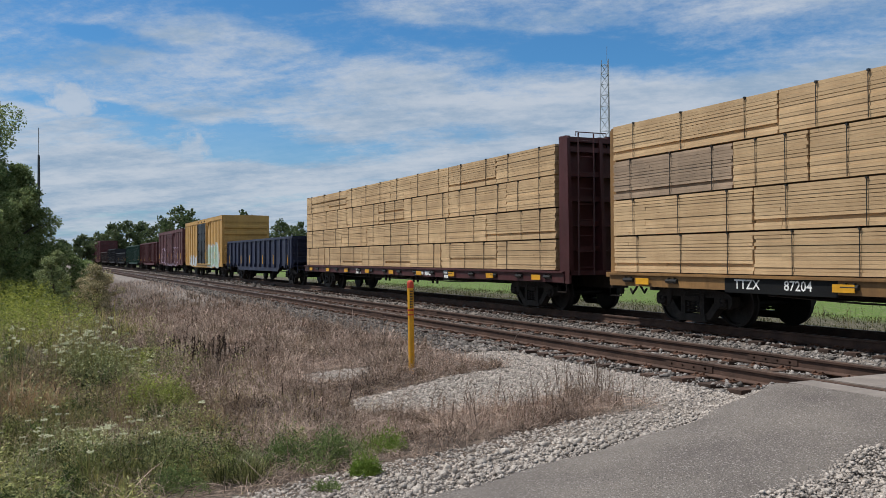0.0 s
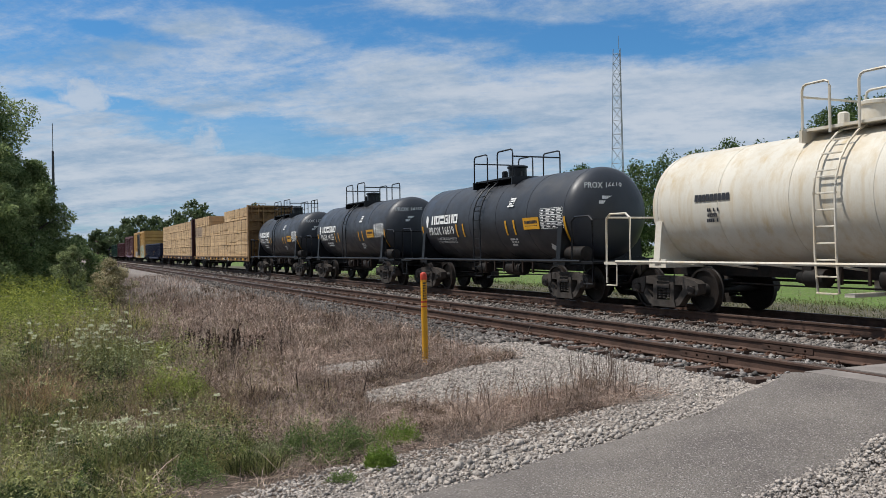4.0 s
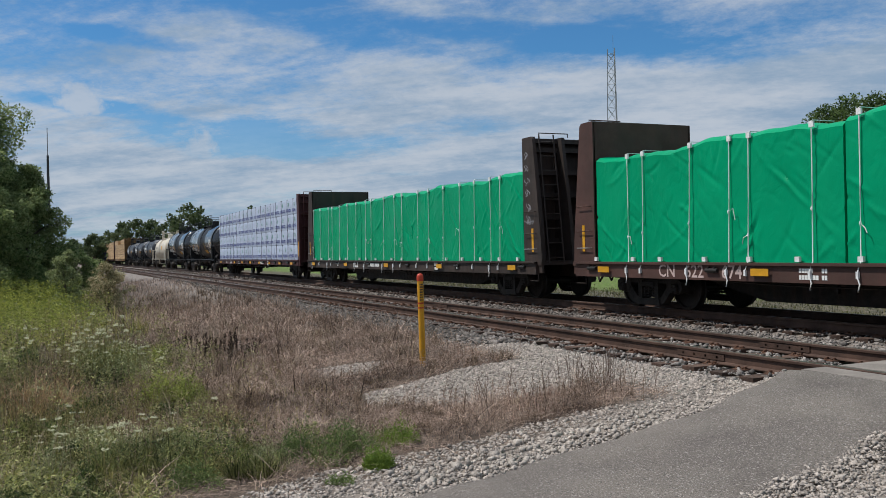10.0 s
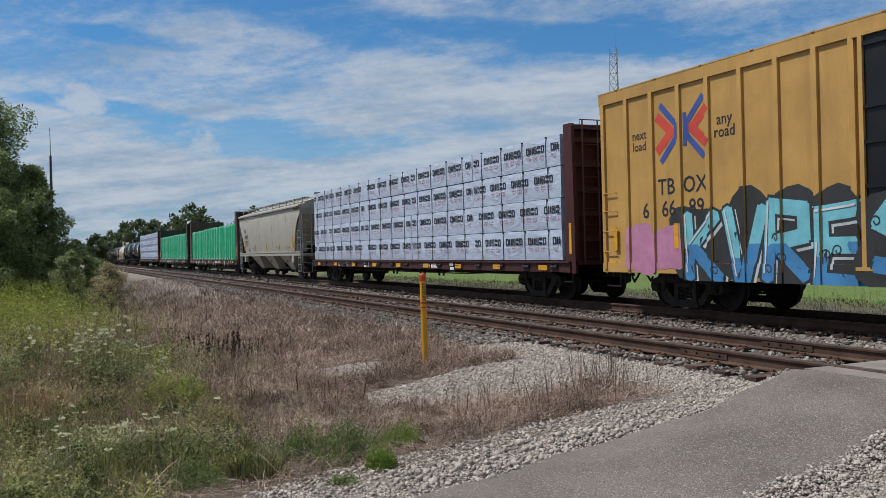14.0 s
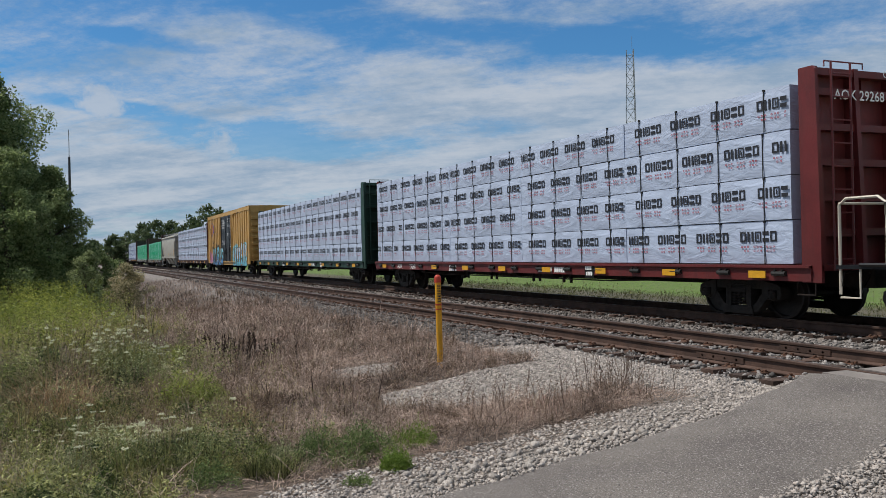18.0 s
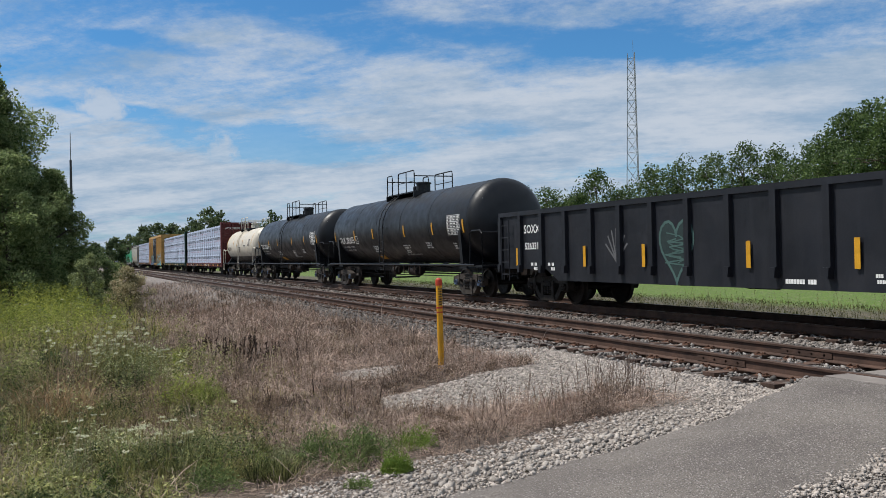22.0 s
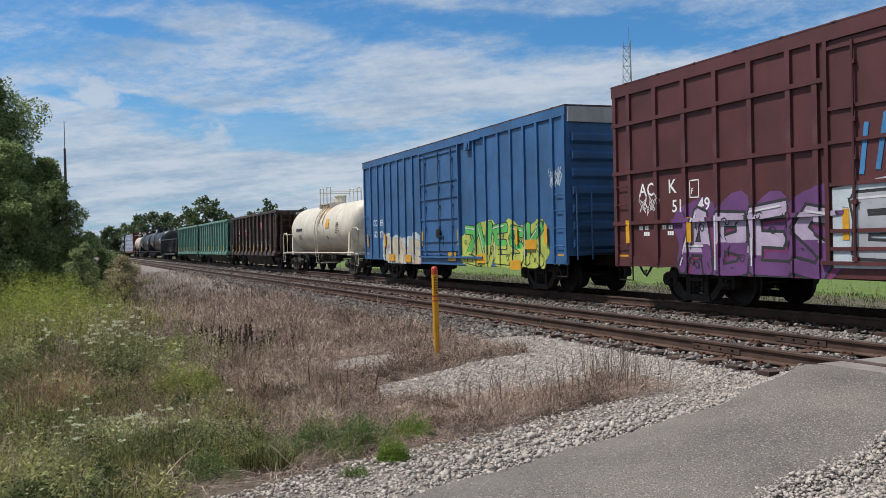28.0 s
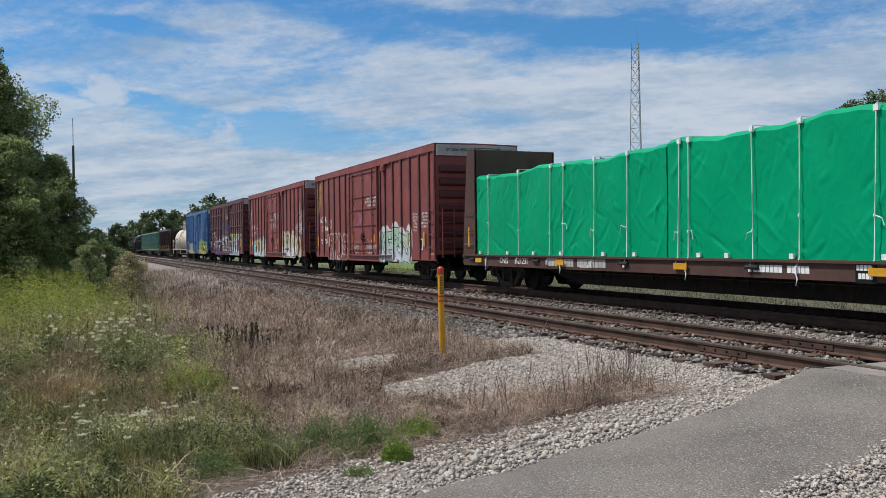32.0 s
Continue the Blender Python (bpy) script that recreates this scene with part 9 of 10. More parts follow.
def build_stones():
    near = lambda x, y: is_gravel(x, y) & ((y > 7.7) | (y < 5.2) | (RNG.random(len(x)) < 0.60)) & (x < 7.35) & ~(is_clump(x, y) & (RNG.random(len(x)) > 0.25))
    v, f, info = stones(215000, 0.1, 7.4, 2.6, 13.5, 0.009, 0.020, near, 1)
    bed = solid("gravel", soup("gravel", v, f, M_STONE), M_STONE, "pale crushed limestone gravel beside the path", "gravel", kind="stuff")
    # the stones nearest the path, one by one
    st = []
    for k in range(6):
        v1, f1, _ = stones(1, 0, 0.0001, 0, 0.0001, 1.0, 1.0, lambda x, y: x > -1, 50 + k)
        v1 = v1 - v1.mean(0)
        me = soup("stone", v1, f1, M_STONE1)
        st.append(me)
    rnd = random.Random(9)
    n = 0
    while n < 290:
        x = rnd.uniform(2.4, 5.4)
        y = float(road_left(np.float64(x))) + rnd.uniform(0.03, 0.75)
        s = rnd.uniform(0.016, 0.034)
        z = float(shoulder(np.float64(x), np.float64(y))) + s * 0.5
        part("stone", rnd.choice(st), M_STONE1, bed, at=Matrix.LocRotScale((x, y, z), Euler((rnd.uniform(-0.5, 0.5), rnd.uniform(-0.5, 0.5), rnd.uniform(0, 6))), (s, s, s)))
        n += 1
    sets = []
    t1 = lambda x, y: is_gravel(x, y) & not_track(x, y) & (x > 7.3)
    t2 = lambda x, y: is_gravel(x, y) & not_track(x, y) & (x <= 7.6)
    o = 0
    V, Fc = [], []
    for n, x0, x1, y0, y1, a, b, t, sd in ((25000, 7.3, 12.2, 3, 22, 0.020, 0.038, t1, 2), (15000, 6.0, 7.6, 13, 32, 0.026, 0.046, t2, 3), (7000, 6.0, 12.2, 22, 48, 0.035, 0.055, t1, 4),
                                          (9000, 6.0, 7.6, 32, 60, 0.04, 0.07, t2, 5), (7000, 6.0, 12.2, 48, 110, 0.06, 0.10, lambda x, y: is_gravel(x, y) & not_track(x, y), 7), (3500, 12.2, 15.4, 5, 40, 0.03, 0.05, t1, 6)):
        v, f, _ = stones(n, x0, x1, y0, y1, a, b, t, sd)
        V.append(v), Fc.append(f + o)
        o += len(v)
    solid("ballast", soup("ballast", np.concatenate(V), np.concatenate(Fc), M_DARKSTONE), M_DARKSTONE, "grey crushed stone ballast along the tracks", "ballast", kind="stuff")


M_STONE1 = mat("single_gravel_stone", (0.47, 0.42, 0.375), 0.9, 0, 0.25, 3, 0.3, 8, per=0.45)
build_stones()


def blades(n, x0, x1, y0, y1, test, hmin, hmax, width, lean, seed, sag=0.5):
    """Thin bent blades, two quads each."""
    r = np.random.default_rng(seed)
    x, y = r.uniform(x0, x1, n), r.uniform(y0, y1, n)
    keep = test(x, y)
    x, y = x[keep], y[keep]
    n = len(x)
    z = ground_z(x, y) - 0.01
    patchy = 0.75 + 0.35 * np.sin(1.7 * x + 0.9 * y) * np.sin(1.3 * y - 0.6 * x + 2) + 0.2 * np.sin(4.1 * x - 2.9 * y)
    h = r.uniform(hmin, hmax, n) * np.clip(patchy, 0.3, 1.5)
    a = r.uniform(0, 6.283, n)
    l = np.abs(r.normal(0, lean, n)) * h
    dx, dy = np.cos(a) * l, np.sin(a) * l
    w = width * r.uniform(0.5, 1.3, n)
    b = r.uniform(0, 6.283, n)
    wx, wy = np.cos(b) * w, np.sin(b) * w
    p0 = np.stack([x, y, z], 1)
    p1 = p0 + np.stack([dx * 0.35, dy * 0.35, h * 0.6], 1)
    p2 = p0 + np.stack([dx, dy, h * (1 - sag * np.clip(l / h, 0, 1) * 0.5)], 1)
    s = np.stack([wx, wy, np.zeros(n)], 1)
    v = np.stack([p0 - s, p0 + s, p1 + s * 0.8, p1 - s * 0.8, p2 + s * 0.15, p2 - s * 0.15], 1).reshape(-1, 3)
    i = 6 * np.arange(n)
    f = np.concatenate([np.stack([i, i + 1, i + 2, i + 3], 1), np.stack([i + 3, i + 2, i + 4, i + 5], 1)])
    return v, f


def tangle(n, x0, x1, y0, y1, test, lmin, lmax, width, rise, seed):
    """Dry stems thrown about in a mat: each an arc of three ribbons that rises and falls over."""
    r = np.random.default_rng(seed)
    x, y = r.uniform(x0, x1, n), r.uniform(y0, y1, n)
    keep = test(x, y)
    x, y = x[keep], y[keep]
    n = len(x)
    patchy = np.clip(0.7 + 0.5 * np.sin(2.3 * x + 1.1 * y) * np.sin(1.9 * y - 1.4 * x + 2) + 0.35 * np.sin(5.1 * x - 3.9 * y), 0.2, 1.6)
    l = r.uniform(lmin, lmax, n)
    e = np.clip(np.abs(r.normal(rise, 0.45, n)), 0.05, 1.5)
    a = r.uniform(0, 6.283, n)
    p = np.stack([x, y, ground_z(x, y) + r.uniform(0, 0.05, n) * patchy], 1)
    pts = [p]
    for k in range(3):
        step = np.stack([np.cos(a) * np.cos(e), np.sin(a) * np.cos(e), np.sin(e) * patchy], 1) * (l / 3)[:, None]
        p = p + step
        p[:, 2] = np.maximum(p[:, 2], ground_z(p[:, 0], p[:, 1]) + 0.004)
        pts.append(p)
        e = e - r.uniform(0.1, 0.8, n)
        a = a + r.normal(0, 0.35, n)
    b = r.uniform(0, 6.283, n)
    s = np.stack([np.cos(b), np.sin(b), r.uniform(-0.6, 0.6, n)], 1) * (width * r.uniform(0.4, 1.4, n))[:, None]
    v = np.stack([pts[0] - s, pts[0] + s, pts[1] + s * 0.9, pts[1] - s * 0.9, pts[2] + s * 0.7, pts[2] - s * 0.7, pts[3] + s * 0.25, pts[3] - s * 0.25], 1).reshape(-1, 3)
    i = 8 * np.arange(n)
    return v, np.concatenate([np.stack([i, i + 1, i + 2, i + 3], 1), np.stack([i + 3, i + 2, i + 4, i + 5], 1), np.stack([i + 5, i + 4, i + 6, i + 7], 1)])


def plumes(n, x0, x1, y0, y1, test, hmin, hmax, bits, size, seed):
    """Upright stems that carry a loose head of seed: many small slivers round the upper half."""
    r = np.random.default_rng(seed)
    x, y = r.uniform(x0, x1, n), r.uniform(y0, y1, n)
    keep = test(x, y)
    x, y = x[keep], y[keep]
    n = len(x)
    z, h = ground_z(x, y), r.uniform(hmin, hmax, n)
    lx, ly = r.normal(0, 0.16, n) * h, r.normal(0, 0.16, n) * h
    foot = np.stack([x, y, z - 0.01], 1)
    top = foot + np.stack([lx, ly, h], 1)
    b = r.uniform(0, 6.283, n)
    s = np.stack([np.cos(b), np.sin(b), 0 * b], 1) * size * 0.22
    v = [np.stack([foot - s, foot + s, top + s * 0.5, top - s * 0.5], 1).reshape(-1, 3)]
    pick = np.repeat(np.arange(n), bits)
    m = len(pick)
    q = 1 - 0.55 * r.uniform(0, 1, m) ** 1.3
    p = foot[pick] + (top - foot)[pick] * q[:, None] + r.normal(0, 1, (m, 3)) * (size * (1.6 - q))[:, None]
    u = r.normal(0, 1, (m, 3)) + (0, 0, 0.8)
    u *= (size * r.uniform(0.5, 1.5, m) / np.linalg.norm(u, axis=1))[:, None]
    w = np.cross(u, r.normal(0, 1, (m, 3)))
    w *= (size * 0.30 / np.maximum(1e-6, np.linalg.norm(w, axis=1)))[:, None]
    v.append(np.stack([p - u, p + w, p + u, p - w], 1).reshape(-1, 3))
    v = np.concatenate(v)
    return v, np.arange(len(v)).reshape(-1, 4)


def weeds(name, label, material, sets):
    V, Fc, o = [], [], 0
    for q in sets:
        v, f = blades(*q)
        V.append(v), Fc.append(f + o)
        o += len(v)
    solid(name, soup(name, np.concatenate(V), np.concatenate(Fc), material), material, label, "weeds", kind="stuff")


def green_share(x, y):
    """How green the verge is: lush to the left, dry towards the track."""
    return np.clip((2.05 - x + 0.05 * (y - 10) + 0.55 * np.sin(1.3 * x + 0.8 * y) + 0.35 * np.sin(2.9 * y - x)) / 2.2, 0, 1)


def dry_zone(x, y):
    r = np.random.default_rng(len(x))
    edge = 6.35 + 0.03 * np.maximum(0, y - 22) + 0.25 * wob(x, y)
    return (~is_gravel(x, y)) & (x < edge) & (y > road_left(x) + 0.15) & (r.random(len(x)) > green_share(x, y) * 0.75)


def green_zone(x, y):
    r = np.random.default_rng(len(x) + 1)
    return (~is_gravel(x, y)) & (y > road_left(x) + 0.15) & (r.random(len(x)) < green_share(x, y))


def tussocks(n, x0, x1, y0, y1, test, per, radius, hmin, hmax, width, seed):
    """Tufts of blades that spring from one foot and lean outwards."""
    r = np.random.default_rng(seed)
    cx, cy = r.uniform(x0, x1, n), r.uniform(y0, y1, n)
    keep = test(cx, cy)
    cx, cy = cx[keep], cy[keep]
    k = len(cx)
    ch, cr = r.uniform(hmin, hmax, k), radius * r.uniform(0.5, 1.4, k)
    pick = np.repeat(np.arange(k), per)
    m = len(pick)
    a, d = r.uniform(0, 6.283, m), np.sqrt(r.uniform(0, 1, m))
    x, y = cx[pick] + np.cos(a) * d * cr[pick] * 0.5, cy[pick] + np.sin(a) * d * cr[pick] * 0.5
    h = ch[pick] * r.uniform(0.35, 1.1, m) * (1 - 0.35 * d)
    l = cr[pick] * d * r.uniform(0.4, 1.6, m)
    p0 = np.stack([x, y, ground_z(x, y) - 0.01], 1)
    dx, dy = np.cos(a) * l + r.normal(0, 0.02, m), np.sin(a) * l + r.normal(0, 0.02, m)
    p1 = p0 + np.stack([dx * 0.35, dy * 0.35, h * 0.65], 1)
    p2 = p0 + np.stack([dx, dy, h * r.uniform(0.75, 1.05, m)], 1)
    b = r.uniform(0, 6.283, m)
    s = np.stack([np.cos(b), np.sin(b), np.zeros(m)], 1) * (width * r.uniform(0.5, 1.4, m))[:, None]
    v = np.stack([p0 - s, p0 + s, p1 + s * 0.8, p1 - s * 0.8, p2 + s * 0.2, p2 - s * 0.2], 1).reshape(-1, 3)
    i = 6 * np.arange(m)
    return v, np.concatenate([np.stack([i, i + 1, i + 2, i + 3], 1), np.stack([i + 3, i + 2, i + 4, i + 5], 1)])


def herbs(n, x0, x1, y0, y1, test, per, radius, hmin, hmax, leaf, seed):
    """Leafy weeds: upright stems set with small leaves, in loose stands."""
    r = np.random.default_rng(seed)
    cx, cy = r.uniform(x0, x1, n), r.uniform(y0, y1, n)
    keep = test(cx, cy)
    cx, cy = cx[keep], cy[keep]
    k = len(cx)
    ch, cr = r.uniform(hmin, hmax, k), radius * r.uniform(0.6, 1.4, k)
    lx, ly = r.normal(0, 0.12, k), r.normal(0, 0.12, k)
    pick = np.repeat(np.arange(k), per)
    m = len(pick)
    q = r.uniform(0.12, 1.0, m)
    a, d = r.uniform(0, 6.283, m), cr[pick] * (1.1 - 0.75 * q) * np.sqrt(r.uniform(0, 1, m))
    x, y = cx[pick] + lx[pick] * q * ch[pick] + np.cos(a) * d, cy[pick] + ly[pick] * q * ch[pick] + np.sin(a) * d
    p = np.stack([x, y, ground_z(x, y) + q * ch[pick]], 1)
    u = np.stack([np.cos(a), np.sin(a), r.uniform(-0.3, 1.1, m)], 1)
    u /= np.linalg.norm(u, axis=1)[:, None]
    w = np.cross(u, r.normal(size=(m, 3)))
    w /= np.linalg.norm(w, axis=1)[:, None]
    s = leaf * r.uniform(0.5, 1.4, m)[:, None]
    v = np.stack([p, p + u * s + w * s * 0.3, p + u * s * 2.1, p + u * s - w * s * 0.3], 1).reshape(-1, 3)
    return v, np.arange(4 * m).reshape(-1, 4)


def mound(x, y):
    """How thickly the verge is overgrown: 0 in the gaps, 1 on the crowded spots."""
    return 0.5 + 0.28 * np.sin(2.9 * x + 1.3 * y) * np.sin(1.9 * y - 2.1 * x + 1) + 0.22 * np.sin(6.1 * x - 2.3 * y + 0.7) * np.sin(3.7 * y + 2.8 * x)


def stand(name, label, material, sets):
    """One stuff object of tufts and herbs: each entry is (maker, its arguments)."""
    V, Fc, o = [], [], 0
    for fn, *q in sets:
        v, f = fn(*q)
        V.append(v), Fc.append(f + o)
        o += len(v)
    solid(name, soup(name, np.concatenate(V), np.concatenate(Fc), material), material, label, "weeds", kind="stuff")


def lush(x, y):
    return (~is_gravel(x, y)) & (y > road_left(x) + 0.3) & (np.sin(2.3 * x + 1.1 * y) + np.sin(1.7 * y - 2.2 * x + 2) * 0.8 > -0.25) & (green_share(x, y) > 0.08)


def clumpy(x, y):
    """Where herbs crowd together in the verge."""
    return lush(x, y) & (mound(x, y) > 0.50)


def patches(x, y):
    return dry_zone(x, y) & (np.sin(2.6 * x - 1.4 * y) + np.sin(2.1 * y + 1.5 * x + 1) > -0.1)


def gold_bed(x, y):
    return (x < -0.6 + 0.32 * (y - 15.6) + 0.4 * np.sin(1.9 * y)) & (x < 1.4)


weeds("dry_weeds", "grey-brown dead weeds on the trackside verge", L_DRY,
      [(8000, 0.3, 6.0, 6.5, 11, dry_zone, 0.03, 0.15, 0.0030, 1.4, 11), (8000, 0.0, 6.6, 11, 18, dry_zone, 0.05, 0.22, 0.0042, 1.1, 12),
       (10000, -1.0, 6.8, 18, 30, dry_zone, 0.08, 0.26, 0.0055, 0.8, 13), (9000, -1.0, 7.4, 30, 62, dry_zone, 0.10, 0.34, 0.010, 0.6, 14),
       (5000, 2.3, 6.2, 7.5, 9.6, lambda x, y: is_clump(x, y), 0.06, 0.24, 0.0028, 1.2, 15)])
stand("fallen_stems", "matted grey-brown dead stems lying over the verge", leafy("fallen_stem", (0.075, 0.053, 0.043), (0.57, 0.43, 0.345), 0.85, 0.1),
      [(tangle, 26000, 0.4, 6.2, 6.6, 11, dry_zone, 0.10, 0.42, 0.0022, 0.45, 91), (tangle, 24000, 0.0, 6.6, 11, 17, dry_zone, 0.15, 0.55, 0.0034, 0.55, 92),
       (tangle, 16000, -0.5, 6.8, 17, 28, dry_zone, 0.2, 0.6, 0.0055, 0.65, 93), (tangle, 15000, 2.2, 6.3, 7.4, 9.6, lambda x, y: is_clump(x, y), 0.12, 0.45, 0.0021, 0.6, 94)])
stand("seeding_weeds", "brown dead weeds with loose seed heads", leafy("seed_head", (0.060, 0.040, 0.030), (0.36, 0.255, 0.19), 0.9, 0.1),
      [(plumes, 1100, 0.4, 6.2, 7.0, 12, dry_zone, 0.12, 0.34, 14, 0.010, 95), (plumes, 1100, 0.0, 6.6, 12, 19, dry_zone, 0.18, 0.48, 14, 0.014, 96),
       (plumes, 900, -0.5, 6.8, 19, 32, dry_zone, 0.2, 0.5, 12, 0.02, 97), (plumes, 240, 3.4, 6.0, 7.6, 9.2, lambda x, y: is_clump(x, y), 0.15, 0.36, 12, 0.009, 98)])
weeds("red_brown_weeds", "red-brown dry weeds near the marker post", L_DRYRED,
      [(3500, 3.0, 6.4, 9.0, 15, dry_zone, 0.06, 0.20, 0.003, 1.1, 21), (2200, 3.0, 6.2, 7.5, 9.4, lambda x, y: is_clump(x, y), 0.08, 0.22, 0.0028, 1.1, 22),
       (4500, 2.0, 6.6, 15, 32, dry_zone, 0.08, 0.24, 0.006, 0.8, 23)])
stand("dead_tufts", "dark brown dead weed tufts among the dry grass", leafy("dead_tuft", (0.045, 0.03, 0.02), (0.26, 0.185, 0.13), 0.85, 0.1),
      [(tussocks, 260, 0.8, 6.2, 7.2, 12, patches, 34, 0.16, 0.10, 0.30, 0.003, 61), (tussocks, 260, 0.5, 6.5, 12, 20, patches, 30, 0.20, 0.15, 0.40, 0.0045, 62),
       (tussocks, 220, 0.0, 6.8, 20, 40, patches, 26, 0.3, 0.2, 0.45, 0.008, 63), (herbs, 420, 0.6, 6.0, 7.5, 18, patches, 40, 0.10, 0.14, 0.42, 0.012, 64)])
stand("pale_straw", "pale straw stems leaning through the verge", leafy("straw", (0.26, 0.20, 0.13), (0.55, 0.46, 0.34), 0.8, 0.15),
      [(tussocks, 260, 0.2, 4.6, 6.8, 12, patches, 7, 0.35, 0.10, 0.42, 0.0022, 65), (tussocks, 260, -1.5, 2.8, 6.8, 14, lush, 8, 0.25, 0.20, 0.55, 0.0024, 66), (tussocks, 300, -1.0, 5.5, 12, 24, patches, 8, 0.3, 0.25, 0.6, 0.0045, 67)])
weeds("rough_grass", "rough olive-green grass with straw in it", L_GRASS,
      [(4500, -1.6, 3.0, 5.6, 10, green_zone, 0.03, 0.12, 0.0034, 1.3, 31), (2600, -3.5, 3.0, 10, 17, green_zone, 0.06, 0.24, 0.0036, 1.2, 32),
       (8000, -6, 3.0, 17, 30, green_zone, 0.15, 0.46, 0.008, 0.6, 33), (6000, -12, 3, 30, 60, green_zone, 0.3, 0.8, 0.02, 0.4, 34),
       (4000, 0.3, 3.2, 8.5, 18, lambda x, y: ~is_gravel(x, y), 0.05, 0.22, 0.0035, 0.9, 35)])
stand("verge_straw", "tangled straw and dead stems through the green verge", leafy("verge_stem", (0.075, 0.055, 0.032), (0.50, 0.40, 0.26), 0.8, 0.1),
      [(tangle, 12000, -1.6, 3.0, 6.2, 10.5, lambda x, y: green_zone(x, y) & (mound(x, y) < 0.52), 0.10, 0.40, 0.0020, 0.6, 36), (tangle, 8000, -3.0, 3.0, 10.5, 18, green_zone, 0.2, 0.6, 0.0030, 0.9, 37),
       (plumes, 700, -1.5, 2.6, 7.5, 13, lush, 0.2, 0.5, 16, 0.010, 38), (plumes, 600, -3.0, 2.6, 13, 20, lush, 0.35, 0.75, 16, 0.015, 39)])
stand("green_tufts", "thick tufts of green grass in the verge", leafy("tuft_grass", (0.022, 0.032, 0.009), (0.55, 0.50, 0.17), 0.65, 0.3),
      [(tussocks, 360, -2.2, 2.8, 6.0, 10.5, lush, 36, 0.15, 0.08, 0.28, 0.0034, 71), (tussocks, 150, -3.0, 2.6, 10.5, 18, clumpy, 40, 0.22, 0.18, 0.44, 0.0042, 72),
       (tussocks, 200, -5, 2.0, 18, 26, lush, 36, 0.3, 0.3, 0.7, 0.008, 73)])
stand("leafy_weeds", "leafy green weeds among the verge grass", leafy("herb_leaf", (0.028, 0.042, 0.010), (0.44, 0.44, 0.17), 0.6, 0.2),
      [(herbs, 1500, -2.2, 2.8, 6.2, 10.5, clumpy, 40, 0.09, 0.12, 0.36, 0.0165, 74), (herbs, 260, -2.2, 2.8, 6.2, 10.5, lush, 30, 0.10, 0.05, 0.12, 0.014, 70),
       (herbs, 1300, -3.0, 3.0, 10.5, 17, clumpy, 44, 0.13, 0.24, 0.62, 0.020, 75), (herbs, 700, -5.0, 2.5, 17, 25, lush, 50, 0.2, 0.35, 0.9, 0.02, 79)])
stand("foreground_weeds", "low leafy weeds with dark gaps near the path", leafy("low_leaf", (0.022, 0.042, 0.010), (0.33, 0.36, 0.15), 0.6, 0.15),
      [(herbs, 170, 0.1, 1.5, 7.3, 8.5, lambda x, y: ((x - 0.8) / 0.65) ** 2 + ((y - 7.9) / 0.5) ** 2 < 1 + 2 * wob(x, y), 56, 0.09, 0.14, 0.34, 0.015, 81),
       (herbs, 120, -1.0, 0.4, 6.6, 7.8, lambda x, y: wob(x, y) > 0.0, 50, 0.08, 0.06, 0.16, 0.014, 82),
       (herbs, 110, 0.9, 1.9, 6.6, 7.3, lambda x, y: (wob(x, y) > 0.02) & (y > road_left(x) + 0.6), 50, 0.08, 0.08, 0.22, 0.012, 83)])
weeds("goldenrod", "yellow-green goldenrod under the trees", L_GOLD,
      [(700, 0.8, 1.8, 10.0, 11.4, lambda x, y: (x - 1.3) ** 2 + (y - 10.6) ** 2 < 0.16 * (1 + 2 * wob(x, y)), 0.12, 0.40, 0.004, 0.6, 42),
       (600, 0.1, 1.3, 13.4, 15.0, lambda x, y: wob(x, y) > 0.0, 0.2, 0.5, 0.005, 0.5, 43)])
stand("goldenrod_bed", "bright yellow-green goldenrod bed below the trees", leafy("goldenrod_leaf", (0.10, 0.145, 0.02), (0.46, 0.48, 0.10), 0.65, 0.3),
      [(herbs, 620, -5.5, 1.5, 15.6, 24.0, gold_bed, 56, 0.17, 0.40, 1.05, 0.024, 76), (herbs, 330, -3.2, 0.85, 24.0, 29.5, lambda x, y: x < 0.85 - 0.15 * (y - 24) + wob(x, y), 60, 0.24, 0.7, 1.35, 0.030, 80), (herbs, 60, 0.9, 1.8, 10.1, 11.2, lambda x, y: (x - 1.3) ** 2 + (y - 10.6) ** 2 < 0.17 * (1 + 2 * wob(x, y)), 70, 0.10, 0.25, 0.55, 0.016, 77),
       (herbs, 90, 0.3, 1.7, 13.2, 14.8, lambda x, y: wob(x, y) > -0.2, 60, 0.12, 0.3, 0.55, 0.015, 78)])
# blades coloured dark to carry the train's shade along this strip
weeds("field_edge_grass", "tall grass along the field edge behind the tracks", leafy("edge_grass", (0.025, 0.034, 0.012), (0.15, 0.15, 0.055), 0.7, 0.2),
      [(30000, 15.7, 21.5, 5, 60, lambda x, y: x > 15 + 5 * np.abs(np.sin(1.3 * y)) ** 3 * 0.2, 0.03, 0.15, 0.008, 0.9, 51)])
stand("field_edge_weeds", "scattered brown weeds along the field edge", leafy("edge_weed", (0.04, 0.036, 0.018), (0.24, 0.21, 0.10), 0.8, 0.1),
      [(plumes, 900, 15.8, 20.5, 5, 60, lambda x, y: np.sin(0.9 * y) + np.sin(0.37 * y + 1) > -0.2, 0.15, 0.55, 10, 0.02, 52)])


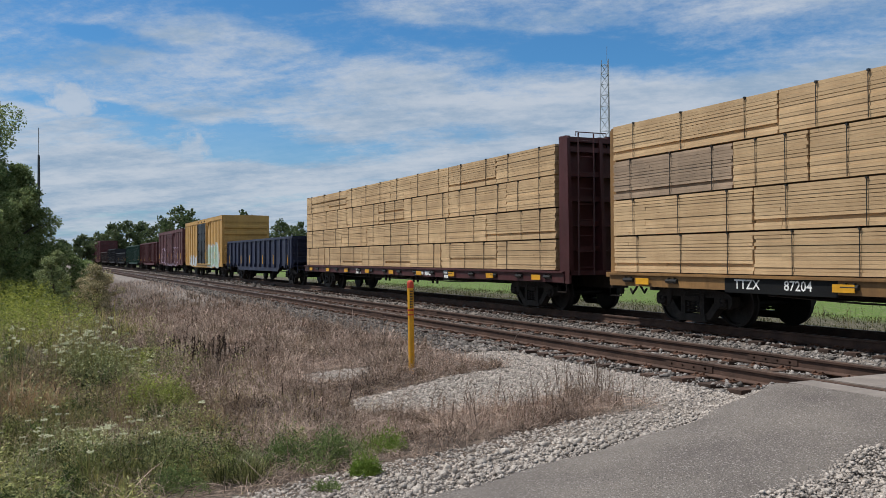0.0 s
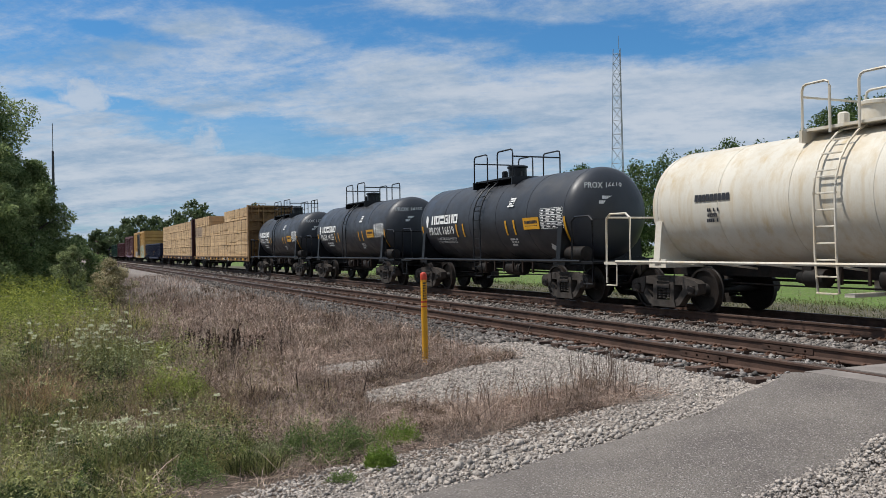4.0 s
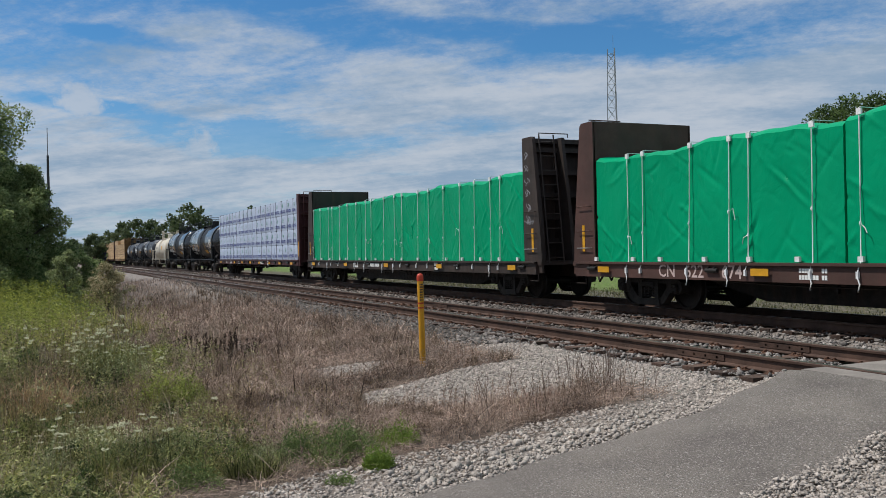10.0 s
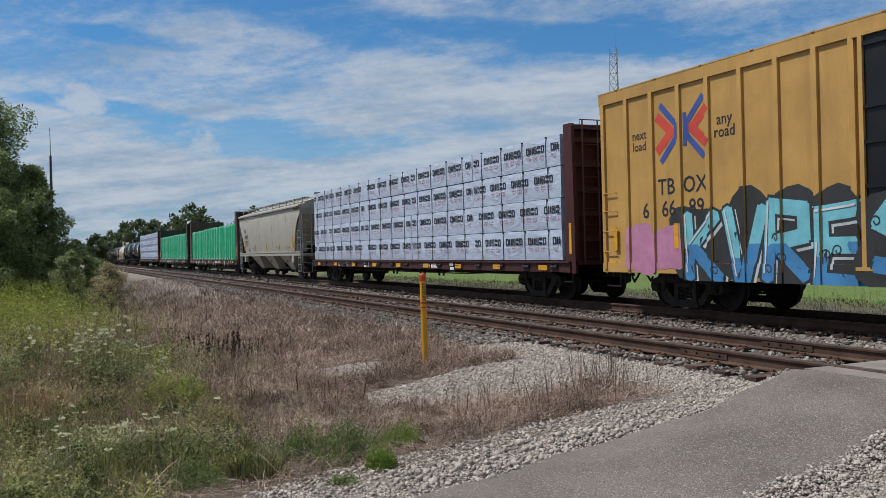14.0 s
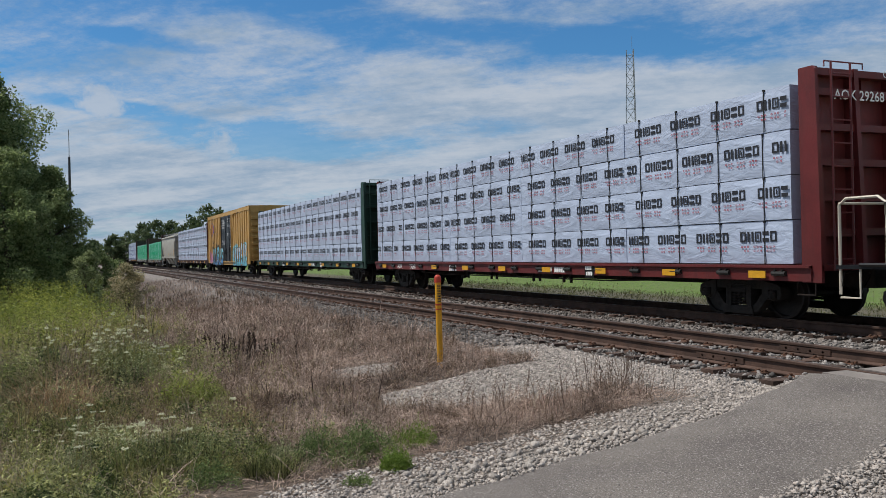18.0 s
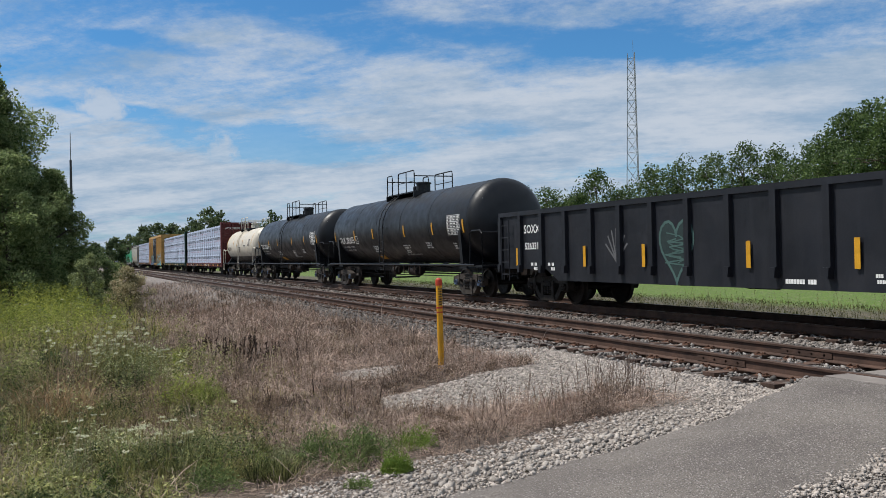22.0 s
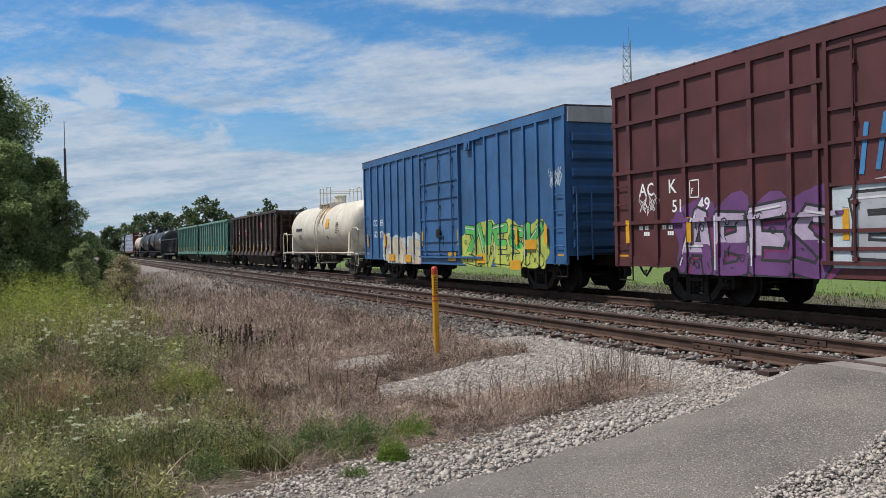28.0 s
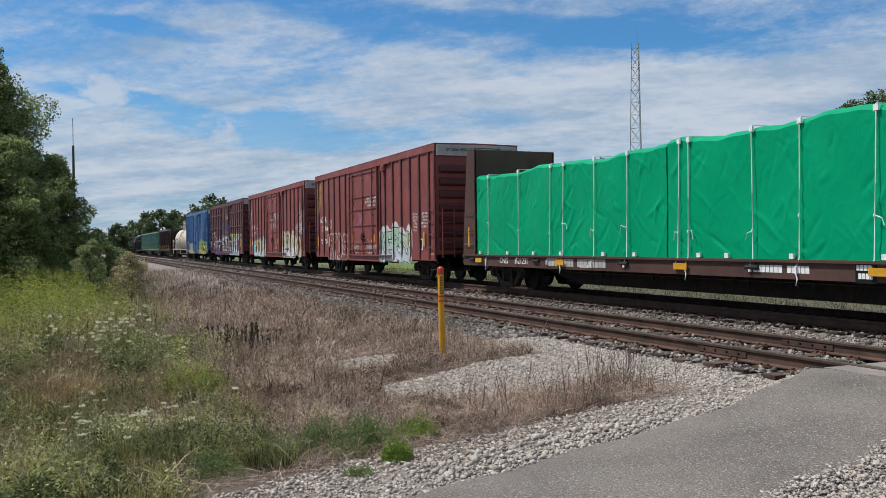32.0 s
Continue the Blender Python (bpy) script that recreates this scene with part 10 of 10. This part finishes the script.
def bush(label, x, y, r, h, n, leaf, seed, name="weed_bush"):
    """A low weed: fine upright shoots in a rounded tuft."""
    t = thing(name, label, "weed", "green weeds beside the path")
    t.matrix_basis = Matrix.Translation((x, y, float(ground_z(x, y))))
    q = np.random.default_rng(seed)
    # several uneven lobes
    k = 7
    la, ld = q.uniform(0, 6.283, k), r * q.uniform(0.1, 0.85, k)
    lr, lh = r * q.uniform(0.30, 0.60, k), h * q.uniform(0.45, 1.1, k)
    li = q.integers(0, k, n)
    a, d = q.uniform(0, 6.283, n), lr[li] * np.sqrt(q.uniform(0, 1, n))
    tx, ty = np.cos(la[li]) * ld[li] + np.cos(a) * d, np.sin(la[li]) * ld[li] + np.sin(a) * d
    tz = lh[li] * (1 - 0.7 * (d / lr[li]) ** 2) * q.uniform(0.5, 1.15, n)
    p = np.stack([tx * 0.9, ty * 0.9, tz * q.uniform(0.02, 0.9, n)], 1)
    e = np.stack([q.normal(0, 0.6, n), q.normal(0, 0.6, n), q.uniform(-0.1, 1.2, n)], 1) * q.uniform(0.012, 0.036, n)[:, None]
    s = np.cross(e, q.normal(0, 1, (n, 3)))
    s *= (q.uniform(0.0016, 0.0048, n) / np.maximum(1e-6, np.linalg.norm(s, axis=1)))[:, None]
    v = np.stack([p, p + e * 0.5 + s, p + e, p + e * 0.5 - s], 1).reshape(-1, 3)
    part("leaves", soup("leaves", v, np.arange(4 * n).reshape(-1, 4), leaf), leaf, t)
    st = Mesh()
    for i in range(14):
        k = q.integers(0, n)
        st.tube([(tx[k] * 0.3, ty[k] * 0.3, -0.02), (tx[k] * 0.8, ty[k] * 0.8, tz[k] * 0.8)], 0.003, 4)
    stuff("stem", st, leaf, t)


bush("feathery dark green weed at the gravel's edge", 2.05, 7.45, 0.42, 0.40, 12000, L_FRESH, 1)
bush("feathery dark green weed at the gravel's edge", 2.45, 7.55, 0.34, 0.36, 9000, L_FRESH, 2)
bush("bright yellow-green weed in the gravel", 2.50, 6.85, 0.19, 0.24, 4200, L_BRIGHT, 3)
bush("bright yellow-green weed in the gravel", 2.95, 7.75, 0.28, 0.32, 4200, L_BRIGHT, 7)
bush("small green weed in the gravel", 2.05, 6.52, 0.13, 0.10, 700, L_FRESH, 4)
bush("olive weed in the dry grass", 1.25, 7.35, 0.34, 0.24, 3000, L_GRASS, 5)
bush("olive weed in the dry grass", 0.55, 8.3, 0.5, 0.24, 4200, L_GRASS, 6)
bush("leafy green weed among dry stalks", 1.45, 11.2, 0.42, 0.48, 6000, L_GOLD, 8)
bush("leafy light green weed under white flowers", 0.70, 13.05, 0.62, 0.80, 15000, leafy("umbel_leaf", (0.045, 0.065, 0.02), (0.36, 0.40, 0.18), 0.6, 0.15), 9)
bush("leafy green weed in the verge", -0.35, 15.4, 0.35, 0.6, 4200, L_FRESH, 10)
bush("leafy green weed in the verge", 0.0, 9.4, 0.6, 0.26, 5200, L_GRASS, 11)


def scatter_bushes():
    """Low weeds crowding the verge: green to the shady side, dead and brown towards the track."""
    r = random.Random(77)
    olive = leafy("olive_weed", (0.016, 0.026, 0.008), (0.36, 0.35, 0.13), 0.65, 0.12)
    brown = leafy("dead_weed", (0.05, 0.034, 0.024), (0.33, 0.24, 0.17), 0.85, 0.1)
    n = 0
    while n < 64:
        x, y = r.uniform(-1.2, 2.9), r.uniform(6.9, 16.0)
        if float(green_share(np.float64(x), np.float64(y))) < r.uniform(0.1, 0.6) or bool(is_gravel(np.float64(x), np.float64(y))) or y < 6.2 + 0.4 * x:
            continue
        k = 0.7 + 0.05 * (y - 7)
        label, leaf = r.choice((("olive-green leafy weed in the rough grass", olive), ("olive-green leafy weed in the rough grass", olive),
                                ("dark green leafy weed in the rough grass", L_FRESH), ("yellow-green leafy weed in the rough grass", L_GOLD)))
        bush(label, x, y, k * r.uniform(0.20, 0.42), k * r.uniform(0.26, 0.50), 3000, leaf, 100 + n)
        n += 1
    # deep green taken down to near-black, so shade between clumps is in the colour
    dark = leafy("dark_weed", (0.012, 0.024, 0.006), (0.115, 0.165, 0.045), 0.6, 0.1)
    pale = leafy("pale_weed", (0.10, 0.115, 0.045), (0.46, 0.47, 0.26), 0.7, 0.15)
    for i in range(46):
        x, y = r.uniform(-1.3, 2.3), r.uniform(6.9, 15.5)
        if float(green_share(np.float64(x), np.float64(y))) < 0.25 or bool(is_gravel(np.float64(x), np.float64(y))) or y < 6.4 + 0.4 * x:
            continue
        k = 0.7 + 0.06 * (y - 7)
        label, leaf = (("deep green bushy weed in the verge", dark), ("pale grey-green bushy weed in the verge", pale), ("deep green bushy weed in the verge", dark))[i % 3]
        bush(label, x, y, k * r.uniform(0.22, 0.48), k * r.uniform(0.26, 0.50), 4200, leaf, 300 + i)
    while n < 96:
        x, y = r.uniform(1.6, 5.8), r.uniform(7.6, 19)
        if bool(is_gravel(np.float64(x), np.float64(y))) or y < 7.6 + 0.3 * (x - 2) or float(green_share(np.float64(x), np.float64(y))) > 0.5:
            continue
        k = 0.7 + 0.05 * (y - 7)
        bush("brown dead weed standing in the dry grass", x, y, k * r.uniform(0.14, 0.30), k * r.uniform(0.16, 0.30), 800, brown, 200 + n, "dead_weed")
        n += 1


scatter_bushes()


def verge_plants():
    """The plants that stand out of the verge: tall olive grass, a straw fan, leafy clumps and a short sward by the path."""
    ring = lambda cx, cy, r: (lambda x, y: ((x - cx) / r) ** 2 + ((y - cy) / r) ** 2 < 1 + wob(x, y))
    off = lambda x, y: (wob(x, y) > -0.05) & (x < 1.3) & ~((np.abs(x - 0.70) < 0.48) & (y > 11.4))
    stand("tall_grass", "olive and straw grass standing between the weeds", leafy("tall_grass", (0.045, 0.036, 0.016), (0.42, 0.34, 0.15), 0.7, 0.2),
          [(tussocks, 95, -0.9, 1.5, 9.9, 12.4, off, 26, 0.24, 0.18, 0.52, 0.0032, 111),
           (tussocks, 60, -1.6, 1.3, 12.8, 15.0, off, 26, 0.24, 0.25, 0.6, 0.0040, 112),
           (plumes, 110, -0.9, 1.6, 9.9, 12.8, off, 0.25, 0.55, 14, 0.010, 113)])
    brown = leafy("verge_brown", (0.06, 0.04, 0.027), (0.36, 0.26, 0.17), 0.85, 0.1)
    stand("brown_stems", "brown dead stems standing between the green weeds", brown,
          [(tangle, 5000, 0.3, 2.2, 9.0, 12.2, lambda x, y: wob(x, y) < 0.12, 0.15, 0.5, 0.0028, 1.0, 121), (plumes, 260, -0.6, 2.2, 9.0, 12.6, lambda x, y: wob(x, y) < 0.05, 0.15, 0.42, 14, 0.011, 122),
           (tussocks, 120, 0.2, 1.9, 9.2, 11.6, lambda x, y: wob(x, y) < 0.05, 16, 0.3, 0.15, 0.42, 0.003, 123), (tangle, 2600, -1.4, 0.6, 11.5, 15.0, lambda x, y: wob(x, y) < 0.1, 0.2, 0.6, 0.0036, 1.0, 124)])
    stand("pale_herbs", "pale grey-green leafy weeds below the white flowers", leafy("pale_herb", (0.11, 0.13, 0.05), (0.60, 0.60, 0.34), 0.65, 0.2),
          [(herbs, 95, 0.0, 1.4, 12.2, 13.9, ring(0.68, 13.0, 0.62), 90, 0.12, 0.30, 0.85, 0.019, 125), (herbs, 50, 0.0, 1.0, 8.6, 9.3, ring(0.45, 8.95, 0.42), 60, 0.10, 0.10, 0.30, 0.015, 126),
           (herbs, 70, -0.8, 1.1, 11.2, 12.8, lambda x, y: wob(x, y) > 0.08, 46, 0.11, 0.15, 0.45, 0.017, 127), (herbs, 46, 0.75, 1.4, 8.2, 8.9, ring(1.05, 8.5, 0.32), 44, 0.09, 0.10, 0.26, 0.013, 128)])
    # leaves almost black: these stand in for shaded hollows among the weeds
    stand("dark_herbs", "deep green leafy weeds, shade of the hollows painted in their leaf colour", leafy("dark_herb", (0.008, 0.016, 0.004), (0.10, 0.135, 0.04), 0.6, 0.1),
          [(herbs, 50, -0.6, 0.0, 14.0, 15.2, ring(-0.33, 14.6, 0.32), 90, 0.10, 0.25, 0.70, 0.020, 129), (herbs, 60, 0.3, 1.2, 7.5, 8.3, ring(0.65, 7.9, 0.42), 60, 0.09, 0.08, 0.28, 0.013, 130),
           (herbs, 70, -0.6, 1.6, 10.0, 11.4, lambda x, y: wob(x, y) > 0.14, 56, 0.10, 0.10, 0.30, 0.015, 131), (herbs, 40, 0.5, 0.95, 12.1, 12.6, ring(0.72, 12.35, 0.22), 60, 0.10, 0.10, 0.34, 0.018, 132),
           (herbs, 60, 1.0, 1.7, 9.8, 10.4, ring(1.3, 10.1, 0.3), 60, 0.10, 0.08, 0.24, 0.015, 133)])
    stand("straw_fan", "leaning orange-brown straw fan in the verge", leafy("orange_straw", (0.20, 0.12, 0.065), (0.55, 0.36, 0.21), 0.8, 0.1),
          [(tussocks, 60, -0.45, 0.15, 11.0, 11.6, ring(-0.15, 11.3, 0.3), 9, 0.55, 0.35, 0.75, 0.0036, 114), (tangle, 500, -0.6, 0.4, 10.8, 11.6, ring(-0.1, 11.2, 0.45), 0.3, 0.7, 0.003, 0.9, 115)])
    stand("olive_mound", "dense olive-green grass mound near the gravel", leafy("mound_grass", (0.018, 0.028, 0.008), (0.36, 0.36, 0.13), 0.65, 0.15),
          [(tussocks, 60, 0.2, 1.15, 7.35, 8.2, ring(0.68, 7.8, 0.45), 90, 0.20, 0.20, 0.42, 0.0024, 116), (herbs, 70, 0.2, 1.3, 7.3, 8.3, ring(0.7, 7.8, 0.5), 70, 0.08, 0.10, 0.30, 0.009, 117),
           (tussocks, 30, 1.3, 1.7, 6.95, 7.3, ring(1.5, 7.12, 0.2), 70, 0.14, 0.14, 0.28, 0.0022, 118)])
    weeds("short_sward", "short green sward beside the path", leafy("sward", (0.024, 0.038, 0.010), (0.33, 0.34, 0.12), 0.65, 0.2),
          [(13000, -1.4, 0.9, 6.3, 8.8, lambda x, y: (x < 0.75 - 0.3 * (y - 8) + 0.5 * wob(x, y)) & (y > road_left(x) + 0.3), 0.02, 0.09, 0.0026, 1.0, 119)])
    stand("bright_herbs", "bright green leafy weeds standing out of the verge", leafy("bright_herb", (0.06, 0.09, 0.018), (0.42, 0.45, 0.13), 0.6, 0.25),
          [(herbs, 60, 0.9, 1.8, 10.4, 11.3, ring(1.32, 10.8, 0.36), 80, 0.10, 0.20, 0.58, 0.017, 141), (herbs, 26, -0.4, 0.3, 7.0, 7.8, ring(0.0, 7.4, 0.3), 60, 0.08, 0.06, 0.20, 0.013, 142),
           (herbs, 34, -0.9, -0.1, 9.2, 10.2, ring(-0.5, 9.7, 0.4), 60, 0.10, 0.08, 0.28, 0.015, 143), (herbs, 60, -1.4, -0.3, 12.6, 14.0, ring(-0.8, 13.3, 0.5), 60, 0.12, 0.2, 0.6, 0.018, 144),
           (herbs, 30, 0.9, 1.5, 7.0, 7.5, ring(1.25, 7.3, 0.26), 60, 0.08, 0.08, 0.26, 0.012, 145)])
    # lit and deep: sunlit and shaded tones set directly in the leaf colours
    lit = leafy("yellow_green_weed", (0.07, 0.105, 0.02), (0.44, 0.47, 0.12), 0.6, 0.3)
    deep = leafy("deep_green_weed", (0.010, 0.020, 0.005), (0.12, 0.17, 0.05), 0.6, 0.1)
    bush("yellow-green leafy weed with dark stalks before it", 1.22, 10.75, 0.38, 0.62, 14000, lit, 401)
    bush("yellow-green leafy weed with dark stalks before it", 1.55, 10.85, 0.32, 0.52, 9000, lit, 402)
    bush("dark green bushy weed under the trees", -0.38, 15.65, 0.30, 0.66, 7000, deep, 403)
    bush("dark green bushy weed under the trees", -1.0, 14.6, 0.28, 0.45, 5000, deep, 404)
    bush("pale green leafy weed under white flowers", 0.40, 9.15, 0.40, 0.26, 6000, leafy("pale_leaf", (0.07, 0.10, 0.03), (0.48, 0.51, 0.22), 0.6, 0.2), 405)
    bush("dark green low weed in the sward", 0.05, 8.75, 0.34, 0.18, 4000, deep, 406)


verge_plants()


def stalks():
    rnd = random.Random(4)
    m = Mesh()
    for i in range(75):
        x, y = rnd.gauss(2.6, 0.45), rnd.gauss(15.6, 0.6)
        z, h = float(ground_z(x, y)), rnd.uniform(0.20, 0.50)
        lx, ly = rnd.uniform(-0.09, 0.09), rnd.uniform(-0.09, 0.09)
        m.tube([(x, y, z), (x + lx * 0.5, y + ly * 0.5, z + h * 0.5), (x + lx, y + ly, z + h)], [0.005, 0.005, 0.003], 4)
        for k in range(int(30 * h) + 5):
            q = rnd.uniform(0.35, 1.0)
            u, v, d = rnd.gauss(0, 0.012), rnd.gauss(0, 0.012), rnd.uniform(0.006, 0.016)
            c = (x + lx * q + u, y + ly * q + v, z + h * q)
            m.add([(c[0] - d, c[1], c[2]), (c[0], c[1] - d, c[2] + d), (c[0] + d, c[1], c[2]), (c[0], c[1] + d, c[2] - d)], [(0, 1, 2, 3)])
    for i in range(12):
        x, y = rnd.uniform(1.0, 3.4), rnd.uniform(9.0, 13.5)
        z, h = float(ground_z(x, y)), rnd.uniform(0.15, 0.34)
        lx, ly = rnd.uniform(-0.12, 0.12), rnd.uniform(-0.12, 0.12)
        m.tube([(x, y, z), (x + lx * 0.6, y + ly * 0.6, z + h * 0.65), (x + lx, y + ly, z + h)], [0.004, 0.008, 0.003], 4)
    solid("dead_stalks", m, M_STALK, "dark dead dock stalks standing in dry weeds", "weeds", kind="stuff")
    g = Mesh()
    for i in range(70):
        x, y = rnd.uniform(3.8, 6.2), rnd.uniform(7.7, 8.9)
        if i < 30:
            x, y = rnd.uniform(5.4, 6.1), rnd.uniform(8.0, 8.8)
        z, h = float(ground_z(x, y)), rnd.uniform(0.25, 0.48)
        lx, ly = rnd.uniform(-0.1, 0.1), rnd.uniform(-0.1, 0.1)
        g.tube([(x, y, z), (x + lx * 0.5, y + ly * 0.5, z + h * 0.6), (x + lx, y + ly, z + h)], [0.003, 0.003, 0.002], 3)
        for k in range(3):
            q = 0.5 + 0.15 * k
            g.tube([(x + lx * q, y + ly * q, z + h * q), (x + lx * q + rnd.uniform(-0.06, 0.06), y + ly * q + rnd.uniform(-0.06, 0.06), z + h * (q + 0.2))], 0.002, 3)
    solid("dead_stems", g, mat("dead_stem", (0.16, 0.11, 0.085), 0.9, 0, 0.3, 8, 0.1), "thin branching dead stems over the gravel", "weeds", kind="stuff")


stalks()


def flower():
    """A white umbel on its stem."""
    t = thing("wildflower", "white lace wildflower on a thin green stem", "flower", "white wildflowers in the verge")
    part("stem", Mesh().tube([(0, 0, 0), (0.01, 0.005, 0.28), (0.0, 0.0, 0.52)], 0.003, 4), L_GRASS, t)
    r = np.random.default_rng(2)
    n = 40
    a, d = r.uniform(0, 6.283, n), 0.031 * np.sqrt(r.uniform(0, 1, n))
    p = np.stack([np.cos(a) * d, np.sin(a) * d, 0.52 + r.uniform(-0.008, 0.008, n)], 1)
    s = 0.0050
    v = np.stack([p + (-s, -s, 0), p + (s, -s, 0.002), p + (s, s, 0), p + (-s, s, -0.002)], 1).reshape(-1, 3)
    stuff("bloom", soup("bloom", v, np.arange(4 * n).reshape(-1, 4), L_FLOWER), L_FLOWER, t, "flat white bloom")
    return t


def build_flowers():
    rnd = random.Random(12)
    first = flower()
    spots = []
    for _ in range(150):    # over the domed bush
        a, d = rnd.uniform(0, 6.283), math.sqrt(rnd.random())
        spots.append((0.70 + math.cos(a) * d * 0.62, 13.0 + math.sin(a) * d * 0.6, (1.85 - 0.95 * d * d) * rnd.uniform(0.82, 1.08)))
    spots += [(rnd.gauss(-0.25, 0.25), rnd.gauss(14.4, 0.4), rnd.uniform(0.9, 1.5)) for _ in range(26)]
    spots += [(rnd.gauss(0.28, 0.34), rnd.gauss(8.75, 0.42), rnd.uniform(0.28, 0.62)) for _ in range(30)]
    spots += [(rnd.gauss(0.15, 0.32), rnd.gauss(9.0, 0.45), 0.72) for _ in range(10)]
    spots += [(rnd.uniform(-1.2, 1.6), rnd.uniform(8, 20), rnd.uniform(0.8, 1.1)) for _ in range(14)] + [(rnd.uniform(-1.6, 0.6), rnd.uniform(22, 26), 1.5) for _ in range(14)] + [(rnd.gauss(0.55, 0.28), rnd.gauss(7.95, 0.22), 0.7) for _ in range(16)]
    for i, (x, y, h) in enumerate(spots):
        h *= rnd.uniform(0.75, 1.15)
        m = Matrix.LocRotScale((x, y, float(ground_z(x, y))), Euler((rnd.uniform(-0.12, 0.12), rnd.uniform(-0.12, 0.12), rnd.uniform(0, 6))), (1, 1, 1))
        if i == 0:
            first.matrix_basis = m
            continue
        c = copy_thing(first, m)
        c.scale = (1.0, 1.0, h)


build_flowers()

# ---------------------------------------------------------------- what moves


def motions():
    # the train rolls on at an almost even pace: seconds, and metres ahead of the even pace
    pace = ((0, -0.11), (1, 0.15), (2, -0.05), (3, 0.02), (6, 0.1), (7, 0.2), (8, 0.03), (9, -0.03), (10, -0.37), (11, 0.06), (12, -0.02), (13, 0.14), (14, 0.21),
            (17, 0.18), (18, 0.05), (19, -0.21), (20, -0.24), (21, -0.22), (22, -0.21), (23, -0.05), (24, 0.05), (25, 0.21), (28, -0.23), (29, -0.19), (30, -0.12), (31, 0.51), (32, 0.03))
    for c in CARS:
        y = PLACES[c.name]
        walk(c, [(t, pose(TRAIN_TRACK, y + SPEED * t + d, 0, 0, 0, 90)) for t, d in pace])
    # the wheels roll: all of them turn alike
    step = math.degrees(SPEED / 0.457 / FPS)
    first = WHEELSETS[0]
    walk(first, [(i / FPS, pose(0, 0, 0, 0, (i * step) % 360, 0)) for i in range(32 * FPS + 1)])
    for w in WHEELSETS[1:]:
        w.rotation_mode = "QUATERNION"
        w.animation_data_create()
        w.animation_data.action = first.animation_data.action
        w.animation_data.action_slot = first.animation_data.action_slot


motions()
